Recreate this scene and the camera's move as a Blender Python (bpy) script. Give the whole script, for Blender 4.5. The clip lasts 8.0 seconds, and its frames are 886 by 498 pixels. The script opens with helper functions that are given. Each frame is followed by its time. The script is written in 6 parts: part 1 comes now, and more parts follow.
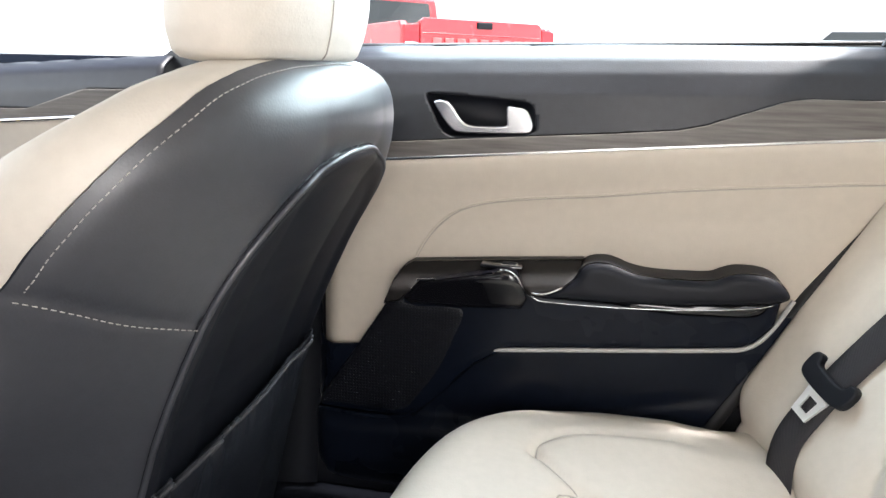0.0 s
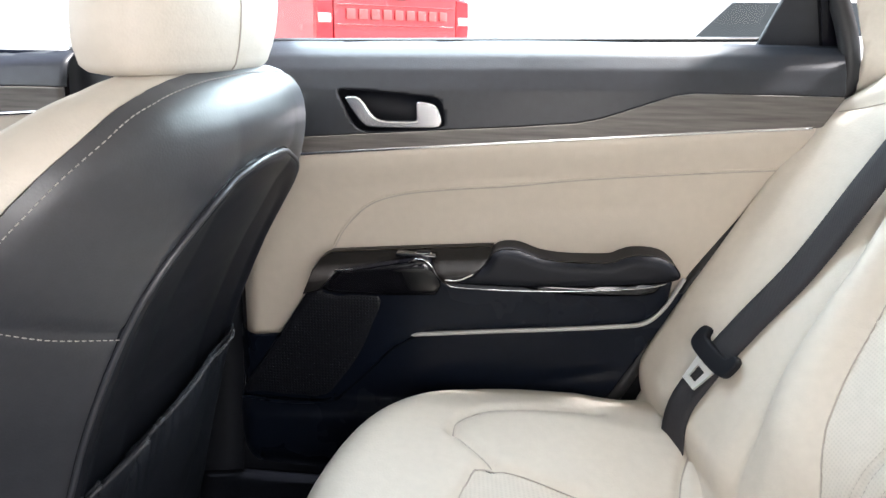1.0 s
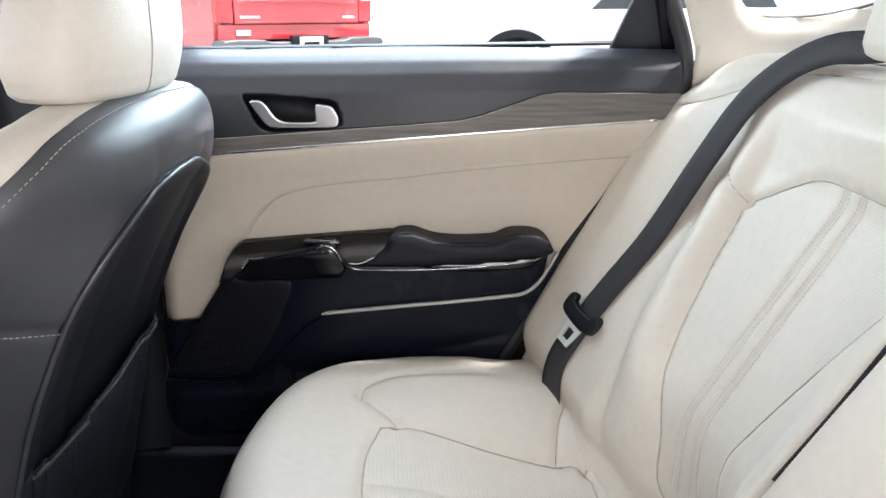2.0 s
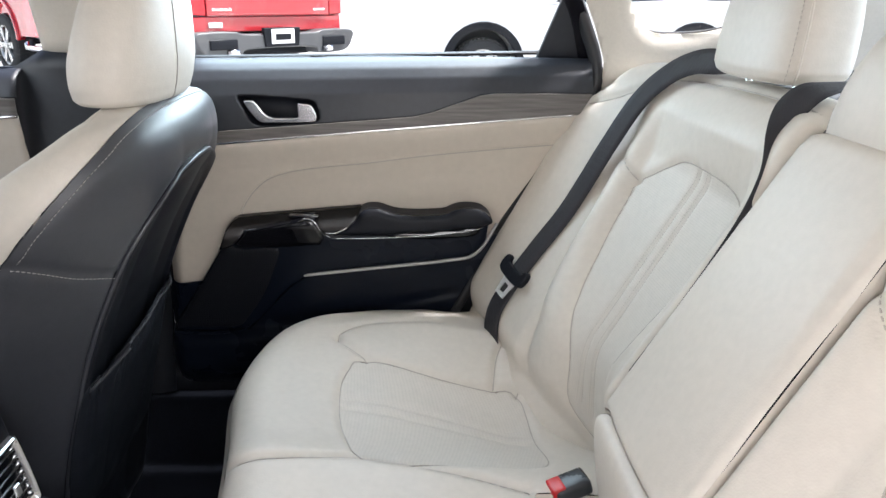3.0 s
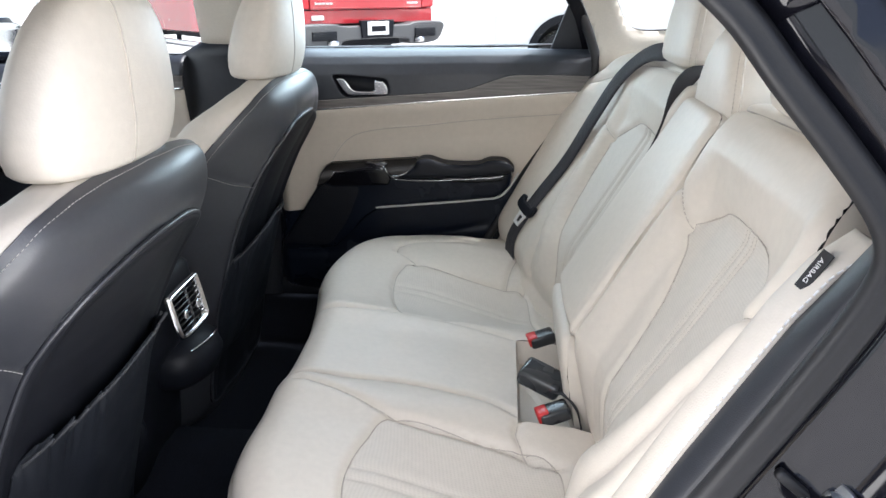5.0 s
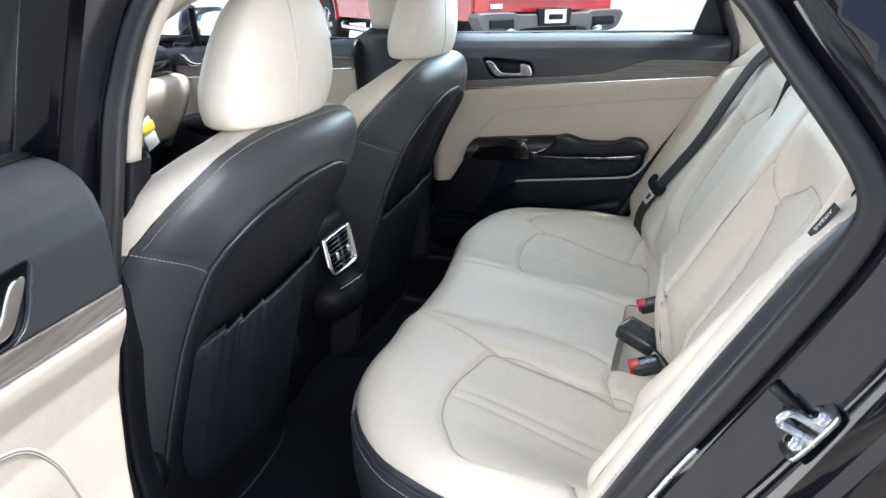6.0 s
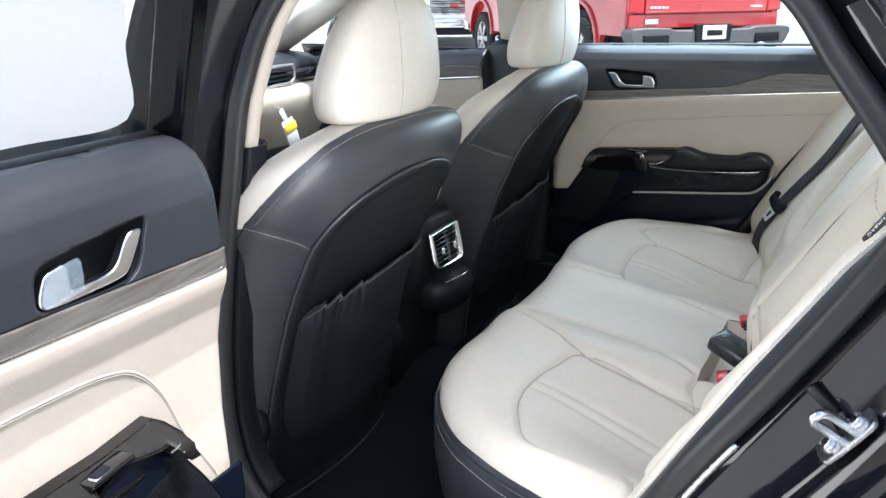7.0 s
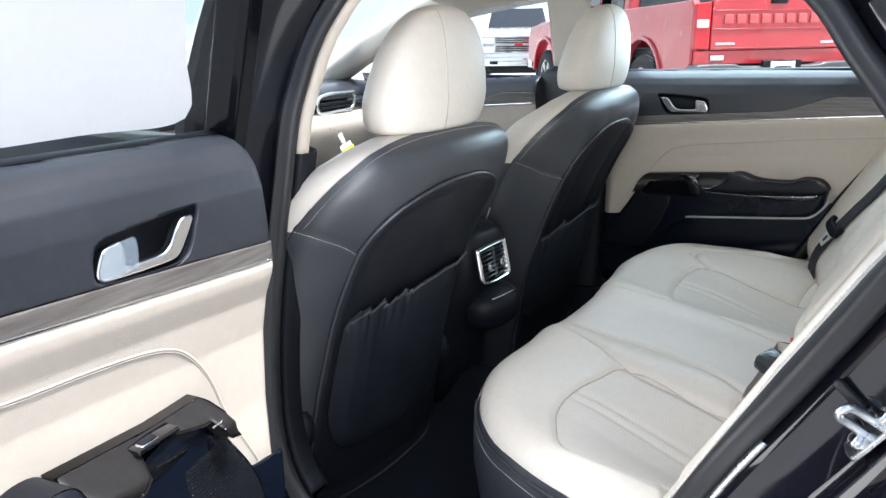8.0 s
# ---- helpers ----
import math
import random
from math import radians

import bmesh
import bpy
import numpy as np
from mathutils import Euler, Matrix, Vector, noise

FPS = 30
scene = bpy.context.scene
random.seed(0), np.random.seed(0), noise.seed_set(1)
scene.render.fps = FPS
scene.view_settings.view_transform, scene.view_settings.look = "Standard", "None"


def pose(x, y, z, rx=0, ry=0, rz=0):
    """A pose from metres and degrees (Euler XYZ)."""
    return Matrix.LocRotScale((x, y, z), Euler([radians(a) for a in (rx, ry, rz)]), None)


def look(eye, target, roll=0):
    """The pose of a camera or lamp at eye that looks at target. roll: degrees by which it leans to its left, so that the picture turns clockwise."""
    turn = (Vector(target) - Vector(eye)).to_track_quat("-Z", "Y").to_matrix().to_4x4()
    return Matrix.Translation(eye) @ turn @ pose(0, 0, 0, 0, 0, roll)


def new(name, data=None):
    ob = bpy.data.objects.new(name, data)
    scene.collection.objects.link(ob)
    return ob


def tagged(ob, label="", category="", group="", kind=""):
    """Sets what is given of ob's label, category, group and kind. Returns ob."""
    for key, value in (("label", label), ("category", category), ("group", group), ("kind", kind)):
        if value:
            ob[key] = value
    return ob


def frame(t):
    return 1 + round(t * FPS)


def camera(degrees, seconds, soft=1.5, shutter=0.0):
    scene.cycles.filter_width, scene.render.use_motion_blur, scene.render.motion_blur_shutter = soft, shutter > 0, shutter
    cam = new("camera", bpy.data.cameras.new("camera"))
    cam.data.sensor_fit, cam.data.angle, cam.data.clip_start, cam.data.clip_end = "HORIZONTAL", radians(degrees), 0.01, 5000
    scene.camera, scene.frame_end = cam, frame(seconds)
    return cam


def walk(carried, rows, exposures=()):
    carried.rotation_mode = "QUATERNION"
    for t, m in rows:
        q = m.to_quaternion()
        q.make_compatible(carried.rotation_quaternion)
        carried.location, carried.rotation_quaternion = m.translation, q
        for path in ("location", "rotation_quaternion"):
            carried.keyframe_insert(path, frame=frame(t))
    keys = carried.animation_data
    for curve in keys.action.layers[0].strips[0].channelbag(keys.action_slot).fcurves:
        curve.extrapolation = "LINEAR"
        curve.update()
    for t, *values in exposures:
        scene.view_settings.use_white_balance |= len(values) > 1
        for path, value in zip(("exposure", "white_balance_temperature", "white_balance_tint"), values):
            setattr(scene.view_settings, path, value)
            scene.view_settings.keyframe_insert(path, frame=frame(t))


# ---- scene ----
cam = camera(61.4, 8.0)
PATH = [
    (0, (0.2514, -0.2389, 1.0693), (-0.1645, 1.6350, 0.6025), 1.27),
    (0.5, (0.2697, -0.2502, 1.0639), (-0.0925, 1.6366, 0.6011), 1.01),
    (1, (0.2670, -0.2701, 1.1065), (0.0563, 1.6292, 0.5638), 1.02),
    (1.5, (0.2895, -0.3175, 1.1361), (0.1847, 1.5854, 0.5494), 0.88),
    (2, (0.2983, -0.3872, 1.1604), (0.3148, 1.5157, 0.5462), 0.43),
    (3.5, (0.3483, -0.8069, 1.2266), (0.4403, 1.0853, 0.5841), 0.60),
    (4, (0.3861, -0.9425, 1.2338), (0.4198, 0.9520, 0.5934), 0.62),
    (5.5, (0.4984, -1.2837, 1.2557), (0.1685, 0.5670, 0.5730), -0.16),
    (6, (0.5766, -1.3524, 1.2557), (-0.0136, 0.4302, 0.5671), -0.58),
    (6.5, (0.6453, -1.3821, 1.2565), (-0.1568, 0.3204, 0.5795), -0.81),
    (7, (0.6930, -1.3886, 1.2466), (-0.2540, 0.2491, 0.5978), -0.69),
    (7.5, (0.7247, -1.4006, 1.2285), (-0.3181, 0.1954, 0.6242), -0.67),
    (8, (0.7460, -1.4117, 1.2094), (-0.3558, 0.1640, 0.6588), -1.05),
]
EXPOSURES = [(0.0, 1.72, 6350, 13), (2.0, 1.42, 6200, 13), (4.0, 0.95, 6050, 13), (5.5, 0.90, 5950, 10), (8.0, 0.86, 5800, 8)]
walk(cam, [(t, look(eye, target, roll)) for t, eye, target, roll in PATH], EXPOSURES)

# ---- world and sun ----
world = bpy.data.worlds.new("sky")
scene.world = world
world.use_nodes = True
wn, wl = world.node_tree.nodes, world.node_tree.links
sky = wn.new("ShaderNodeTexSky")
sky.sky_type, sky.sun_disc = "NISHITA", False
sky.sun_elevation, sky.sun_rotation, sky.air_density, sky.dust_density = radians(66), radians(81), 1.0, 4.0
wn["Background"].inputs["Strength"].default_value = 0.15
wl.new(sky.outputs["Color"], wn["Background"].inputs["Color"])
sun_data = bpy.data.lights.new("sun", "SUN")
sun_data.energy, sun_data.angle, sun_data.color = 5.0, radians(4), (1.0, 0.96, 0.91)
sun = new("sun", sun_data)
sun.matrix_world = look((5.2, 0.8, 12.0), (0, 0, 0))


def window_light(name, at, to, w, h, power, color):
    """The sky's light at an opening of the cabin."""
    d = bpy.data.lights.new(name, "AREA")
    d.shape, d.size, d.size_y, d.energy, d.color = "RECTANGLE", w, h, power, color
    ob = new(name, d)
    ob.matrix_world = look(at, to)
    return ob


window_light("door_opening_light", (0.33, -0.735, 0.98), (0.33, 0.5, 0.86), 0.40, 0.5, 2.1, (1.0, 0.95, 0.88))
window_light("windscreen_light", (-1.02, 0.06, 1.24), (0.2, 0.06, 0.75), 1.05, 0.75, 2.8, (0.95, 0.98, 1.0))
window_light("rear_window_light", (1.22, 0.06, 1.27), (0.2, 0.06, 0.7), 1.0, 0.45, 4.5, (0.82, 0.94, 1.0))
window_light("side_window_light", (0.22, 0.80, 1.22), (0.22, 0.0, 0.72), 0.62, 0.20, 2.1, (0.78, 0.93, 1.0))


# ---- materials ----
def mat(name, color, rough=0.5, metal=0.0, spec=0.5, coat=0.0, vary=0.08, vscale=6.0, bump=0.0, bscale=300.0, kind="noise", trans=0.0, dot=0.92, across=(0.0, 1.0, 0.0), along=(0.8, 0.0, 0.6)):
    """A node material: base colour with two scales of variation, gloss variation and fine relief."""
    m = bpy.data.materials.new(name)
    m.use_nodes = True
    n, l = m.node_tree.nodes, m.node_tree.links
    b = n["Principled BSDF"]
    b.inputs["Roughness"].default_value, b.inputs["Metallic"].default_value = rough, metal
    b.inputs["Specular IOR Level"].default_value, b.inputs["Coat Weight"].default_value = spec, coat
    b.inputs["Transmission Weight"].default_value = trans
    tc = n.new("ShaderNodeTexCoord")
    t1 = n.new("ShaderNodeTexNoise")
    t1.inputs["Scale"].default_value, t1.inputs["Detail"].default_value = vscale, 4
    l.new(tc.outputs["Object"], t1.inputs["Vector"])
    t2 = n.new("ShaderNodeTexNoise")
    t2.inputs["Scale"].default_value, t2.inputs["Detail"].default_value = vscale * 17, 3
    l.new(tc.outputs["Object"], t2.inputs["Vector"])
    add = n.new("ShaderNodeMath")
    add.operation = "ADD"
    l.new(t1.outputs["Fac"], add.inputs[0])
    l.new(t2.outputs["Fac"], add.inputs[1])
    ramp = n.new("ShaderNodeMapRange")
    ramp.inputs["From Min"].default_value, ramp.inputs["From Max"].default_value = 0.6, 1.4
    ramp.inputs["To Min"].default_value, ramp.inputs["To Max"].default_value = 1 - vary, 1 + vary
    l.new(add.outputs[0], ramp.inputs["Value"])
    mul = n.new("ShaderNodeVectorMath")
    mul.operation = "SCALE"
    mul.inputs[0].default_value = color
    l.new(ramp.outputs["Result"], mul.inputs["Scale"])
    l.new(mul.outputs["Vector"], b.inputs["Base Color"])
    r2 = n.new("ShaderNodeMapRange")
    r2.inputs["From Min"].default_value, r2.inputs["From Max"].default_value = 0.3, 0.7
    r2.inputs["To Min"].default_value, r2.inputs["To Max"].default_value = max(rough - 0.06, 0.01), min(rough + 0.06, 1)
    l.new(t1.outputs["Fac"], r2.inputs["Value"])
    l.new(r2.outputs["Result"], b.inputs["Roughness"])
    if bump:
        if kind == "leather":
            t3 = n.new("ShaderNodeTexVoronoi")
            t3.inputs["Scale"].default_value = bscale
            soft = n.new("ShaderNodeTexNoise")
            soft.inputs["Scale"].default_value, soft.inputs["Detail"].default_value = 26, 3
            l.new(tc.outputs["Object"], soft.inputs["Vector"])
            both = n.new("ShaderNodeMath")
            both.operation, both.inputs[1].default_value = "MULTIPLY_ADD", 4.0
            l.new(soft.outputs["Fac"], both.inputs[0])
            l.new(t3.outputs["Distance"], both.inputs[2])
            out = both.outputs[0]
        elif kind == "dots":
            t3 = n.new("ShaderNodeTexVoronoi")
            t3.inputs["Scale"].default_value, t3.inputs["Randomness"].default_value = bscale, 0.08
            t3.voronoi_dimensions = "2D"
            mr = n.new("ShaderNodeMapRange")
            mr.inputs["From Min"].default_value, mr.inputs["From Max"].default_value = 0.22, 0.36
            l.new(t3.outputs["Distance"], mr.inputs["Value"])
            out = mr.outputs["Result"]
            dark = n.new("ShaderNodeMapRange")
            dark.inputs["To Min"].default_value, dark.inputs["To Max"].default_value = dot, 1.0
            l.new(out, dark.inputs["Value"])
            mul2 = n.new("ShaderNodeVectorMath")
            mul2.operation = "SCALE"
            l.new(mul.outputs["Vector"], mul2.inputs[0])
            l.new(dark.outputs["Result"], mul2.inputs["Scale"])
            l.new(mul2.outputs["Vector"], b.inputs["Base Color"])
        elif kind == "weave":
            t3 = n.new("ShaderNodeTexWave")
            t3.inputs["Scale"].default_value, t3.inputs["Distortion"].default_value = bscale, 0.4
            out = t3.outputs["Fac"]
        else:
            t3 = n.new("ShaderNodeTexNoise")
            t3.inputs["Scale"].default_value, t3.inputs["Detail"].default_value = bscale, 5
            out = t3.outputs["Fac"]
        if kind == "dots":
            flat = n.new("ShaderNodeCombineXYZ")
            for k, axis in enumerate((across, along)):
                dp = n.new("ShaderNodeVectorMath")
                dp.operation = "DOT_PRODUCT"
                dp.inputs[1].default_value = axis
                l.new(tc.outputs["Object"], dp.inputs[0])
                l.new(dp.outputs["Value"], flat.inputs[k])
            l.new(flat.outputs[0], t3.inputs["Vector"])
        else:
            l.new(tc.outputs["Object"], t3.inputs["Vector"])
        bp = n.new("ShaderNodeBump")
        bp.inputs["Strength"].default_value, bp.inputs["Distance"].default_value = bump, 0.001
        l.new(out, bp.inputs["Height"])
        l.new(bp.outputs["Normal"], b.inputs["Normal"])
    return m


def wood(name):
    m = mat(name, (0.16, 0.125, 0.105), 0.45, vary=0.18, vscale=10, bump=0.25, bscale=220)
    n, l = m.node_tree.nodes, m.node_tree.links
    tc = [x for x in n if x.type == "TEX_COORD"][0]
    mp = n.new("ShaderNodeMapping")
    mp.inputs["Scale"].default_value = (2.5, 2.5, 38)
    mp.inputs["Rotation"].default_value = (0, radians(-4), 0)
    g = n.new("ShaderNodeTexNoise")
    g.inputs["Scale"].default_value, g.inputs["Detail"].default_value = 5, 8
    l.new(tc.outputs["Object"], mp.inputs["Vector"])
    l.new(mp.outputs["Vector"], g.inputs["Vector"])
    cr = n.new("ShaderNodeValToRGB")
    cr.color_ramp.elements[0].position, cr.color_ramp.elements[1].position = 0.3, 0.7
    cr.color_ramp.elements[0].color, cr.color_ramp.elements[1].color = (0.078, 0.068, 0.062, 1), (0.155, 0.140, 0.130, 1)
    l.new(g.outputs["Fac"], cr.inputs["Fac"])
    l.new(cr.outputs["Color"], n["Principled BSDF"].inputs["Base Color"])
    return m


CREAM = mat("cream leather", (0.61, 0.56, 0.495), 0.48, spec=0.4, vary=0.05, vscale=5, bump=0.12, bscale=420, kind="leather")
CREAM_PERF = mat("perforated cream leather", (0.605, 0.56, 0.50), 0.55, spec=0.35, vary=0.05, vscale=5, bump=0.12, bscale=260, kind="dots")
CREAM_BACK = mat("perforated cream backrest leather", (0.605, 0.56, 0.50), 0.55, spec=0.35, vary=0.05, vscale=5, bump=0.12, bscale=260, kind="dots", along=(0.5, 0.0, 0.866))
CREAM_DOOR = mat("cream door vinyl", (0.56, 0.495, 0.42), 0.5, spec=0.4, vary=0.05, vscale=4, bump=0.1, bscale=500, kind="leather")
BLACK_LEATHER = mat("black leather", (0.033, 0.035, 0.043), 0.40, spec=0.8, vary=0.15, vscale=6, bump=0.07, bscale=450, kind="leather")
BLACK_SOFT = mat("black soft plastic", (0.018, 0.020, 0.026), 0.45, spec=0.5, vary=0.2, vscale=5, bump=0.12, bscale=700, kind="leather")
BLACK_HARD = mat("black moulded plastic", (0.008, 0.009, 0.013), 0.48, spec=0.2, vary=0.2, vscale=5, bump=0.1, bscale=800)
PIANO = mat("gloss black plastic", (0.006, 0.006, 0.008), 0.08, spec=0.6, coat=0.3, vary=0.1)
DOOR_BLACK = mat("glossy black door plastic", (0.004, 0.006, 0.012), 0.28, spec=0.16, vary=0.2, vscale=5, bump=0.08, bscale=700)
BUCKLE_MAT = mat("black buckle plastic", (0.03, 0.033, 0.037), 0.28, spec=0.5, vary=0.15, vscale=25)
GRILLE = mat("perforated black grille", (0.006, 0.007, 0.011), 0.34, spec=0.25, vary=0.1, bump=1.0, bscale=215, kind="dots", dot=0.10, across=(1.0, -1.0, 0.0), along=(0.0, 0.0, 1.0))
GREY_EDGE = mat("satin grey edge plastic", (0.40, 0.39, 0.385), 0.4, vary=0.06)
WOOD = wood("grey brown wood")
CHROME = mat("satin chrome", (0.78, 0.78, 0.80), 0.16, metal=1.0, vary=0.05)
STEEL = mat("zinc plated steel", (0.72, 0.73, 0.74), 0.28, metal=1.0, vary=0.1, vscale=30)
CARPET = mat("black carpet", (0.008, 0.0095, 0.014), 0.95, spec=0.1, vary=0.35, vscale=20, bump=1.0, bscale=900)
PILLAR_BLACK = mat("satin black pillar film", (0.006, 0.006, 0.009), 0.14, spec=0.16, vary=0.15, vscale=8, bump=0.05, bscale=400)
SEAT_SHELL = mat("black moulded seat shell", (0.009, 0.010, 0.014), 0.46, spec=0.25, vary=0.2, vscale=5, bump=0.1, bscale=800)
POCKET = mat("black pocket cloth", (0.010, 0.012, 0.017), 0.55, spec=0.25, vary=0.25, vscale=14, bump=0.3, bscale=500)
POCKET_HEM = mat("worn black elastic hem", (0.050, 0.052, 0.058), 0.6, spec=0.3, vary=0.4, vscale=40, bump=0.5, bscale=300)
RUBBER = mat("black rubber seal", (0.014, 0.014, 0.016), 0.5, vary=0.2, vscale=12, bump=0.15, bscale=600)
PAINT = mat("gloss black paint", (0.008, 0.008, 0.012), 0.07, spec=0.6, coat=0.0, vary=0.1)
WEB = mat("dark seat belt webbing", (0.032, 0.031, 0.036), 0.6, spec=0.3, vary=0.12, vscale=20, bump=0.5, bscale=260, kind="weave")
RED_PLASTIC = mat("red button plastic", (0.55, 0.02, 0.02), 0.35, vary=0.08)
THREAD = mat("pale stitching thread", (0.42, 0.40, 0.38), 0.7, vary=0.1)
SEAM = mat("seam thread and crease shade", (0.42, 0.38, 0.335), 0.7, vary=0.1)
LINER = mat("cream roof fabric", (0.62, 0.57, 0.50), 0.9, spec=0.15, vary=0.05, vscale=12, bump=0.4, bscale=800)
GREY_TRIM = mat("grey shelf fabric", (0.055, 0.058, 0.063), 0.85, vary=0.15, vscale=15, bump=0.4, bscale=700)
WHITE_PRINT = mat("white print", (0.8, 0.8, 0.8), 0.6, vary=0.03)
TAG_BLACK = mat("black woven label", (0.02, 0.02, 0.022), 0.7, vary=0.1, bump=0.3, bscale=900)
TAG_YELLOW = mat("yellow printed card", (0.75, 0.6, 0.03), 0.6, vary=0.04)
RED_PAINT = mat("red truck paint", (0.46, 0.022, 0.032), 0.22, coat=1.0, vary=0.06)
WHITE_PAINT = mat("white vehicle paint", (0.8, 0.8, 0.8), 0.2, coat=0.6, vary=0.03)
SILVER_PAINT = mat("silver vehicle paint", (0.5, 0.5, 0.5), 0.25, metal=0.5, coat=0.5, vary=0.05)
TYRE = mat("tyre rubber", (0.025, 0.025, 0.026), 0.8, vary=0.2, vscale=20, bump=0.4, bscale=100)
LAMP_RED = mat("red lamp lens", (0.5, 0.01, 0.02), 0.12, coat=0.5, vary=0.1)
LENS = mat("clear lamp lens", (0.75, 0.75, 0.75), 0.12, coat=0.5, vary=0.05)
ASPHALT = mat("pale worn asphalt", (0.42, 0.41, 0.395), 0.9, vary=0.25, vscale=2.5, bump=0.5, bscale=80)


def glass_mat(name, tint):
    m = bpy.data.materials.new(name)
    m.use_nodes = True
    n, l = m.node_tree.nodes, m.node_tree.links
    n.remove(n["Principled BSDF"])
    t, g, mix, fr = n.new("ShaderNodeBsdfTransparent"), n.new("ShaderNodeBsdfGlossy"), n.new("ShaderNodeMixShader"), n.new("ShaderNodeFresnel")
    t.inputs["Color"].default_value = tint
    g.inputs["Roughness"].default_value, fr.inputs["IOR"].default_value = 0.02, 1.45
    l.new(fr.outputs[0], mix.inputs[0])
    l.new(t.outputs[0], mix.inputs[1])
    l.new(g.outputs[0], mix.inputs[2])
    l.new(mix.outputs[0], n["Material Output"].inputs["Surface"])
    return m


FILM = mat("clear protective film", (0.36, 0.43, 0.50), 0.15, spec=0.6, vary=0.15, vscale=40)
FILM.node_tree.nodes["Principled BSDF"].inputs["Alpha"].default_value = 0.22
GLASS = glass_mat("window glass", (0.90, 0.94, 0.92, 1))

# ---- tools for building ----


def thing(name, loc, label, category, group="", kind=""):
    ob = new(name)
    ob.empty_display_size = 0.05
    ob.location = loc
    return tagged(ob, label, category, group, kind)


def place(ob, parent):
    if parent is not None:
        ob.parent = parent
        if parent.parent is None:
            ob.matrix_parent_inverse = Matrix.Translation(-Vector(parent.location))
    return ob


def raw(name, verts, faces, material, parent=None, label="", smooth=True, flip=False, thick=0.0, bevel=0.0):
    """A mesh object in world coordinates; thick: shell depth behind the face."""
    if flip:
        faces = [tuple(reversed(f)) for f in faces]
    me = bpy.data.meshes.new(name)
    me.from_pydata([tuple(map(float, v)) for v in verts], [], faces)
    me.update()
    if smooth:
        me.polygons.foreach_set("use_smooth", [True] * len(me.polygons))
    me.materials.append(material)
    ob = new(name, me)
    if bevel:
        md = ob.modifiers.new("bevel", "BEVEL")
        md.width, md.segments, md.limit_method, md.angle_limit = bevel, 3, "ANGLE", radians(40)
        md.harden_normals = False
    if thick:
        md = ob.modifiers.new("shell", "SOLIDIFY")
        md.thickness, md.offset = thick, -1
    if label:
        ob["label"] = label
    return place(ob, parent)


def part(name, bm, material, parent, label="", smooth=True):
    me = bpy.data.meshes.new(name)
    bm.to_mesh(me)
    bm.free()
    if smooth:
        me.polygons.foreach_set("use_smooth", [True] * len(me.polygons))
    me.materials.append(material)
    ob = new(name, me)
    if label:
        ob["label"] = label
    return place(ob, parent)


def smooth_line(pts, n=60, closed=False):
    """A Catmull-Rom line through pts, evenly resampled to n points."""
    p = np.array(pts, float)
    k = len(p)
    out = []
    for i in range(k if closed else k - 1):
        a = p[(i - 1) % k] if closed or i > 0 else 2 * p[0] - p[1]
        b, c = p[i], p[(i + 1) % k]
        d = p[(i + 2) % k] if closed or i + 2 < k else 2 * p[-1] - p[-2]
        for s in np.linspace(0, 1, 14, endpoint=False):
            out.append(0.5 * (2 * b + (c - a) * s + (2 * a - 5 * b + 4 * c - d) * s ** 2 + (3 * b - a - 3 * c + d) * s ** 3))
    out.append(p[0] if closed else p[-1])
    out = np.array(out)
    ln = np.concatenate([[0], np.cumsum(np.linalg.norm(np.diff(out, axis=0), axis=1))])
    s = np.linspace(0, ln[-1], n + (1 if closed else 0))
    res = np.stack([np.interp(s, ln, out[:, i]) for i in range(out.shape[1])], 1)
    return res[:-1] if closed else res


def dist_to(A, B, poly, closed=False):
    """Distance from each (A, B) to a line of points."""
    p = np.array(poly, float)
    q = np.roll(p, -1, axis=0) if closed else p[1:]
    p = p if closed else p[:-1]
    best = np.full(A.shape, 1e9)
    for (x0, y0), (x1, y1) in zip(p, q):
        dx, dy = x1 - x0, y1 - y0
        s = np.clip(((A - x0) * dx + (B - y0) * dy) / (dx * dx + dy * dy + 1e-12), 0, 1)
        best = np.minimum(best, np.hypot(A - x0 - s * dx, B - y0 - s * dy))
    return best


def inside(A, B, poly):
    """Signed distance to a closed line, positive within."""
    p = np.array(poly, float)
    q = np.roll(p, -1, axis=0)
    odd = np.zeros(A.shape, bool)
    for (x0, y0), (x1, y1) in zip(p, q):
        if y0 != y1:
            odd ^= ((y0 > B) != (y1 > B)) & (A < (x1 - x0) * (B - y0) / (y1 - y0) + x0)
    return np.where(odd, 1, -1) * dist_to(A, B, poly, True)


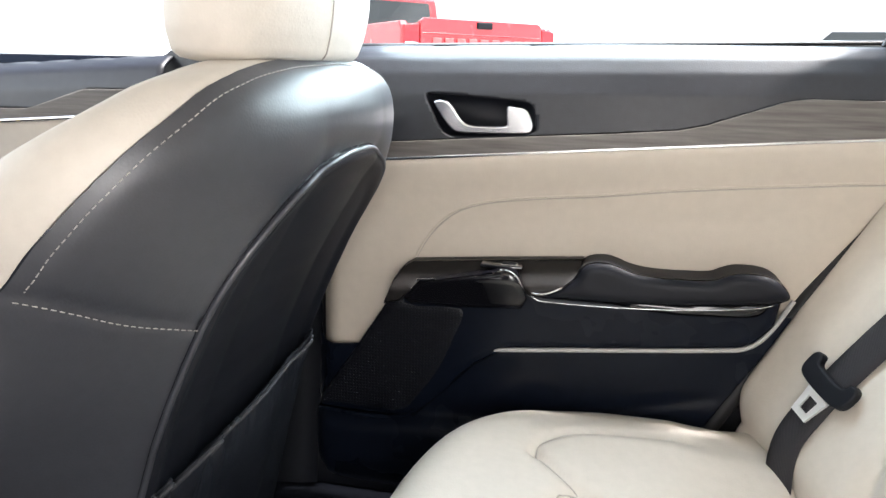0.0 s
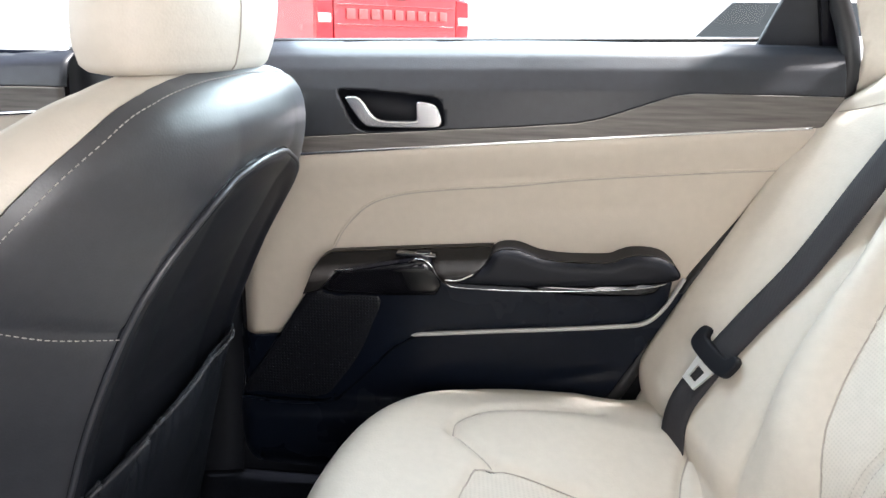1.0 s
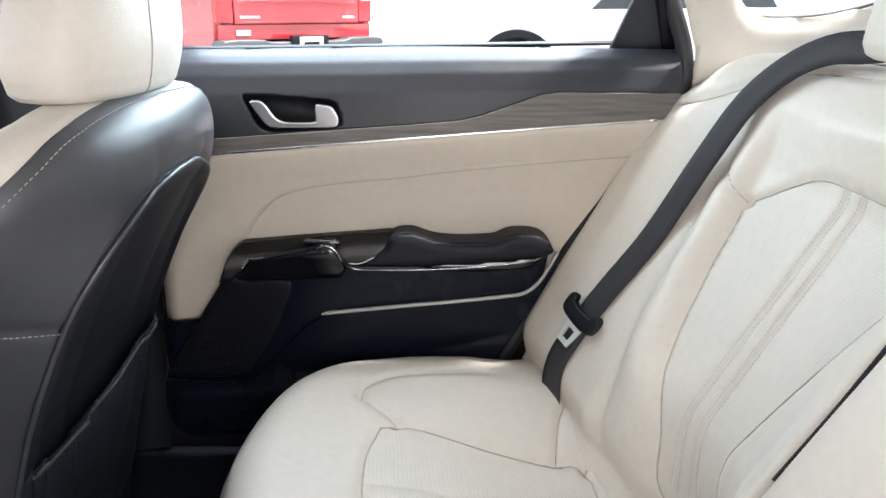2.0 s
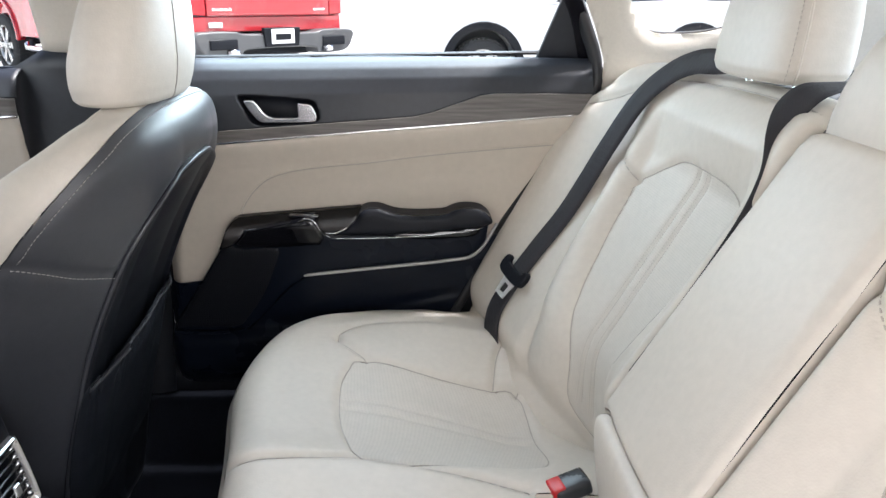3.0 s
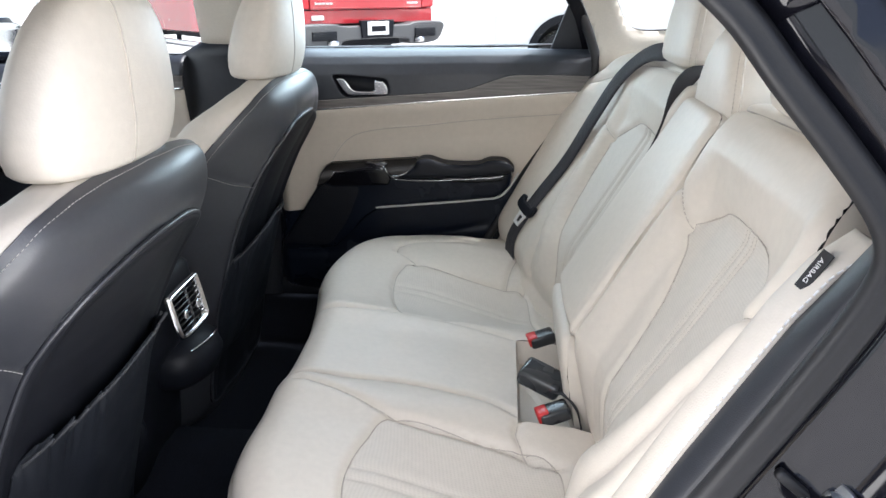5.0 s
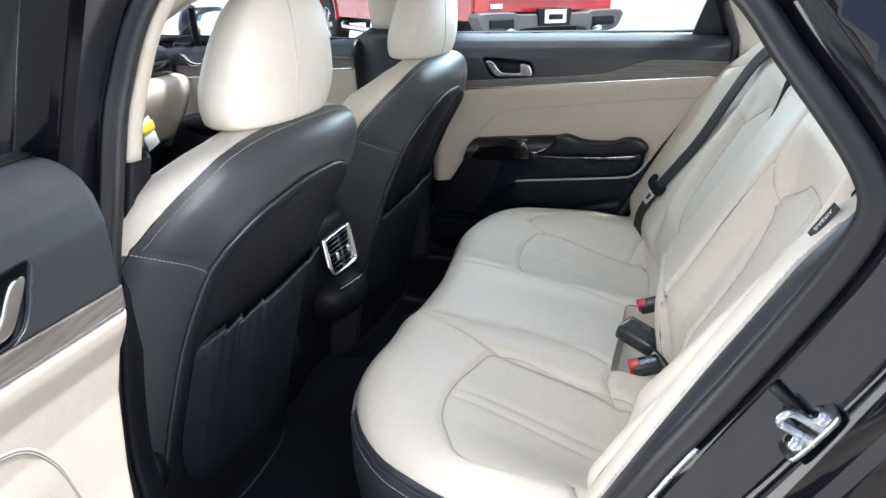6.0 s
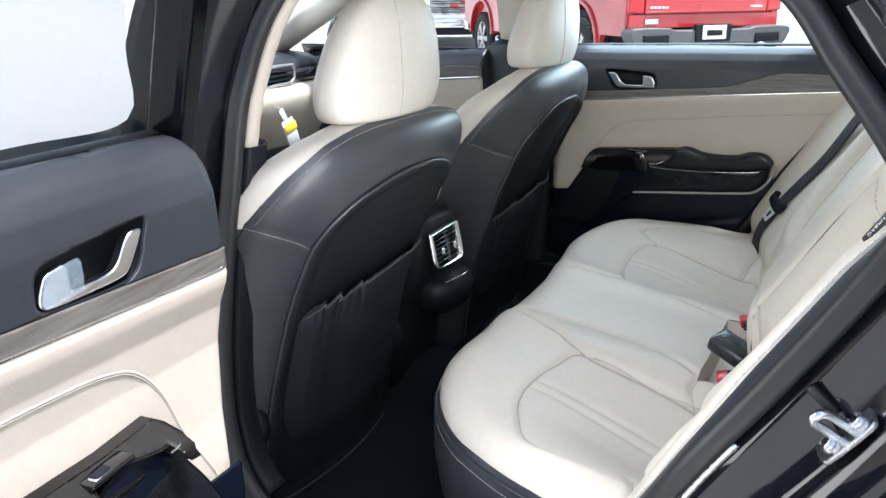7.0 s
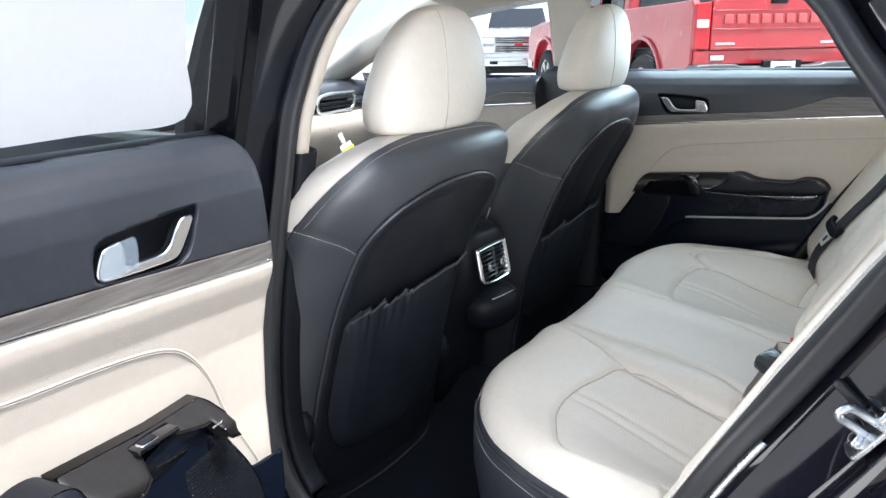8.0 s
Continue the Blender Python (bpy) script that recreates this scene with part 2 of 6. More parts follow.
def clipped(P, U, V, g=None):
    """Vertices and faces of the surface P(u, v) where g(u, v) > 0, with clean borders."""
    uu, vv = np.meshgrid(U, V, indexing="ij")
    pts = P(uu, vv)
    nu, nv = uu.shape
    if g is None:
        faces = [(i * nv + j, (i + 1) * nv + j, (i + 1) * nv + j + 1, i * nv + j + 1) for i in range(nu - 1) for j in range(nv - 1)]
        return pts.reshape(-1, 3), faces
    gv = g(uu, vv).reshape(-1)
    flat = pts.reshape(-1, 3)
    verts, index, faces = [], {}, []

    def vertex(key, p):
        if key not in index:
            index[key] = len(verts)
            verts.append(p)
        return index[key]

    pos = gv > 0
    for i in range(nu - 1):
        for j in range(nv - 1):
            c = (i * nv + j, (i + 1) * nv + j, (i + 1) * nv + j + 1, i * nv + j + 1)
            ins = [pos[k] for k in c]
            if not any(ins):
                continue
            f = []
            for k in range(4):
                a, b = c[k], c[(k + 1) % 4]
                if ins[k]:
                    f.append(vertex(a, flat[a]))
                if ins[k] != ins[(k + 1) % 4]:
                    lo, hi = min(a, b), max(a, b)
                    s = gv[lo] / (gv[lo] - gv[hi])
                    f.append(vertex((lo, hi), flat[lo] + (flat[hi] - flat[lo]) * s))
            f = [v for k, v in enumerate(f) if v != f[k - 1]]
            if len(f) > 2:
                faces.append(tuple(f))
    return verts, faces


def steps(a, b, step):
    return np.linspace(a, b, max(2, int(round(abs(b - a) / step)) + 1))


def sweep(line, profile, up=(0, 0, 1), closed=False, cap=True):
    """Vertices and faces of a profile [(side, up)] carried along a line of 3D points."""
    p = np.array(line, float)
    n, k = len(p), len(profile)
    tan = np.roll(p, -1, 0) - np.roll(p, 1, 0) if closed else np.gradient(p, axis=0)
    tan /= np.linalg.norm(tan, axis=1)[:, None] + 1e-12
    verts = []
    for i in range(n):
        side = np.cross(tan[i], up)
        side /= np.linalg.norm(side) + 1e-12
        upv = np.cross(side, tan[i])
        for a, b in profile:
            verts.append(p[i] + a * side + b * upv)
    faces = []
    for i in range(n if closed else n - 1):
        i2 = (i + 1) % n
        for j in range(k):
            j2 = (j + 1) % k
            faces.append((i * k + j, i * k + j2, i2 * k + j2, i2 * k + j))
    if cap and not closed:
        faces += [tuple(range(k)), tuple(range((n - 1) * k, n * k))[::-1]]
    return verts, faces


def ring(r, n=8, sx=1.0, sy=1.0):
    return [(r * sx * math.cos(2 * math.pi * i / n), r * sy * math.sin(2 * math.pi * i / n)) for i in range(n)]


def tube(name, line, r, material, parent=None, label="", n=8, closed=False, up=(0.31, 0.2, 0.93), sx=1.0, sy=1.0):
    v, f = sweep(line, ring(r, n, sx, sy), up, closed)
    return raw(name, v, f, material, parent, label)


def box_bm(size, centre, bevel=0.0, seg=3, rot=None):
    bm = bmesh.new()
    bmesh.ops.create_cube(bm, size=1)
    bmesh.ops.scale(bm, vec=size, verts=bm.verts)
    if bevel:
        bmesh.ops.bevel(bm, geom=bm.edges[:], offset=bevel, segments=seg, profile=0.5, affect="EDGES")
    m = Matrix.Translation(centre) @ (rot.to_4x4() if rot else Matrix())
    bmesh.ops.transform(bm, matrix=m, verts=bm.verts)
    return bm


def box(name, size, centre, material, parent=None, label="", bevel=0.004, seg=3, rot=None):
    return part(name, box_bm(size, centre, bevel, seg, rot), material, parent, label)


def prism(name, outline, depth, to_world, material, parent=None, label="", bevel=0.0, flip=False):
    """A flat outline [(a, b)] given thickness along c; to_world maps (a, b, c)."""
    k = len(outline)
    verts = [to_world((a, b, 0)) for a, b in outline] + [to_world((a, b, depth)) for a, b in outline]
    faces = [tuple(range(k))[::-1], tuple(range(k, 2 * k))] + [(i, (i + 1) % k, k + (i + 1) % k, k + i) for i in range(k)]
    ob = raw(name, verts, faces, material, parent, label, smooth=False, flip=flip, bevel=bevel)
    bm = bmesh.new()
    bm.from_mesh(ob.data)
    bmesh.ops.recalc_face_normals(bm, faces=bm.faces)
    bm.to_mesh(ob.data)
    bm.free()
    return ob


def stitches(name, line, length, gap, r, material, parent, lift=(0, 0, 0)):
    """One mesh of short raised threads along a line."""
    p = np.array(line, float) + np.array(lift)
    ln = np.concatenate([[0], np.cumsum(np.linalg.norm(np.diff(p, axis=0), axis=1))])
    at = lambda s: np.array([np.interp(s, ln, p[:, i]) for i in range(3)])
    verts, faces, s = [], [], 0.0
    while s + length < ln[-1]:
        v, f = sweep([at(s), at(s + length / 2), at(s + length)], ring(r, 5), (0.31, 0.2, 0.93))
        faces += [tuple(i + len(verts) for i in q) for q in f]
        verts += list(v)
        s += length + gap
    return raw(name, verts, faces, material, parent)


def loft(name, sections, material, parent=None, label="", n=40, caps=True, power=2.5):
    """A closed skin through sections (centre, half width along y, depth to the front, depth to the back, lean)."""
    verts, faces = [], []
    for (cx, cy, cz), w, df, db, lean in sections:
        for i in range(n):
            t = 2 * math.pi * i / n
            c, s = math.cos(t), math.sin(t)
            y = math.copysign(abs(s) ** (2 / power), s) * w
            d = db if c > 0 else df
            x = math.copysign(abs(c) ** (2 / power), c) * d
            verts.append((cx + x, cy + y, cz + lean * x))
    k = len(sections)
    for a in range(k - 1):
        for i in range(n):
            j = (i + 1) % n
            faces.append((a * n + i, a * n + j, (a + 1) * n + j, (a + 1) * n + i))
    if caps:
        faces += [tuple(range(n))[::-1], tuple(range((k - 1) * n, k * n))]
    return raw(name, verts, faces, material, parent, label)


def pillow(name, outline, top, r, to_world, material, parent, step=0.005, grooves=(), inserts=(), floor=-0.05, skirt=None, label="", flip=False, smooth_edge=True, holes=()):
    """An upholstered pad: a height field top(a, b) over a closed outline, rounded to its edge by r, with seams pressed in."""
    line = smooth_line(outline, 160, True) if smooth_edge else np.array(outline, float)
    lo, hi = line.min(0), line.max(0)
    ins = [(nm, smooth_line(poly, 90, True), m) for nm, poly, m in inserts]

    def height(A, B):
        D = inside(A, B, line)
        d = np.clip(D, 0, r)
        c = top(A, B) - (r - np.sqrt(np.maximum(r * r - (r - d) ** 2, 0))) * 0.8
        for _, q_, _ in ins:
            c = c - 0.006 * np.clip(inside(A, B, q_) / 0.010, 0, 1)
        for poly, depth, wide in grooves:
            c = c - depth * np.exp(-(dist_to(A, B, poly) / wide) ** 1.4)
        return c, D

    def P(A, B):
        c, D = height(A, B)
        return to_world(np.stack([A, B, c], -1))

    lifted = lambda A, B: to_world(np.stack([A, B, height(A, B)[0] + 0.0014], -1))
    U, V = steps(lo[0] - step, hi[0] + step, step), steps(lo[1] - step, hi[1] + step, step)
    g = lambda A, B: np.minimum.reduce([inside(A, B, line) - 0.0012] + [-inside(A, B, q) for _, q, _ in ins] + [-inside(A, B, q) for q in holes])
    v, f = clipped(P, U, V, g)
    base = raw(name, v, f, material, parent, label, flip=flip)
    for poly, depth, wide in grooves:
        if depth > 0.007:
            q = np.asarray(poly)
            hold = np.minimum.reduce([inside(q[:, 0], q[:, 1], line) - 0.012] + [-inside(q[:, 0], q[:, 1], np.array(h_)) - 0.004 for h_ in holes])
            runs = np.split(np.arange(len(q)), np.where(hold < 0)[0])
            for k in runs:
                k = [i for i in k if hold[i] >= 0]
                if len(k) > 3:
                    tube("seam", lifted(q[k, 0], q[k, 1]), 0.0010, SEAM, parent, n=5)
    for nm, q, m in ins:
        qlo, qhi = q.min(0), q.max(0)
        v, f = clipped(P, steps(qlo[0] - step, qhi[0] + step, step), steps(qlo[1] - step, qhi[1] + step, step), lambda A, B: inside(A, B, q))
        raw(nm, v, f, m, parent, flip=flip)
    if floor is not None:
        n = len(line)
        cc, _ = height(line[:, 0], line[:, 1])
        cc = cc + 0.004
        edge = to_world(np.stack([line[:, 0], line[:, 1], cc], -1))
        low = to_world(np.stack([line[:, 0], line[:, 1], np.full(n, floor)], -1))
        verts = list(edge) + list(low)
        faces = [(i, (i + 1) % n, n + (i + 1) % n, n + i) for i in range(n)]
        raw("side_cover", verts, faces, skirt or material, parent, flip=flip)
    return base
# ---- ground ----
v, f = clipped(lambda A, B: np.stack([A, B, 0 * A], -1), np.linspace(-900, 900, 25), np.linspace(-900, 900, 25))
tagged(raw("ground", v, f, ASPHALT), "pale sunlit asphalt of an open parking lot", "ground", kind="structure")

glow = bpy.data.materials.new("hazy bright horizon")
glow.use_nodes = True
em = glow.node_tree.nodes.new("ShaderNodeEmission")
em.inputs["Color"].default_value, em.inputs["Strength"].default_value = (0.96, 1.0, 1.0, 1), 0.8
glow.node_tree.links.new(em.outputs[0], glow.node_tree.nodes["Material Output"].inputs["Surface"])
v = [(780 * math.cos(a), 780 * math.sin(a), z) for z in (-2.0, 420.0) for a in np.linspace(0, 2 * math.pi, 64, endpoint=False)]
tagged(raw("backdrop", v, [(i, (i + 1) % 64, 64 + (i + 1) % 64, 64 + i) for i in range(64)], glow), "white hazy sky low over the horizon", "sky", kind="structure")

# ---- car shell ----
RIGHT = lambda p: np.asarray(p, float)
BELT = lambda x: 1.0950 + 0.020 * x


def left_door_place(p):
    """Mirror of the right door, swung open on its front edge."""
    p = np.asarray(p, float)
    a, b = p[..., 0] - 0.018, p[..., 1] - 0.742
    return np.stack([0.071 + 0.19 * a - 0.98 * b, -0.92 - 0.98 * a - 0.19 * b, p[..., 2]], -1)


WOOD_TOP = [(-0.36, 0.952), (-0.16, 0.961), (-0.053, 0.970), (0.023, 0.976), (0.166, 0.987), (0.25, 0.993), (0.33, 1.000), (0.362, 1.007), (0.41, 1.024), (0.452, 1.039), (0.48, 1.043), (0.70, 1.043)]
CHROME_LINE = [(-0.36, 0.921), (-0.052, 0.946), (0.235, 0.971), (0.49, 0.992), (0.70, 1.008)]
yi = lambda x, line: np.interp(x, [p[0] for p in line], [p[1] for p in line])
REAR_EDGE = [(0.605, 1.24), (0.640, 1.16), (0.662, 1.10), (0.664, 1.045), (0.631, 0.990), (0.604, 0.942), (0.494, 0.766), (0.418, 0.62), (0.36, 0.52)]
BEZEL = [(-0.008, 1.033), (0.01, 1.037), (0.12, 1.031), (0.146, 1.025), (0.154, 1.005), (0.149, 0.988), (0.10, 0.982), (0.035, 0.980), (0.014, 0.991), (0.002, 1.012)]


def rear_x(z):
    zs = [p[1] for p in REAR_EDGE][::-1]
    xs = [p[0] for p in REAR_EDGE][::-1]
    return np.interp(z, zs, xs)


def moved(bm, to):
    """Carry every corner of a small part from the closed door's frame by to()."""
    for v_ in bm.verts:
        v_.co = Vector(to(np.array(v_.co)))
    bmesh.ops.recalc_face_normals(bm, faces=bm.faces)
    return bm


def rear_door(to, flip, label, front=-0.135):
    o = to((0.1, 0.85, 0.45))
    d = thing("car_door", tuple(o), label, "car door", "rear doors of the car")
    belt_y = lambda z, x: np.interp(BELT(x) - z, [0, 0.002, 0.008, 0.018, 0.035, 0.06, 0.12, 0.2], [0.812, 0.797, 0.780, 0.766, 0.755, 0.748, 0.744, 0.746])
    grip = lambda q: [(0.013 + 0.915 * a, b) for a, b in q]
    bez = smooth_line(grip(BEZEL), 70, True)
    fade = lambda x: np.clip((front + (0.035 if flip else 0.010) - x) / (0.035 if flip else 0.010), 0, 1) ** 2 * (0.04 if flip else 0.004)
    P = lambda x, z: to(np.stack([x, belt_y(z, x) + fade(x), z], -1))
    g = lambda x, z: np.minimum.reduce([BELT(x) - z + 1e-4, z - yi(x, WOOD_TOP), -inside(x, z, bez), rear_x(z) - x])
    v, f = clipped(P, steps(front, 0.68, 0.006), np.linspace(0.94, 1.1005, 60), g)
    raw("upper_pad", v, f, BLACK_SOFT, d, "dark grey soft-touch upper trim", flip=flip, thick=0.004)
    xs = steps(front, 0.66, 0.02)
    v, f = clipped(lambda x, s: to(np.stack([x, 0.812 + 0.022 * s, BELT(x) + 0.001 + 0.003 * np.sin(s * 3.1)], -1)), xs, np.linspace(0, 1, 6))
    raw("window_strip", v, f, RUBBER, d, "black rubber strip along the glass", flip=flip, thick=0.004)
    # recessed dish and pull handle
    n = len(bez)
    deep = bez * 0.93 + bez.mean(0) * 0.07
    y0 = belt_y(bez[:, 1], bez[:, 0])
    rim = to(np.stack([bez[:, 0], y0, bez[:, 1]], -1))
    low = to(np.stack([deep[:, 0], y0 + 0.026, deep[:, 1]], -1))
    raw("handle_dish", list(rim) + list(low), [(i, (i + 1) % n, n + (i + 1) % n, n + i) for i in range(n)] + [tuple(range(n, 2 * n))], BLACK_HARD, d, "recessed black dish", flip=not flip)
    lip = to(np.stack([bez[:, 0], y0 - 0.001, bez[:, 1]], -1))
    tube("dish_rim", lip, 0.0018, BLACK_HARD, d, n=6, closed=True)
    shape = smooth_line(grip([(0.003, 1.026), (0.013, 1.028), (0.024, 1.026), (0.034, 1.017), (0.045, 1.003), (0.058, 0.9965), (0.085, 0.9955), (0.109, 0.9965), (0.111, 1.0), (0.111, 1.021), (0.124, 1.0215), (0.138, 1.019), (0.145, 1.010), (0.150, 0.998), (0.147, 0.990), (0.138, 0.987), (0.09, 0.985), (0.045, 0.985), (0.030, 0.990), (0.018, 1.003), (0.008, 1.016)]), 80, True)
    prism("pull_handle", [tuple(p) for p in shape], 0.011, lambda p: to((p[0], 0.742 + p[2], p[1])), CHROME, d, "satin chrome pull handle", bevel=0.0028)
    # wood and chrome strips
    Pw = lambda x, z: to(np.stack([x, 0.7425 + fade(x) + 0 * z, z], -1))
    g = lambda x, z: np.minimum.reduce([yi(x, WOOD_TOP) - z - 0.001, z - yi(x, CHROME_LINE), rear_x(z) - x])
    v, f = clipped(Pw, steps(front, 0.68, 0.005), np.linspace(0.915, 1.045, 64), g)
    raw("wood_strip", v, f, WOOD, d, "grey-brown wood grain strip", flip=flip, thick=0.005)
    xs = np.linspace(front, 0.628, 70)
    ln = to(np.stack([xs, 0.740 + fade(xs), yi(xs, CHROME_LINE)], -1))
    tube("chrome_strip", ln, 0.0032, CHROME, d, "thin chrome strip")
    ln = to(np.stack([xs, 0.7405 + fade(xs), yi(xs, CHROME_LINE) - 0.0075], -1))
    tube("chrome_edge", ln, 0.0016, CHROME, d)
    # cream panel with a pressed crease
    crease = smooth_line([(0.66, 0.952), (0.60, 0.947), (0.511, 0.940), (0.35, 0.925), (0.241, 0.911), (0.157, 0.903), (0.086, 0.892), (0.039, 0.872), (0.0, 0.827), (-0.031, 0.757), (-0.070, 0.685), (-0.085, 0.655)], 60)
    cz = crease[::-1]

    def panel_y(x, z):
        dd = yi(x, CHROME_LINE) - z
        base = np.interp(dd, [0, 0.006, 0.02, 0.05, 0.1, 0.2, 0.35], [0.745, 0.741, 0.744, 0.756, 0.766, 0.772, 0.770])
        k = dist_to(x, z, crease)
        below = (z < np.interp(x, cz[:, 0], cz[:, 1])) & (x > -0.09)
        return base + np.where(below, 0.0010 * (1 - np.exp(-k / 0.012)), 0) + fade(x)

    P = lambda x, z: to(np.stack([x, panel_y(x, z), z], -1))
    g = lambda x, z: np.minimum.reduce([yi(x, CHROME_LINE) - z, z - 0.655 - 0.02 * x, rear_x(z) - x - 0.004])
    v, f = clipped(P, steps(front, 0.66, 0.005), np.linspace(0.63, 1.005, 95), g)
    raw("cream_panel", v, f, CREAM_DOOR, d, "cream vinyl door panel with a pressed crease", flip=flip, thick=0.004)
    welt = crease[crease[:, 0] < 0.64]
    tube("panel_welt", to(np.stack([welt[:, 0], panel_y(welt[:, 0], welt[:, 1]) - 0.0030, welt[:, 1]], -1)), 0.0020, CREAM_DOOR, d, n=8)
    # darker tube under the welt draws the crease's shadow line in colour
    tube("crease_shade", to(np.stack([welt[:, 0] + 0.001, panel_y(welt[:, 0], welt[:, 1]) - 0.0030, welt[:, 1] - 0.0030], -1)), 0.0013, SEAM, d, n=6)
    # lower black panel
    low_g = smooth_line([(-0.20, 0.664), (-0.13, 0.666), (0.05, 0.690), (0.20, 0.700), (0.42, 0.718), (0.47, 0.752), (0.492, 0.764), (0.40, 0.60), (0.34, 0.50), (0.24, 0.455), (0.05, 0.437), (-0.07, 0.437), (-0.14, 0.452), (-0.20, 0.49)], 120, True)

    def low_y(x, z):
        y = 0.752 - 0.022 / (1 + np.exp((z - (0.56 + 0.06 * x)) / 0.004)) + 0.05 * np.clip((0.50 - z) / 0.07, 0, 1) ** 2
        return y + fade(x) + 0.0025 * np.exp(-(dist_to(x, z, [(0.10, 0.56), (0.286, 0.614), (0.41, 0.645)]) / 0.010) ** 2)

    P = lambda x, z: to(np.stack([x, low_y(x, z), z], -1))
    g = lambda x, z: np.minimum(inside(x, z, low_g), x - front)
    v, f = clipped(P, steps(front, 0.51, 0.006), np.linspace(0.43, 0.775, 70), g)
    raw("lower_panel", v, f, DOOR_BLACK, d, "black moulded lower panel with a map pocket", flip=flip, thick=0.004)
    edge = smooth_line([(0.110, 0.738, 0.6866), (0.126, 0.737, 0.688), (0.232, 0.737, 0.699), (0.342, 0.737, 0.710), (0.415, 0.737, 0.7185), (0.437, 0.737, 0.7225), (0.455, 0.738, 0.7335), (0.472, 0.742, 0.754), (0.493, 0.752, 0.788)], 70)
    tube("edge_strip", to(edge), 0.0036, GREY_EDGE, d, "satin pale grey edge strip", sx=1.0, sy=0.9)
    # armrest: a dark body with the speaker grille, a sloping switch plate, a gloss grab pod and a padded top
    ease = lambda x: (0.0 if flip else 1.0) * np.clip((0.11 - x) / 0.12, 0, 1.25)
    flat = lambda p: to(np.stack([np.maximum(p[..., 0] + 0.045 * ease(p[..., 0]), front + 0.006), 0.765 - p[..., 2], p[..., 1] + 0.012 * ease(p[..., 0])], -1))
    keep_in = lambda q: [(max(a, front + 0.006), b) for a, b in q]
    body = [(-0.022, 0.755), (0.01, 0.788), (0.10, 0.80), (0.17, 0.777), (0.275, 0.774), (0.437, 0.787), (0.476, 0.796), (0.470, 0.756), (0.453, 0.735), (0.433, 0.7225), (0.342, 0.7115), (0.232, 0.7005), (0.130, 0.690), (0.083, 0.660), (0.043, 0.617), (-0.003, 0.570), (-0.075, 0.567), (-0.152, 0.569), (-0.118, 0.63), (-0.085, 0.681), (-0.053, 0.731)]
    pillow("armrest_body", keep_in(body), lambda a, b: 0.031 + 0 * a, 0.010, flat, DOOR_BLACK, d, 0.006, floor=-0.01, flip=not flip, smooth_edge=False)
    spk = [(-0.036, 0.757), (-0.053, 0.731), (-0.085, 0.681), (-0.118, 0.630), (-0.150, 0.577), (-0.118, 0.573), (-0.060, 0.572), (-0.017, 0.576), (0.010, 0.606), (0.036, 0.645), (0.056, 0.69), (0.070, 0.746), (0.0, 0.748), (-0.022, 0.754)]
    pillow("speaker_grille", keep_in(spk), lambda a, b: 0.0318 + 0 * a, 0.010, flat, GRILLE, d, 0.005, floor=0.0, label="black perforated speaker grille", flip=not flip)
    tube("grille_lip", flat(smooth_line([(-0.150, 0.570, 0.033), (-0.08, 0.566, 0.034), (-0.018, 0.571, 0.034), (-0.004, 0.584, 0.032)], 30)), 0.0022, DOOR_BLACK, d, n=8)
    plate_top = lambda a: 0.804 + 0.085 * (a + 0.011)
    plate = [(-0.042, 0.750), (-0.031, 0.783), (-0.022, 0.797), (-0.011, 0.804), (0.101, 0.814), (0.226, 0.824), (0.224, 0.812), (0.216, 0.802), (0.201, 0.791), (0.171, 0.777), (0.160, 0.777), (0.150, 0.787), (0.139, 0.806), (0.126, 0.809), (0.112, 0.805), (0.027, 0.787), (0.007, 0.785), (-0.003, 0.772), (-0.02, 0.755)]
    pillow("switch_plate", keep_in(plate), lambda a, b: 0.016 + 0.040 * np.clip((plate_top(a) - b) / 0.030, 0, 1), 0.004, flat, WOOD_DARK, d, 0.004, floor=0.0, label="dark brown wood grain switch plate", flip=not flip, smooth_edge=False)
    pod = [(-0.02, 0.756), (-0.003, 0.774), (0.007, 0.787), (0.027, 0.789), (0.112, 0.807), (0.126, 0.811), (0.139, 0.808), (0.150, 0.788), (0.156, 0.770), (0.148, 0.752), (0.073, 0.747), (-0.008, 0.746)]
    pillow("switch_pod", pod if flip else [(a, b - 0.024) for a, b in pod], lambda a, b: (0.060 if flip else 0.047) - 0.024 * np.clip((0.795 - b) / 0.045, 0, 1), 0.006, flat, PIANO, d, 0.004, floor=0.0, label="gloss black grab pod", flip=not flip, smooth_edge=False)
    pad = [(0.172, 0.776), (0.201, 0.792), (0.216, 0.804), (0.226, 0.821), (0.240, 0.828), (0.262, 0.828), (0.292, 0.818), (0.330, 0.8145), (0.385, 0.8165), (0.400, 0.822), (0.418, 0.828), (0.446, 0.828), (0.464, 0.822), (0.477, 0.809), (0.479, 0.798), (0.459, 0.791), (0.43, 0.787), (0.363, 0.780), (0.275, 0.775), (0.20, 0.774)]
    pillow("armrest_pad", pad, lambda a, b: 0.054 + 0 * a, 0.014, flat, BLACK_HARD, d, 0.004, floor=0.0, label="padded black leather armrest", flip=not flip)
    ledge = [(0.27, 0.774), (0.363, 0.780), (0.437, 0.787), (0.459, 0.790), (0.446, 0.771), (0.40, 0.766), (0.35, 0.764), (0.30, 0.767)]
    pillow("pull_ledge", ledge, lambda a, b: 0.040 + 0 * a, 0.006, flat, PIANO, d, 0.005, floor=0.0, label="gloss black pull ledge", flip=not flip)
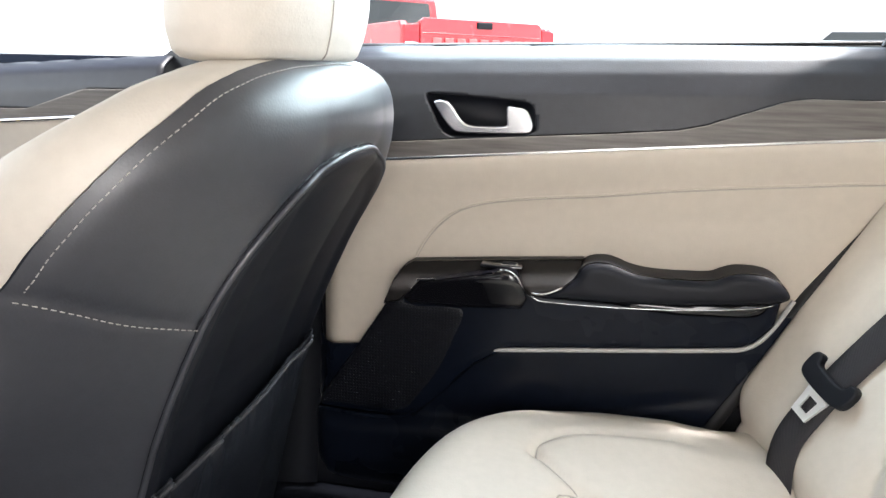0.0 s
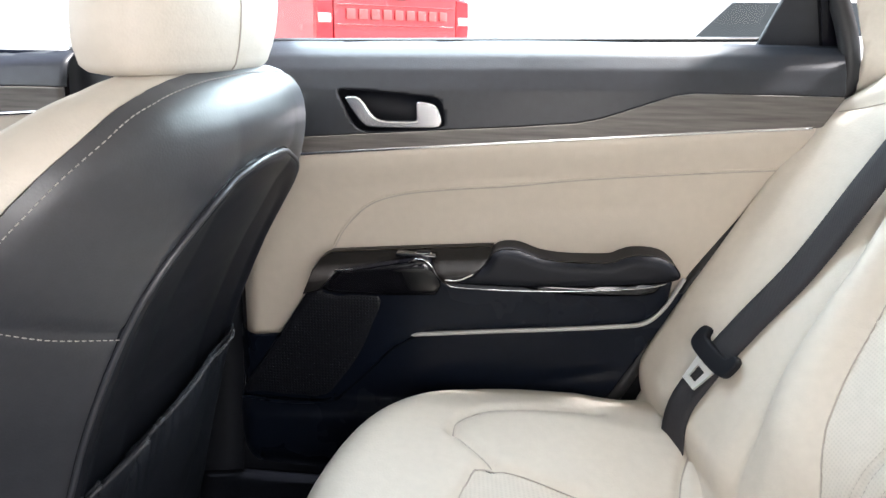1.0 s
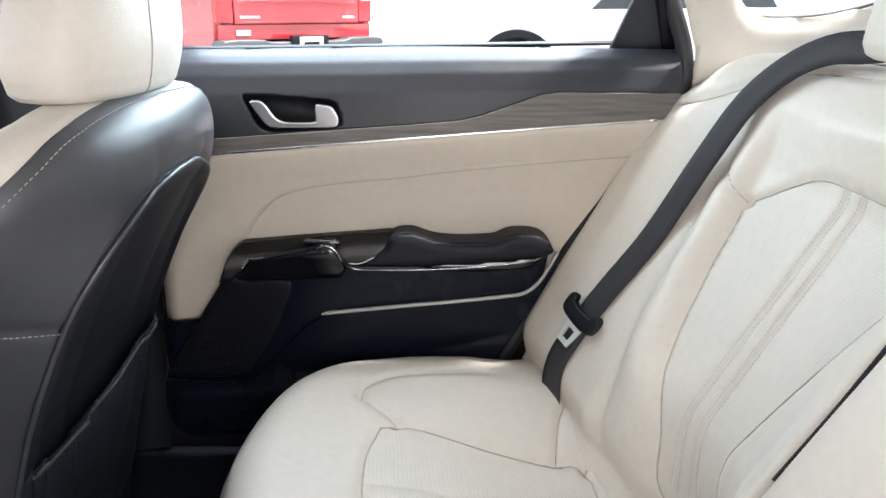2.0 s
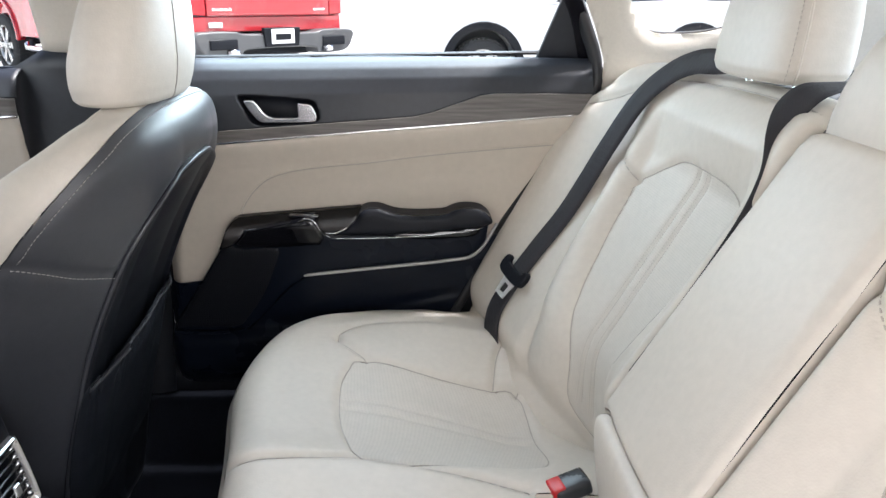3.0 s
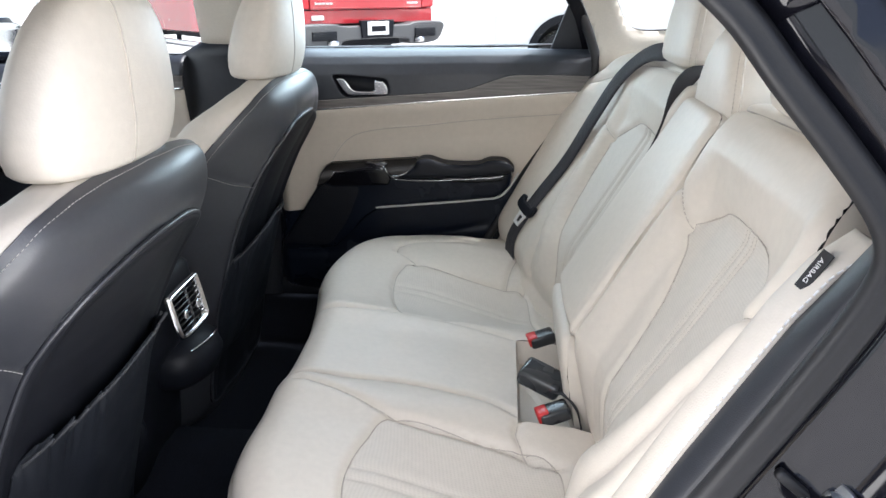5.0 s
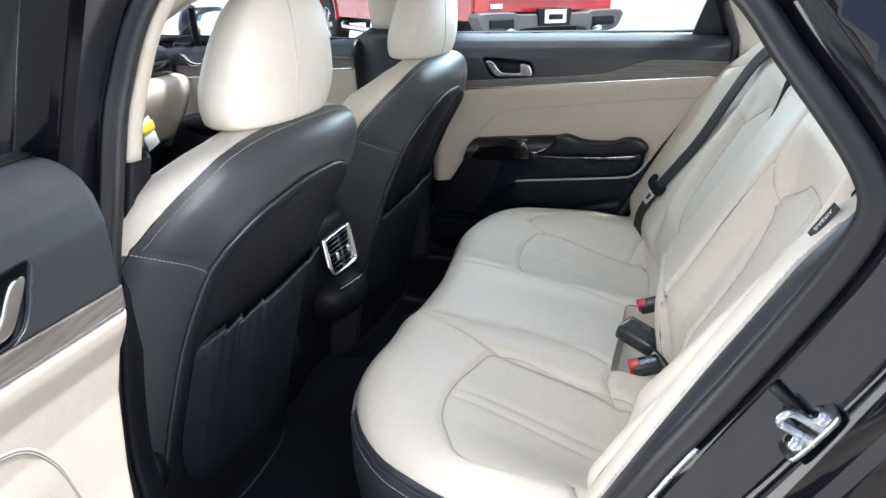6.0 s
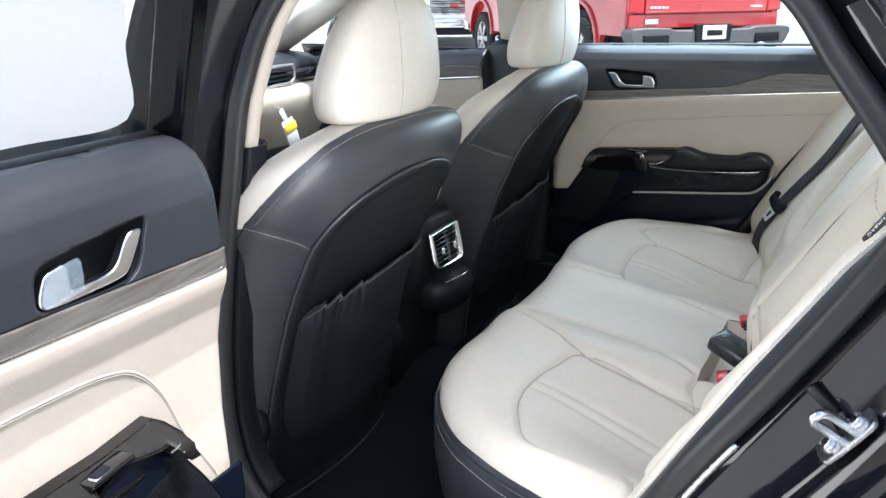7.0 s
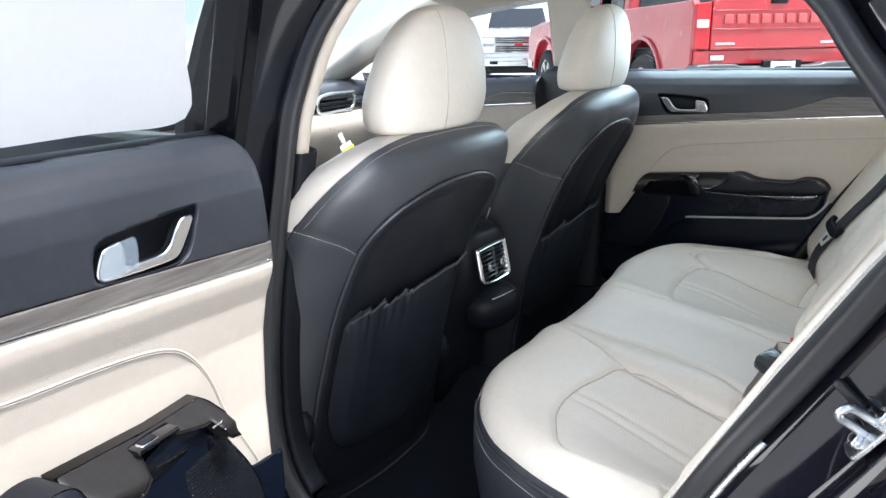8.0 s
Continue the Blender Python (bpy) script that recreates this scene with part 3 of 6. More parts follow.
    trims = (([(-0.019, 0.758, 0.042), (-0.010, 0.767, 0.050), (-0.003, 0.774, 0.056)], 0.0012), ([(0.006, 0.788, 0.058), (0.016, 0.790, 0.060), (0.032, 0.792, 0.060)], 0.0014), ([(0.120, 0.8115, 0.058), (0.134, 0.810, 0.0605), (0.144, 0.802, 0.061), (0.150, 0.790, 0.060)], 0.0009), ([(0.162, 0.782, 0.056), (0.180, 0.783, 0.058), (0.202, 0.793, 0.057)], 0.0014), ([(0.160, 0.783, 0.054), (0.165, 0.775, 0.055), (0.185, 0.7715, 0.055), (0.275, 0.772, 0.055), (0.363, 0.777, 0.055), (0.437, 0.785, 0.053), (0.462, 0.791, 0.050)], 0.0006))
    for q, w_ in (trims if flip else trims[:2] + trims[4:]):
        tube("chrome_trim", flat(smooth_line(q, 40)), w_, CHROME, d, "thin chrome line", n=6)
    bx = lambda nm, size, c, m, bv, lab="": part(nm, moved(box_bm(size, c, bv, 3), to), m, d, lab)
    bx("switch_well", (0.058, 0.022, 0.006), (0.118, 0.737, 0.8095), PIANO, 0.002, "gloss black switch recess")
    bx("window_switch", (0.026, 0.014, 0.006), (0.128, 0.735, 0.8110), CHROME, 0.004, "chrome-edged window switch")
    bx("switch_cap", (0.020, 0.010, 0.003), (0.128, 0.7345, 0.8140), BLACK_HARD, 0.001)
    # window frame, corner plate, glass and outer skin
    up = 0.0 if flip else 0.055
    post = [(front - 0.03, 0.828, 1.06), (front - 0.018, 0.796, 1.15), (front + 0.008, 0.744, 1.28), (front + 0.035 + 0.3 * up, 0.714 - 0.4 * up, 1.355 + up)]
    topl = [(front + 0.035 + 0.3 * up, 0.714 - 0.4 * up, 1.355 + up), (0.2, 0.700 - 0.4 * up, 1.392 + up), (0.42, 0.712 - 0.4 * up, 1.36 + up), (0.55, 0.740, 1.29 + 0.4 * up), (0.622, 0.775, 1.205), (0.662, 0.815, 1.10)]
    line = smooth_line(post, 24).tolist() + smooth_line(topl, 50).tolist()[1:]
    v, f = sweep(to(np.array(line)), [(-0.017, -0.022), (0.012, -0.022), (0.017, -0.012), (0.017, 0.022), (-0.017, 0.022)], up=tuple(to((0, 1, 0)) - to((0, 0, 0))))
    raw("window_frame", v, f, PILLAR_BLACK, d, "black window frame", smooth=False, bevel=0.003)
    tri = [(0.562, 1.099), (0.575, 1.14), (0.600, 1.215), (0.622, 1.215), (0.645, 1.15), (0.658, 1.10)]
    prism("corner_plate", tri, 0.012, lambda p: to((p[0], 0.800 - 0.38 * (p[1] - 1.1) + p[2], p[1])), BLACK_SOFT, d, "black triangular corner plate", bevel=0.003)
    glass_out = [(front - 0.02, 1.08), (front + 0.0, 1.2), (front + 0.06, 1.35 + up), (0.2, 1.385 + up), (0.42, 1.35 + up), (0.56, 1.25 + 0.4 * up), (0.60, 1.19), (0.64, 1.10), (0.3, 1.075)]
    v = [to((a, 0.826 - 0.40 * (b - 1.08) , b)) for a, b in glass_out]
    gl = raw("window_pane", v, [tuple(range(len(v)))], GLASS, d, "clear side window glass", smooth=False, flip=flip)
    gl.visible_shadow = False
    skin = lambda x, z: to(np.stack([x, np.interp(z, [0.33, 0.45, 0.75, 0.95, 1.085], [0.84, 0.895, 0.925, 0.905, 0.845]), z], -1))
    v, f = clipped(skin, np.linspace(front - 0.06, 0.70, 30), np.linspace(0.33, 1.085, 24), lambda x, z: rear_x(np.maximum(z, 0.5)) + 0.03 - x)
    raw("outer_skin", v, f, PAINT, d, "gloss black painted outer panel", flip=not flip, thick=0.004)
    # end faces between the trim and the skin
    zs = np.linspace(0.44, 1.085, 30)
    v, f = clipped(lambda s, z: to(np.stack([front + 0.0 * s, 0.745 + 0.04 + (np.interp(z, [0.33, 0.45, 0.75, 0.95, 1.085], [0.84, 0.895, 0.925, 0.905, 0.845]) - 0.785) * s, z], -1)), np.linspace(0, 1, 4), zs)
    raw("hinge_face", v, f, PAINT, d, flip=flip, thick=0.003)
    ln = smooth_line([(a + 0.008, 0.772, b) for a, b in REAR_EDGE], 70)
    tube("edge_seal", to(ln), 0.013, RUBBER, d, "black rubber edge seal", n=10)
    return d


WOOD_DARK = mat("dark brown wood grain", (0.013, 0.0115, 0.011), 0.45, spec=0.22, vary=0.3, vscale=8, bump=0.2, bscale=200)
rear_door(RIGHT, True, "closed rear car door with cream panel and black armrest", -0.165)
ldoor = rear_door(left_door_place, False, "open rear car door with cream panel, wood strip and chrome handle", -0.113)
film = smooth_line([(0.102, 1.022), (0.115, 1.024), (0.139, 1.021), (0.147, 1.010), (0.150, 0.994), (0.141, 0.991), (0.115, 0.992), (0.103, 0.995)], 40, True)
prism("protective_film", [tuple(p) for p in film], 0.0008, lambda p: left_door_place((p[0], 0.7392 + p[2], p[1])), FILM, ldoor, "hazy protective film left on the handle", bevel=0.0002).visible_shadow = False
# added sheet: its white stands in for the glare that blows out this window
GLARE_WHITE = mat("white for window glare", (0.94, 0.94, 0.94), 0.75, vary=0.02, bump=0.1, bscale=90)
sheet = thing("window_glare_sheet", tuple(left_door_place((0.2, 0.79, 1.12))), "added white sheet standing in for the glare in the open door's window", "paper sheet")
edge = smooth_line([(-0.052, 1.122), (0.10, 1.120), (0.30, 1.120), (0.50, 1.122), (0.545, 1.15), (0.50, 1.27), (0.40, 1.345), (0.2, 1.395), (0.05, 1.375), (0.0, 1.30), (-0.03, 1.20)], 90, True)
prism("sheet", [tuple(p) for p in edge], 0.0012, lambda p: left_door_place((p[0], 0.818 - 0.40 * (p[1] - 1.08) + p[2], p[1])), GLARE_WHITE, sheet)
# ---- rear bench ----
CY = 0.06
L = lambda p: np.asarray(p, float)


HOLES = [smooth_line([(0.487, -0.100), (0.487, 0.04), (0.487, 0.180), (0.495, 0.192), (0.57, 0.196), (0.632, 0.19), (0.636, 0.04), (0.632, -0.108), (0.57, -0.114), (0.495, -0.112)], 60, True).tolist()]


BENCH = thing("rear_bench_seat", (0.35, CY, 0.33), "cream leather rear bench seat with perforated inserts and folding armrest", "car seat")


def bench_cushion():
    d = BENCH
    outline = [(0.68, -0.58), (0.45, -0.578), (0.34, -0.563), (0.23, -0.515), (0.155, -0.458), (0.105, -0.39), (0.075, -0.30), (0.074, -0.15), (0.077, 0.05), (0.072, 0.2), (0.050, 0.33), (0.035, 0.43), (0.045, 0.55), (0.075, 0.645), (0.14, 0.72), (0.24, 0.752), (0.40, 0.752), (0.68, 0.745)]

    def top(x, y):
        z = 0.605 - np.where(x < 0.2, 0.20, 0.11) * (x - 0.2)
        e = np.abs(y - CY)
        z = z + 0.035 * np.clip((e - 0.42) / 0.16, 0, 1) ** 1.3 * np.clip((x - 0.05) / 0.3, 0, 1)
        z = z + 0.010 * np.exp(-((e - 0.16) / 0.05) ** 2) - 0.010 * np.exp(-((e - 0.33) / 0.11) ** 2) * np.clip((x - 0.18) / 0.1, 0, 1)
        z = z - 0.045 * np.exp(-((e - 0.38) / 0.13) ** 2) * np.clip((x - 0.28) / 0.2, 0, 1)
        z = z + 0.004 * np.sin(7 * x + 5 * y) * np.sin(9 * y)
        return z

    ins_l = [(0.286, -0.139), (0.250, -0.205), (0.236, -0.290), (0.246, -0.365), (0.268, -0.415), (0.312, -0.485), (0.37, -0.500), (0.45, -0.480), (0.54, -0.45), (0.555, -0.30), (0.545, -0.182), (0.432, -0.158)]
    ins_r = [(0.262, 0.240), (0.226, 0.298), (0.210, 0.370), (0.206, 0.455), (0.216, 0.505), (0.236, 0.531), (0.36, 0.518), (0.44, 0.516), (0.510, 0.518), (0.525, 0.42), (0.522, 0.29), (0.40, 0.252)]
    lines = [
        [(0.08, -0.065), (0.118, -0.054), (0.272, -0.033), (0.414, -0.052), (0.485, -0.095)],
        [(0.11, -0.085), (0.150, -0.088), (0.205, -0.102), (0.286, -0.139), (0.432, -0.158), (0.52, -0.178), (0.56, -0.185)],
        [(0.08, 0.200), (0.120, 0.205), (0.240, 0.238), (0.366, 0.226), (0.482, 0.196)],
        [(0.188, 0.590), (0.194, 0.618), (0.230, 0.646), (0.291, 0.659), (0.38, 0.665)],
        [(0.188, 0.590), (0.213, 0.566), (0.242, 0.536)],
        [(0.468, 0.525), (0.479, 0.583), (0.498, 0.632), (0.52, 0.70), (0.52, 0.745)],
        [(0.508, 0.518), (0.541, 0.558), (0.585, 0.578)],
        [(0.487, -0.112), (0.484, -0.140), (0.500, -0.170), (0.515, -0.180)],
        [(0.47, -0.47), (0.485, -0.52), (0.50, -0.575)],
    ]
    pleats = [[(0.242, -0.270), (0.353, -0.267), (0.54, -0.275)], [(0.240, -0.298), (0.353, -0.296), (0.54, -0.302)], [(0.210, 0.415), (0.32, 0.421), (0.51, 0.425)], [(0.210, 0.388), (0.32, 0.392), (0.51, 0.395)]]
    gr = [(smooth_line(q, 40), 0.0085, 0.0060) for q in lines] + [(smooth_line(q, 30), 0.0045, 0.006) for q in pleats]
    gr += [(np.concatenate([smooth_line(q, 90, True), smooth_line(q, 90, True)[:1]]), 0.0078, 0.0055) for q in (ins_l, ins_r)]
    pillow("cushion_cover", outline, top, 0.06, L, CREAM, d, 0.0045, gr, [("perforated_insert", ins_l, CREAM_PERF), ("perforated_insert", ins_r, CREAM_PERF)], floor=None, label="cream leather cover with sewn seams", holes=HOLES)
    for q in HOLES:
        k = len(q)
        zt = [float(top(np.array(p[0]), np.array(p[1]))) - 0.002 for p in q]
        mid = np.array(q).mean(0)
        low = [(mid[0] + (p[0] - mid[0]) * 0.9, mid[1] + (p[1] - mid[1]) * 0.86) for p in q]
        verts = [(p[0], p[1], z_) for p, z_ in zip(q, zt)] + [(p[0], p[1], z_ - 0.042) for p, z_ in zip(low, zt)]
        raw("buckle_pocket", verts, [(i, (i + 1) % k, k + (i + 1) % k, k + i) for i in range(k)] + [tuple(range(k, 2 * k))], CREAM, d, "sewn pocket for a buckle", smooth=False)
    line = smooth_line(outline, 200, True)
    zz = top(line[:, 0], line[:, 1]) - 0.048 + 0.006
    n = len(line)
    nrm = np.stack([np.gradient(line[:, 1]), -np.gradient(line[:, 0])], -1)
    nrm /= np.linalg.norm(nrm, axis=1)[:, None]
    if inside(np.array([line[0, 0] + 0.01 * nrm[0, 0]]), np.array([line[0, 1] + 0.01 * nrm[0, 1]]), line)[0] > 0:
        nrm = -nrm
    rings = []
    for off, dz in ((-0.001, 0.004), (0.006, -0.012), (0.010, -0.035), (0.010, -0.09), (0.0, -0.16), (-0.03, -0.24), (-0.05, -0.29)):
        rings.append(np.column_stack([line + nrm * off, zz + dz]))
    for name, m, sel in (("front_cover", CREAM, lambda p: p[1] > -0.385), ("side_cover", BLACK_LEATHER, lambda p: p[1] <= -0.385)):
        v, f = [q for r_ in rings for q in r_], []
        for k in range(len(rings) - 1):
            for i in range(n):
                if sel(line[i]):
                    j = (i + 1) % n
                    f.append((k * n + i, k * n + j, (k + 1) * n + j, (k + 1) * n + i))
        raw(name, v, f, m, d, "black leather side with pale stitching" if m is BLACK_LEATHER else "")
    edge = np.array([r_ for r_, p in zip(rings[1], line) if p[1] < -0.375 and p[0] < 0.58])
    edge = edge[np.argsort(edge[:, 1] * 1.0 - edge[:, 0])][::-1]
    tube("piping", edge + (0, 0, 0.004), 0.0028, BLACK_LEATHER, d, "black piping")
    stitches("stitching", edge + (0.001, -0.004, -0.010), 0.0045, 0.003, 0.0006, THREAD, d)
    return d


bench_cushion()
BO, BV, BN = np.array((0.50, 0.0, 0.59)), np.array((0.5, 0.0, 0.866)), np.array((-0.866, 0.0, 0.5))
MID = 0.047


def back_at(p):
    """(y, up the backrest, out from it) to world."""
    p = np.asarray(p, float)
    return BO + p[..., 0:1] * np.array((0, 1.0, 0)) + p[..., 1:2] * BV + p[..., 2:3] * BN


def insert_edge(s):
    """How far the perforated insert reaches from the car's middle, up the backrest."""
    return np.interp(s, [0.0, 0.107, 0.175, 0.26, 0.36, 0.391, 0.60], [0.365, 0.390, 0.436, 0.475, 0.505, 0.512, 0.53])


def bench_top(y, s):
    e = np.abs(y - MID)
    edge = insert_edge(s)
    valley = edge + np.interp(s, [0.0, 0.1, 0.3, 0.42, 0.6], [0.105, 0.098, 0.055, 0.058, 0.06])
    inner = np.interp(e, [0.10, 0.135, 0.165, 0.195, 0.23, 0.35], [0.004, 0.010, -0.004, -0.026, -0.033, -0.029])
    inner = inner + (-0.008 - inner) * np.clip((e - 0.30) / np.maximum(edge - 0.30, 0.02), 0, 1) ** 1.6
    k = np.clip((e - edge) / (valley - edge), 0, 1)
    roll = -0.008 + 0.022 * k + 0.016 * np.sin(math.pi * k)
    wing = 0.014 + 0.082 * np.clip((e - valley) / (0.705 - valley), 0, 1.1) ** 1.3
    c = np.where(e < edge, inner, np.where(e < valley, roll, wing))
    high = np.clip((s - 0.44) / 0.07, 0, 1)
    c = c + (np.interp(e, [0.10, 0.14, 0.45, 0.60, 0.72], [0.002, 0.006, 0.004, 0.028, 0.058]) - c) * high * 0.8
    c = c + 0.008 * np.exp(-((s - 0.52) / 0.045) ** 2) - 0.03 * np.clip((s - 0.56) / 0.05, 0, 1) ** 2
    c = c - 0.022 * np.clip((0.13 - s) / 0.13, 0, 1) * np.clip((valley + 0.02 - e) / 0.05, 0, 1)
    c = c - 0.030 * np.clip((0.045 - s) / 0.05, 0, 1) ** 2
    c = c - np.interp(e, [0.10, 0.135, 0.19, 0.30, 0.40, 0.50], [0.075, 0.085, 0.060, 0.050, 0.030, 0.004]) * np.clip((0.16 - s) / 0.115, 0, 1.3) ** 1.2
    return c + 0.002 * np.sin(9 * y) * np.sin(11 * s + 4 * y)


def bench_back():
    """Two outer backrests with the folding armrest and a small pad between them."""
    d = BENCH
    ins = [(0.184, 0.400), (0.205, 0.425), (0.235, 0.447), (0.275, 0.456), (0.36, 0.458), (0.42, 0.454), (0.460, 0.434), (0.490, 0.408), (0.511, 0.388), (0.503, 0.352), (0.475, 0.262), (0.436, 0.176), (0.388, 0.105), (0.365, 0.03), (0.275, 0.03), (0.258, 0.145), (0.249, 0.207), (0.230, 0.295), (0.205, 0.364)]
    lines = [
        [(0.184, 0.400), (0.150, 0.424), (0.124, 0.450)],
        [(0.511, 0.388), (0.545, 0.402), (0.566, 0.420), (0.572, 0.45)],
        [(0.118, 0.574), (0.21, 0.581), (0.34, 0.583), (0.45, 0.578), (0.53, 0.566), (0.60, 0.535), (0.655, 0.497), (0.70, 0.455)],
    ]
    ss = np.linspace(0.02, 0.41, 16)
    fold = [(float(insert_edge(q) + np.interp(q, [0.0, 0.1, 0.3, 0.42], [0.105, 0.098, 0.055, 0.058])), float(q)) for q in ss]
    pleats = [[(0.335, 0.455), (0.326, 0.25), (0.318, 0.05)], [(0.366, 0.455), (0.358, 0.25), (0.350, 0.05)]]
    for side, end in ((1, 0.718), (-1, 0.570)):
        at = lambda q: [(MID + side * a, b) for a, b in q]
        outline = [(0.122, -0.05), (0.119, 0.10), (0.118, 0.30), (0.118, 0.45), (0.117, 0.54), (0.122, 0.585), (0.15, 0.606), (0.24, 0.612), (0.40, 0.611), (end - 0.16, 0.604), (end - 0.07, 0.580), (end - 0.02, 0.535), (end, 0.44), (end, 0.20), (end - 0.004, 0.03), (end - 0.03, -0.04), (0.45, -0.06), (0.25, -0.06)]
        poly = at(ins)
        gr = [(smooth_line(at(q), 40), 0.0085, 0.0055) for q in lines] + [(smooth_line(at(q), 30), 0.0066, 0.0055) for q in pleats]
        gr.append((smooth_line(at(fold), 40), 0.006, 0.010))
        loop = smooth_line(poly, 110, True)
        gr.append((np.concatenate([loop, loop[:1]]), 0.0078, 0.0055))
        pillow("back_cover", at(outline), bench_top, 0.028, back_at, CREAM, d, 0.005, gr, [("perforated_insert", poly, CREAM_BACK)], floor=-0.19, label="cream leather backrest cover with sewn seams", flip=True)
        for q in pleats:
            ln = smooth_line(at(q), 40)
            for off in (-0.006, 0.006):
                pts = back_at(np.stack([ln[:, 0] + off, ln[:, 1], bench_top(ln[:, 0] + off, ln[:, 1]) - 0.0072], -1))
                stitches("stitching", pts, 0.0030, 0.0024, 0.0003, SEAM, d)
    arm = [(-0.074, 0.160), (-0.071, 0.35), (-0.067, 0.50), (-0.060, 0.545), (-0.03, 0.556), (0.047, 0.558), (0.125, 0.556), (0.154, 0.545), (0.161, 0.50), (0.166, 0.35), (0.168, 0.160), (0.150, 0.149), (0.047, 0.147), (-0.056, 0.149)]
    pillow("folding_armrest", arm, lambda a, b: 0.014 + 0.006 * np.cos((a - MID) * 12) + 0 * b, 0.016, back_at, CREAM, d, 0.005, [(smooth_line([(0.148, 0.54), (0.152, 0.35), (0.153, 0.17)], 30), 0.002, 0.004), (smooth_line([(-0.054, 0.54), (-0.058, 0.35), (-0.060, 0.17)], 30), 0.002, 0.004)], floor=-0.05, label="upright folding centre armrest", flip=True)
    low = [(-0.072, 0.140), (-0.074, 0.05), (-0.06, -0.01), (0.047, -0.02), (0.155, -0.01), (0.168, 0.05), (0.166, 0.140), (0.047, 0.143)]
    pillow("centre_pad", low, lambda a, b: 0.016 - 0.070 * np.clip((0.135 - b) / 0.10, 0, 1.4) ** 1.2 + 0 * a, 0.022, back_at, CREAM, d, 0.006, floor=-0.17, flip=True)
    v_, f_ = clipped(lambda a, b: back_at(np.stack([a, b, 0 * a - 0.100 - 0.10 * np.clip((0.25 - b) / 0.2, 0, 1)], -1)), np.linspace(-0.515, 0.74, 20), np.linspace(-0.05, 0.58, 20))
    raw("back_board", v_, f_, BLACK_HARD, d, "black board behind the backrests", thick=0.02)
    return d


bench_back()


def headrest(name, centre, w, h, df, db, label, group, lean=0.25, low=False):
    d = thing(name, centre, label, "headrest", group)
    x, y, z = centre
    prof = [(0.0, 0.62, 0.60), (0.01, 0.80, 0.82), (0.04, 0.93, 0.94), (0.10, 0.99, 1.0), (0.22, 1.0, 1.0), (0.40, 0.98, 0.98), (0.58, 0.93, 0.94), (0.74, 0.84, 0.88), (0.86, 0.72, 0.78), (0.94, 0.55, 0.62), (0.985, 0.33, 0.40), (1.0, 0.12, 0.15)]
    if low:
        prof = [(0.0, 0.92, 0.80), (0.03, 0.99, 0.95), (0.10, 1.0, 1.0), (0.25, 0.97, 1.0), (0.42, 0.89, 0.98), (0.60, 0.77, 0.93), (0.78, 0.61, 0.83), (0.90, 0.46, 0.68), (0.97, 0.30, 0.46), (1.0, 0.12, 0.20)]
    fine = np.array(prof)
    ts = np.concatenate([np.linspace(0, 0.1, 8), np.linspace(0.12, 0.9, 22), np.linspace(0.91, 1.0, 12)])
    power = 3.6 if low else 3.0
    sec = []
    for t in ts:
        a, b = np.interp(t, fine[:, 0], fine[:, 1]), np.interp(t, fine[:, 0], fine[:, 2])
        sec.append(((x + lean * h * (t - 0.1), y, z + t * h), w * a, df * b, db * b, 0.0))
    loft("cushion", sec, CREAM, d, n=64, power=power)
    # a seam up each front corner, with fine stitches beside it
    for side in (-1, 1):
        seam, sewn = [], []
        for c_, a, b, _, _ in sec[3:-5]:
            for turn, to_ in ((0.36, seam), (0.30, sewn)):
                cs, sn = math.cos(turn * math.pi), math.sin(turn * math.pi)
                to_.append((c_[0] - (abs(cs) ** (2 / power)) * b - 0.0004, c_[1] + side * (abs(sn) ** (2 / power)) * a, c_[2]))
        tube("seam", np.array(seam), 0.0018, CREAM, d, n=8)
        stitches("stitching", np.array(sewn), 0.0040, 0.0025, 0.0006, SEAM, d)
    if not low:
        for off in (-0.07, 0.07):
            tube("post", np.array([(x - 0.01, y + off * w / 0.13, z - 0.06), (x - 0.005, y + off * w / 0.13, z), (x, y + off * w / 0.13, z + 0.04)]), 0.006, CHROME, d, n=12)
    return d


headrest("headrest", (0.835, 0.392, 1.106), 0.134, 0.185, 0.062, 0.055, "cream leather rear headrest above the bench", "outer rear headrests", 0.1)
headrest("headrest", (0.835, -0.298, 1.106), 0.134, 0.185, 0.062, 0.055, "cream leather rear headrest above the bench", "outer rear headrests", 0.1)
headrest("centre_headrest", (0.828, MID, 1.058), 0.116, 0.146, 0.062, 0.055, "low cream leather headrest above the folding armrest", "", 0.06, True)

# ---- front seats ----
SEAM_LINE = [(0.0, 1.052), (-0.06, 1.050), (-0.10, 1.048), (-0.14, 1.043), (-0.17, 1.037), (-0.20, 1.027), (-0.223, 1.012), (-0.245, 0.993), (-0.26, 0.974), (-0.272, 0.952), (-0.279, 0.932), (-0.284, 0.910), (-0.287, 0.87), (-0.287, 0.78), (-0.285, 0.66), (-0.280, 0.54), (-0.270, 0.42), (-0.26, 0.28)]
ARC = [(0.0, 0.970), (-0.035, 0.969), (-0.07, 0.963), (-0.10, 0.954), (-0.13, 0.942), (-0.152, 0.926), (-0.170, 0.903), (-0.179, 0.878), (-0.183, 0.853), (-0.185, 0.79), (-0.187, 0.69), (-0.190, 0.60), (-0.192, 0.50), (-0.192, 0.42), (-0.188, 0.34), (-0.16, 0.305), (0.0, 0.30)]
mirror = lambda q: list(q) + [(-a, b) for a, b in q[::-1] if abs(a) > 1e-6]


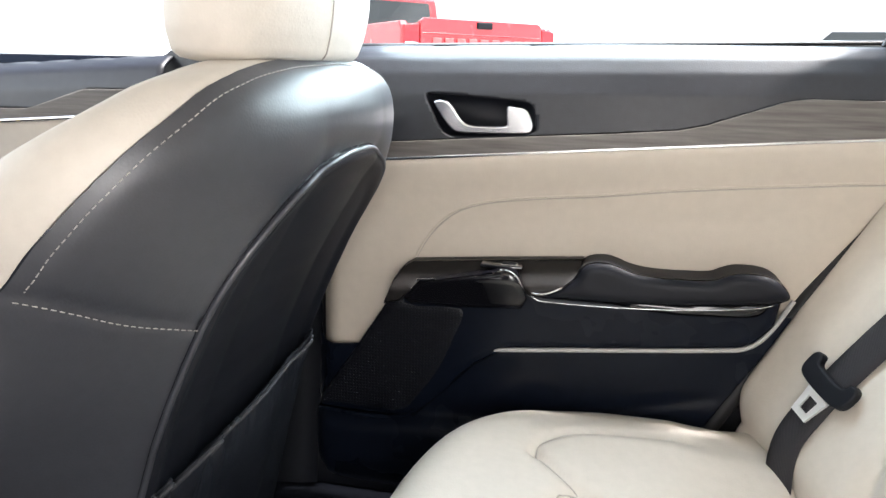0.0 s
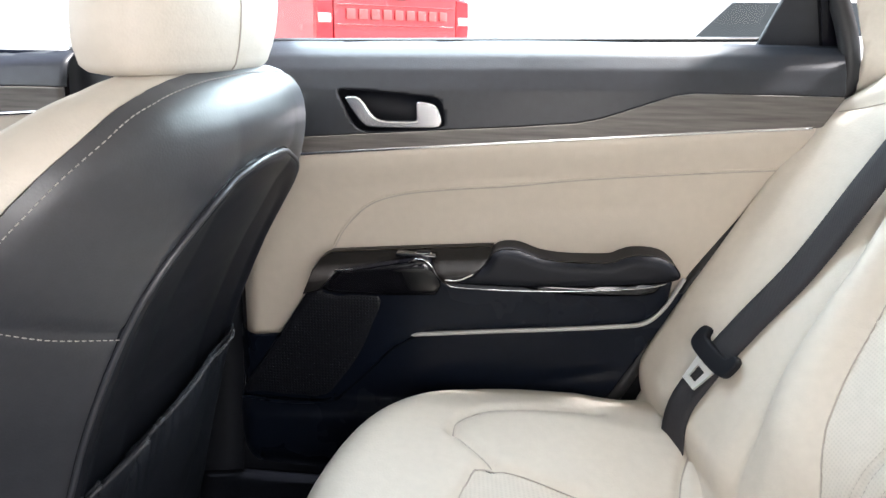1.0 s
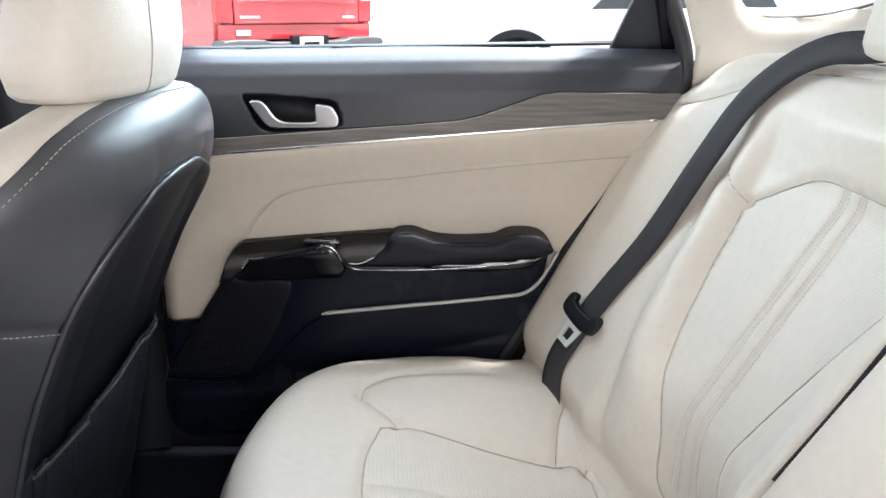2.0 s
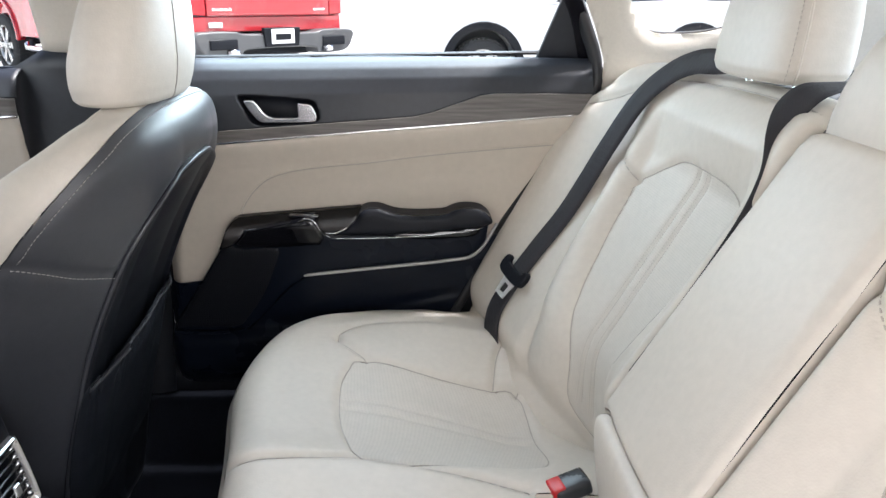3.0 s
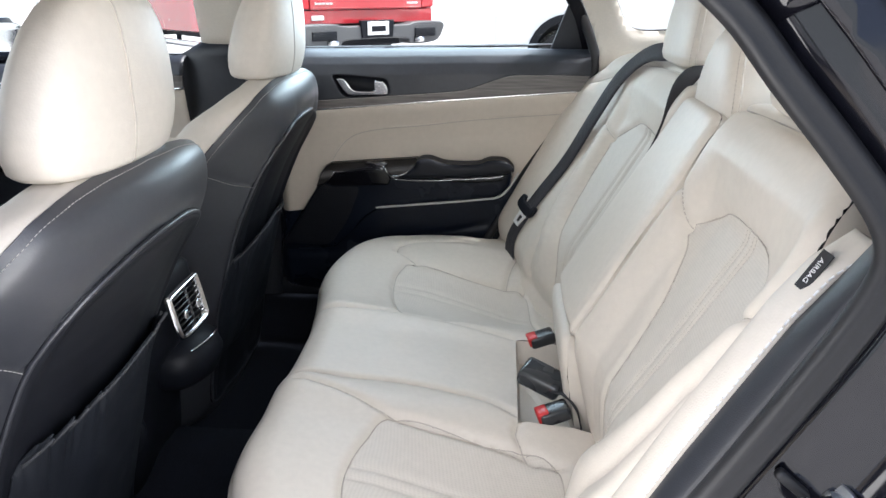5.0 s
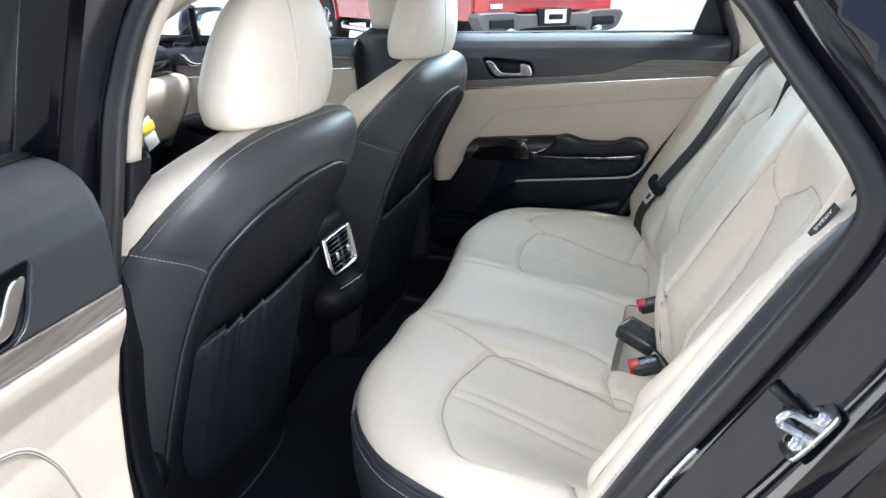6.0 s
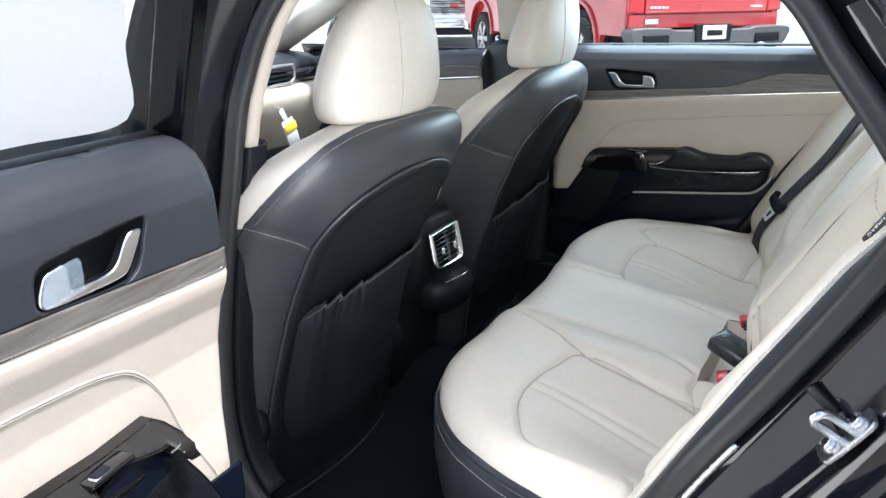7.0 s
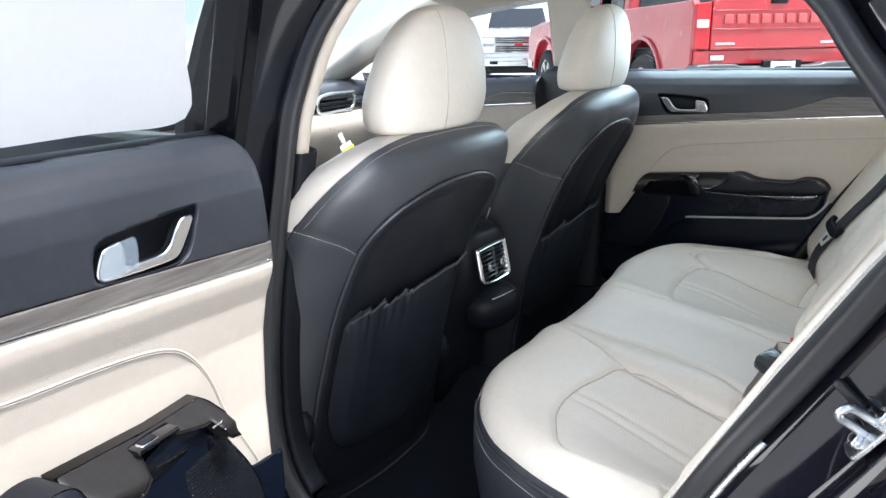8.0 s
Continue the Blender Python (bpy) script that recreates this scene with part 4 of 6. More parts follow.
def seat_x(a, z):
    x = np.interp(z, [0.25, 0.522, 0.58, 0.62, 0.67, 0.72, 0.76, 0.80, 0.835, 0.864, 0.89, 0.91, 0.93, 0.946, 0.96, 0.975, 0.99, 1.005, 1.02, 1.03, 1.04, 1.05], [-0.20, -0.151, -0.137, -0.126, -0.113, -0.097, -0.081, -0.063, -0.046, -0.030, -0.014, -0.002, 0.010, 0.018, 0.024, 0.028, 0.030, 0.0295, 0.026, 0.022, 0.015, 0.004])
    return x - 0.8 * a * a - 3.0 * np.clip(np.abs(a) - 0.17, 0, 1) ** 2


def front_seat(name, cy, label, hem, seed, proud, wide, tee):
    d = thing(name, (-0.20, cy, 0.30), label, "car seat", "front seats")
    outl = smooth_line(mirror(SEAM_LINE), 260, True)
    arc = smooth_line([(a * wide, b) for a, b in mirror(ARC)], 220, True)
    t_lines = [smooth_line([(s * 0.184 * wide, tee), (s * 0.222, tee + 0.018), (s * 0.255, tee + 0.036), (s * 0.284, tee + 0.052)], 20) for s in (-1, 1)]

    out_by = lambda a: proud * np.clip((np.abs(a) - 0.08) / 0.09, 0, 1)

    def Pb(a, z):
        x = seat_x(a, z)
        for t in t_lines:
            x = x - 0.0035 * np.exp(-(dist_to(a, z, t) / 0.004) ** 1.5)
        k = dist_to(a, z, arc, True)
        x = x + 1.0 * out_by(a) * np.exp(-k / 0.035) - 0.003 * np.exp(-(k / 0.006) ** 1.5)
        e = np.clip(inside(a, z, outl), 0, 0.02)
        x = x - 0.010 * (1 - e / 0.02) ** 2
        return np.stack([x, cy + a, z], -1)

    A, Z = steps(-0.292, 0.292, 0.0055), steps(0.275, 1.055, 0.0055)
    v, f = clipped(Pb, A, Z, lambda a, z: np.minimum(inside(a, z, outl), -inside(a, z, arc)))
    raw("back_cover", v, f, BLACK_LEATHER, d, "black leather upper back")
    # hard back panel, a little proud, with a soft rolled edge
    def Pp(a, z):
        e = np.clip(inside(a, z, arc), 0, 0.03)
        x = seat_x(a, z) + 0.004 + out_by(a) - 0.010 * (1 - np.clip(e / 0.010, 0, 1)) ** 2 - 0.006 * np.clip((e - 0.012) / 0.018, 0, 1)
        return np.stack([x, cy + a, z], -1)

    v, f = clipped(Pp, steps(-0.24, 0.24, 0.005), steps(0.295, 0.975, 0.005), lambda a, z: inside(a, z, arc))
    raw("back_panel", v, f, SEAT_SHELL, d, "black moulded back panel", thick=0.010)
    rim = Pp(arc[:, 0] * 0.985, 0.66 + (arc[:, 1] - 0.66) * 0.985)
    tube("panel_rim", rim + (0.0, 0, 0), 0.0030, BLACK_LEATHER, d, n=8, closed=True)
    # elastic pocket
    rng = random.Random(seed)
    ph = [rng.uniform(0, 6.28) for _ in range(6)]
    HX, HZ = [-0.17, -0.12, -0.05, 0.05, 0.17], [0.713 + hem, 0.721 + hem, 0.733 + hem, 0.747 + hem, 0.754 + hem]
    pock = smooth_line(list(zip(HX, HZ)) + [(0.180, 0.60), (0.175, 0.49), (0.13, 0.43), (0.0, 0.42), (-0.13, 0.43), (-0.175, 0.49), (-0.180, 0.60)], 140, True)
    knots = [(rng.uniform(-0.17, 0.17), rng.uniform(0.004, 0.009), rng.uniform(-1, 1)) for _ in range(22)]

    def wave(a, z):
        w = 0.40 * np.sin(95 * a + ph[0]) + 0.55 * np.sin(310 * a + ph[1] + 6 * z) + 0.40 * np.sin(455 * a + ph[2]) + 0.3 * np.sin(60 * a + ph[5])
        for ka, kw, kh in knots:
            w = w + (3.2 if ka < 0 else 1.4) * kh * np.exp(-((a - ka + 0.15 * (z - 0.72)) / kw) ** 2)
        gather = np.interp(a, [-0.17, -0.05, -0.01, 0.08, 0.11, 0.17], [1.45, 1.35, 0.22, 0.22, 1.1, 1.1])
        return gather * w * np.exp(-np.clip(np.interp(a, HX, HZ) - z, 0, 1) / 0.020)

    def Pk(a, z):
        e = np.clip(inside(a, z, pock) / 0.03, 0, 1)
        sag = 0.014 * np.sin(np.clip((z - 0.43) / 0.29, 0, 1) * 2.0) * np.clip((0.18 - np.abs(a)) / 0.06, 0, 1)
        x = seat_x(a, z) + out_by(a) + 0.003 + 0.005 * e + sag + 0.0055 * wave(a, z) + (0.003 * np.sin(23 * a + 14 * z + ph[3]) + 0.0028 * np.sin(52 * a + 9 * z + ph[4]) * np.clip(0.6 - 5 * a, 0, 1)) * e
        return np.stack([x, cy + a, z + 0.0060 * wave(a, z)], -1)

    v, f = clipped(Pk, steps(-0.186, 0.186, 0.0022), steps(0.415, 0.762, 0.0045), lambda a, z: inside(a, z, pock))
    raw("seat_pocket", v, f, POCKET, d, "gathered black elastic pocket", thick=0.003)
    aa = np.linspace(-0.165, 0.165, 300)
    zt = np.interp(aa, HX, HZ) - 0.003
    top_line = Pk(aa, zt) + (0.001, 0, 0)
    tube("pocket_hem", top_line, 0.0024, POCKET_HEM, d, n=8)
    # bolster: from the sewn line outwards and forwards, round to the front
    half = smooth_line(SEAM_LINE, 120)
    line = np.concatenate([half, (half * (-1, 1))[::-1][1:]])
    edge = Pb(line[:, 0], line[:, 1])
    tang = np.gradient(line, axis=0)
    nrm = np.stack([-tang[:, 1], tang[:, 0]], -1)
    nrm /= np.linalg.norm(nrm, axis=1)[:, None]
    ctr = np.array([0, 0.75])
    nrm *= np.sign(((line - ctr) * nrm).sum(1))[:, None]
    side = np.clip((1.045 - line[:, 1]) / 0.07, 0.12, 1)
    rings = []
    for fx, off in ((-0.002, -0.001), (-0.010, 0.006), (-0.024, 0.013), (-0.042, 0.016), (-0.062, 0.014), (-0.080, 0.005), (-0.092, -0.015), (-0.097, -0.05), (-0.092, -0.10)):
        o_ = off * side if off > 0 else off
        rings.append(np.stack([edge[:, 0] + fx * (0.55 + 0.45 * side), cy + line[:, 0] + nrm[:, 0] * o_, line[:, 1] + nrm[:, 1] * o_], -1))
    n = len(line)
    split = tee + 0.052
    for nm, m, lab, sel in (("front_cover", CREAM, "cream leather bolster", lambda z, k: z > split or k > 4), ("side_cover", BLACK_LEATHER, "black leather side", lambda z, k: z <= split and k <= 4)):
        f = []
        for k in range(len(rings) - 1):
            for i in range(n - 1):
                if sel(line[i, 1], k):
                    f.append((k * n + i, k * n + i + 1, (k + 1) * n + i + 1, (k + 1) * n + i))
        raw(nm, [q for r_ in rings for q in r_], f, m, d, lab)
    v, f = clipped(lambda a, z: np.stack([seat_x(a * 0, z) - 0.098 + 0.2 * a * a, cy + a, z], -1), steps(-0.19, 0.19, 0.02), steps(0.40, 1.03, 0.02))
    raw("front_pad", v, f, CREAM, d)
    k0 = [i for i in range(n) if line[i, 1] > split]
    inn = line[k0] - nrm[k0] * 0.0065
    st = Pb(inn[:, 0], inn[:, 1]) + (0.0012, 0, 0)
    stitches("stitching", st, 0.0038, 0.0024, 0.0005, THREAD, d)
    for t in t_lines:
        stitches("stitching", Pb(t[:, 0], t[:, 1] - 0.006) + (0.0012, 0, 0), 0.0036, 0.0024, 0.0005, THREAD, d)
    # seat cushion and its base
    cush = [(-0.66, cy - 0.20), (-0.64, cy - 0.245), (-0.40, cy - 0.255), (-0.24, cy - 0.235), (-0.22, cy), (-0.24, cy + 0.235), (-0.40, cy + 0.255), (-0.64, cy + 0.245), (-0.66, cy + 0.2), (-0.675, cy)]
    pillow("seat_cushion", cush, lambda a, b: 0.575 - 0.08 * (a + 0.4) + 0.9 * (b - cy) ** 2, 0.05, L, CREAM, d, 0.02, floor=0.42, skirt=BLACK_HARD)
    box("seat_base", (0.40, 0.42, 0.13), (-0.47, cy, 0.365), BLACK_HARD, d, bevel=0.02)
    for s in (-1, 1):
        box("seat_rail", (0.40, 0.04, 0.03), (-0.45, cy + s * 0.19, 0.312), STEEL, d, bevel=0.004)
        bm = bmesh.new()
        bmesh.ops.create_cone(bm, cap_ends=True, segments=28, radius1=0.055, radius2=0.046, depth=0.03)
        bmesh.ops.bevel(bm, geom=[e for e in bm.edges if e.is_boundary or len(e.link_faces) == 2 and e.calc_face_angle() > 0.8], offset=0.006, segments=2, affect="EDGES")
        bmesh.ops.transform(bm, matrix=pose(-0.225, cy + s * 0.225, 0.505, -90 * s, 0, 0), verts=bm.verts)
        part("recliner_cover", bm, BLACK_HARD, d, "round black recliner cover")
    # headrest: moves with the seat
    x, z = -0.048, 1.045
    prof = np.array([(0.0, 0.74, 0.66), (0.012, 0.84, 0.84), (0.04, 0.90, 0.93), (0.12, 0.955, 0.98), (0.20, 0.98, 1.0), (0.28, 0.985, 1.0), (0.42, 0.945, 0.95), (0.60, 0.86, 0.87), (0.75, 0.75, 0.76), (0.87, 0.60, 0.62), (0.95, 0.43, 0.45), (0.99, 0.23, 0.27), (1.0, 0.10, 0.12)])
    sec = []
    for t in np.concatenate([np.linspace(0, 0.12, 9), np.linspace(0.14, 0.9, 22), np.linspace(0.91, 1.0, 12)]):
        a, b = np.interp(t, prof[:, 0], prof[:, 1]), np.interp(t, prof[:, 0], prof[:, 2])
        sec.append(((x + 0.03 * t, cy - 0.008, z + t * 0.207), 0.152 * a, 0.078 * b, 0.055 * b, 0.0))
    loft("headrest", sec, CREAM, d, "cream leather headrest", n=56, power=2.4)
    seam = []
    for s_ in sec[1:-4]:
        u = (s_[0][2] - z) / 0.207
        yy = -0.020 - 0.030 * u + 0.014 * u * u
        seam.append((s_[0][0] + s_[3] * (1 - (abs(yy) / s_[1]) ** 2.4) ** (1 / 2.4) + 0.0002, cy - 0.008 + yy, s_[0][2]))
    tube("headrest_seam", np.array(seam), 0.0011, SEAM, d, n=6)
    for off in (-0.07, 0.07):
        tube("headrest_post", np.array([(x - 0.01, cy + off, 0.98), (x - 0.005, cy + off, 1.03), (x, cy + off, 1.08)]), 0.006, CHROME, d, n=12)
    return d


driver = front_seat("driver_seat", -0.305, "black and cream leather front seat with back pocket", 0.013, 3, 0.005, 1.07, 0.862)
driver.matrix_world = pose(-0.188, -0.325, 0.306)
rseat = front_seat("passenger_seat", -0.305, "black and cream leather front passenger seat with sagging back pocket", -0.045, 8, 0.020, 0.94, 0.838)
rseat.matrix_world = pose(-0.212, 0.450, 0.325)
# ---- left body opening: seal, pillars, jamb ----
SEAL = smooth_line([(-0.082, -0.595, 1.143), (-0.074, -0.576, 1.192), (-0.058, -0.558, 1.236), (-0.02, -0.535, 1.29), (0.06, -0.515, 1.335), (0.22, -0.505, 1.355), (0.40, -0.512, 1.342), (0.53, -0.53, 1.30), (0.606, -0.554, 1.244), (0.651, -0.577, 1.188), (0.691, -0.596, 1.139), (0.720, -0.612, 1.099), (0.732, -0.620, 1.068), (0.726, -0.62, 1.032), (0.695, -0.62, 0.967), (0.633, -0.62, 0.855), (0.575, -0.62, 0.757), (0.532, -0.62, 0.675), (0.495, -0.62, 0.60), (0.455, -0.62, 0.515), (0.405, -0.62, 0.445), (0.33, -0.62, 0.405), (0.15, -0.62, 0.385), (-0.02, -0.62, 0.388), (-0.10, -0.62, 0.412), (-0.145, -0.62, 0.46), (-0.168, -0.62, 0.53), (-0.172, -0.62, 0.62), (-0.159, -0.62, 0.748), (-0.131, -0.62, 0.888), (-0.104, -0.62, 1.00), (-0.089, -0.612, 1.09)], 260, True)
SEAL = SEAL + np.clip((SEAL[:, :1] - 0.30) / 0.25, 0, 1) * np.array((0.008, -0.020, 0.0))
SEAL_C = SEAL.mean(0)


def seal_band(name, rows, material, label, keep, kind="structure", category="trim", thick=0.003, flip=False):
    """A strip that follows the door opening: rows of (outward from the opening, sideways)."""
    n = len(SEAL)
    tan = np.roll(SEAL, -1, 0) - np.roll(SEAL, 1, 0)
    tan /= np.linalg.norm(tan, axis=1)[:, None]
    out = np.cross(tan, (0, 1.0, 0))
    out /= np.linalg.norm(out, axis=1)[:, None]
    out *= np.sign(((SEAL - SEAL_C) * out).sum(1))[:, None]
    verts = [SEAL[i] + out[i] * o_ + np.array((0, s_, 0)) for o_, s_ in rows for i in range(n)]
    faces = []
    for k in range(len(rows) - 1):
        for i in range(n):
            if keep(SEAL[i]):
                j = (i + 1) % n
                faces.append((k * n + i, k * n + j, (k + 1) * n + j, (k + 1) * n + i))
    used = sorted({q for f_ in faces for q in f_})
    ix = {q: k for k, q in enumerate(used)}
    ob = raw(name, [verts[q] for q in used], [tuple(ix[q] for q in f_) for f_ in faces], material, None, thick=thick, flip=flip)
    return tagged(ob, label, category, kind=kind)


v, f = sweep(SEAL, [(0.014, -0.004), (0.016, 0.004), (0.012, 0.011), (0.007, 0.013), (0.003, 0.0105), (-0.002, 0.015), (-0.008, 0.014), (-0.012, 0.006), (-0.012, -0.006), (-0.006, -0.012), (0.008, -0.012)], up=(0, -1, 0), closed=True)
tagged(raw("door_seal", v, f, RUBBER), "thick black rubber seal round the rear door opening", "door seal", kind="structure")
rear_part = lambda p: p[0] > 0.36 and p[2] < 1.30
# cream bolster side is upholstery; black trim between it and the seal
edge_c = lambda s: np.interp(s, [-0.10, 0.09, 0.14, 0.29, 0.44, 0.50, 0.54], [0.014, 0.022, 0.025, 0.031, 0.032, 0.026, 0.022])
edge_s = np.linspace(-0.10, 0.53, 90)


def side_strip():
    """The narrow cream roll that closes the bench towards the door opening."""
    prof = [(-0.5915, -0.006), (-0.5915, -0.0015), (-0.589, 0.0015), (-0.582, 0.0035), (-0.572, 0.0045), (-0.560, 0.005), (-0.548, 0.003), (-0.536, -0.003), (-0.526, -0.013), (-0.520, -0.030)]
    verts = [tuple(back_at((y, s_, edge_c(s_) + c_ - 0.012 * max(0, (s_ - 0.49) / 0.04)))) for y, c_ in prof for s_ in edge_s]
    n = len(edge_s)
    ob = raw("seat_side_strip", verts, [(k * n + i, k * n + i + 1, (k + 1) * n + i + 1, (k + 1) * n + i) for k in range(len(prof) - 1) for i in range(n - 1)], CREAM, thick=0.003)
    tagged(ob, "cream leather side strip of the rear bench with white stitching", "seat trim", kind="structure")
    line = back_at(np.stack([0 * edge_s[8:] - 0.5925, edge_s[8:], edge_c(edge_s[8:]) + 0.0012 - 0.012 * np.clip((edge_s[8:] - 0.49) / 0.04, 0, 1)], -1))
    stitches("edge_stitching", line, 0.0058, 0.0026, 0.0010, WHITE_PRINT, ob)


def opening_trim():
    """Soft black trim between the rubber seal and the cream roll."""
    rim = np.array([p for p in SEAL if p[0] > 0.45 and p[2] < 1.10])
    rim = rim[np.argsort(rim[:, 2])]
    up = (rim - BO) @ BV
    inner = back_at(np.stack([0 * up - 0.5905, up, edge_c(up) - 0.0035], -1))
    outer = rim + (-0.006, 0.006, 0.003)
    verts = []
    for w, lift in ((0.0, -0.006), (0.06, 0.002), (0.25, 0.006), (0.5, 0.007), (0.75, 0.006), (0.93, 0.002), (1.0, -0.002), (1.02, -0.020)):
        verts += [tuple(o_ + (i_ - o_) * w + np.array((-0.6, -0.6, 0.4)) * lift) for o_, i_ in zip(outer, inner)]
    n = len(rim)
    ob = raw("opening_trim", verts, [(k * n + i, k * n + i + 1, (k + 1) * n + i + 1, (k + 1) * n + i) for k in range(7) for i in range(n - 1)], BLACK_SOFT, thick=0.002)
    tagged(ob, "black soft trim beside the rear seat", "trim", kind="structure")


side_strip()
opening_trim()
seal_band("opening_flange", [(0.012, -0.004), (0.020, -0.002), (0.022, 0.004)], STEEL, "bare metal flange behind the rubber seal", lambda p: p[0] > 0.40 and p[2] < 0.80)
seal_band("door_jamb", [(0.010, 0.004), (0.030, -0.002), (0.080, -0.010), (0.088, -0.018), (0.095, -0.040), (0.120, -0.048), (0.128, -0.052), (0.140, -0.074), (0.155, -0.079), (0.163, -0.096), (0.200, -0.120), (0.212, -0.150), (0.30, -0.175), (0.5, -0.185)], PAINT, "gloss black painted rear door jamb", rear_part, category="car body", flip=True)
seal_band("roof_rail", [(0.010, 0.004), (0.03, -0.004), (0.06, -0.03), (0.10, -0.02), (0.14, 0.05)], PAINT, "gloss black painted roof rail", lambda p: p[2] >= 1.22, category="car body", flip=True)
seal_band("pillar_jamb", [(0.010, 0.004), (0.022, -0.004), (0.05, -0.03), (0.055, -0.05), (0.085, -0.06), (0.088, -0.082), (0.105, -0.095), (0.13, -0.102)], PILLAR_BLACK, "gloss black painted centre pillar", lambda p: p[0] < 0.0 and p[2] < 1.30, category="car body", flip=True)
seal_band("door_sill", [(0.010, 0.004), (0.03, -0.01), (0.05, -0.06), (0.06, -0.14), (0.12, -0.17)], PAINT, "gloss black painted door sill", lambda p: p[2] < 0.46 and p[0] < 0.46, category="car body", flip=True)
seal_band("pillar_trim_upper", [(-0.008, 0.012), (-0.012, 0.017), (-0.013, 0.030), (0.0, 0.040), (0.055, 0.044)], CREAM_DOOR, "cream upper trim of the centre pillar", lambda p: p[0] < 0.05 and p[2] > 1.035)
seal_band("pillar_trim_lower", [(-0.008, 0.012), (-0.014, 0.020), (-0.015, 0.047), (0.0, 0.060), (0.06, 0.064)], BLACK_HARD, "black lower trim of the centre pillar", lambda p: p[0] < 0.05 and 0.42 < p[2] <= 1.04)

# ---- floor, roof and the far side ----
def ground_floor(x, y):
    z = 0.30 + 0.09 * np.exp(-((y - 0.06) / 0.10) ** 4) + 0.10 * np.clip((np.abs(y - 0.06) - 0.62) / 0.06, 0, 1) ** 2
    return np.stack([x, y, z + 0.20 * np.clip((-1.05 - x) / 0.3, 0, 1)], -1)


v, f = clipped(ground_floor, np.linspace(-1.45, 0.75, 60), np.linspace(-0.64, 0.80, 60))
tagged(raw("floor", v, f, CARPET, thick=0.01), "black carpeted car floor with a centre tunnel", "floor", kind="structure")
v, f = clipped(lambda x, y: np.stack([x, y, 1.395 - 0.13 * ((y - 0.06) / 0.65) ** 4 * 0.6 - 0.10 * ((x - 0.2) / 1.0) ** 2], -1), np.linspace(-0.62, 0.98, 30), np.linspace(-0.50, 0.66, 30))
tagged(raw("ceiling", v, f, LINER, thick=0.03, flip=True), "cream fabric roof lining", "ceiling", kind="structure")
v, f = clipped(lambda x, y: np.stack([x, y, 1.455 - 0.10 * ((y - 0.06) / 0.65) ** 4 - 0.10 * ((x - 0.2) / 1.0) ** 2], -1), np.linspace(-0.66, 1.02, 30), np.linspace(-0.60, 0.74, 30))
tagged(raw("roof", v, f, PAINT, thick=0.004), "gloss black car roof", "car roof", kind="structure")
# right roof rail and centre pillar
ln = smooth_line([(-1.25, 0.735, 1.06), (-0.95, 0.69, 1.20), (-0.65, 0.655, 1.315), (-0.2, 0.64, 1.36), (0.3, 0.64, 1.36), (0.6, 0.65, 1.315), (0.85, 0.66, 1.26)], 60)
v, f = sweep(ln, [(-0.03, -0.03), (0.03, -0.035), (0.055, 0.0), (0.04, 0.04), (-0.03, 0.04)])
tagged(raw("roof_rail_right", v, f, LINER), "cream roof rail trim over the side windows", "trim", kind="structure")
pillar_r = lambda s, z: np.stack([-0.28 + 0.05 * (z - 1.1) + (s - 0.5) * np.where(z > 1.09, 0.13, 0.26), np.where(z > 1.09, 0.785 - 0.40 * (z - 1.09), 0.785 + 0 * z) + 0.02 * (2 * s - 1) ** 2, z], -1)
v, f = clipped(pillar_r, np.linspace(0, 1, 10), np.linspace(0.35, 1.11, 24))
tagged(raw("pillar_right_lower", v, f, BLACK_SOFT, thick=0.01, flip=True), "black lower trim of the centre pillar", "pillar", kind="structure")
v, f = clipped(pillar_r, np.linspace(0, 1, 10), np.linspace(1.112, 1.36, 12))
tagged(raw("pillar_right_upper", v, f, LINER, thick=0.01, flip=True), "cream upper trim of the centre pillar", "pillar", kind="structure")

# C pillar with a fixed quarter window
QUARTER = smooth_line([(0.705, 1.245), (0.722, 1.200), (0.742, 1.166), (0.765, 1.153), (0.81, 1.150), (0.88, 1.157), (0.95, 1.178), (0.97, 1.20), (0.90, 1.245), (0.80, 1.275), (0.73, 1.275)], 70, True)


def c_pillar(x, z):
    y = 0.775 - 0.33 * (z - 1.08) - 0.10 * (x - 0.66)
    y = y - 0.03 * np.exp(-((z - 1.06) / 0.05) ** 2) * np.clip((x - 0.66) / 0.1, 0, 1)
    k = np.clip(-inside(x, z, QUARTER), 0, 0.03)
    return np.stack([x, y + 0.018 * (1 - k / 0.03) ** 2, z], -1)


edge_x = lambda z: np.interp(z, [0.70, 0.95, 1.04, 1.10, 1.16, 1.24, 1.36], [0.52, 0.63, 0.685, 0.684, 0.660, 0.620, 0.55])
v, f = clipped(c_pillar, steps(0.5, 1.30, 0.012), np.linspace(0.70, 1.38, 60), lambda x, z: np.minimum(-inside(x, z, QUARTER), x - edge_x(z)))
tagged(raw("rear_pillar_right", v, f, LINER, thick=0.004, flip=True), "cream rear pillar trim with a quarter window", "pillar", kind="structure")
qp = c_pillar(QUARTER[:, 0], QUARTER[:, 1]) + (0, 0.006, 0)
tagged(tube("quarter_window_seal", qp, 0.004, RUBBER, closed=True), "black rubber edge of the quarter window", "window seal", kind="structure")
gq = raw("quarter_window", list(qp + (0, 0.004, 0)), [tuple(range(len(qp)))], GLASS, smooth=False)
gq.visible_shadow = False
tagged(gq, "fixed rear quarter window glass", "window", kind="structure")
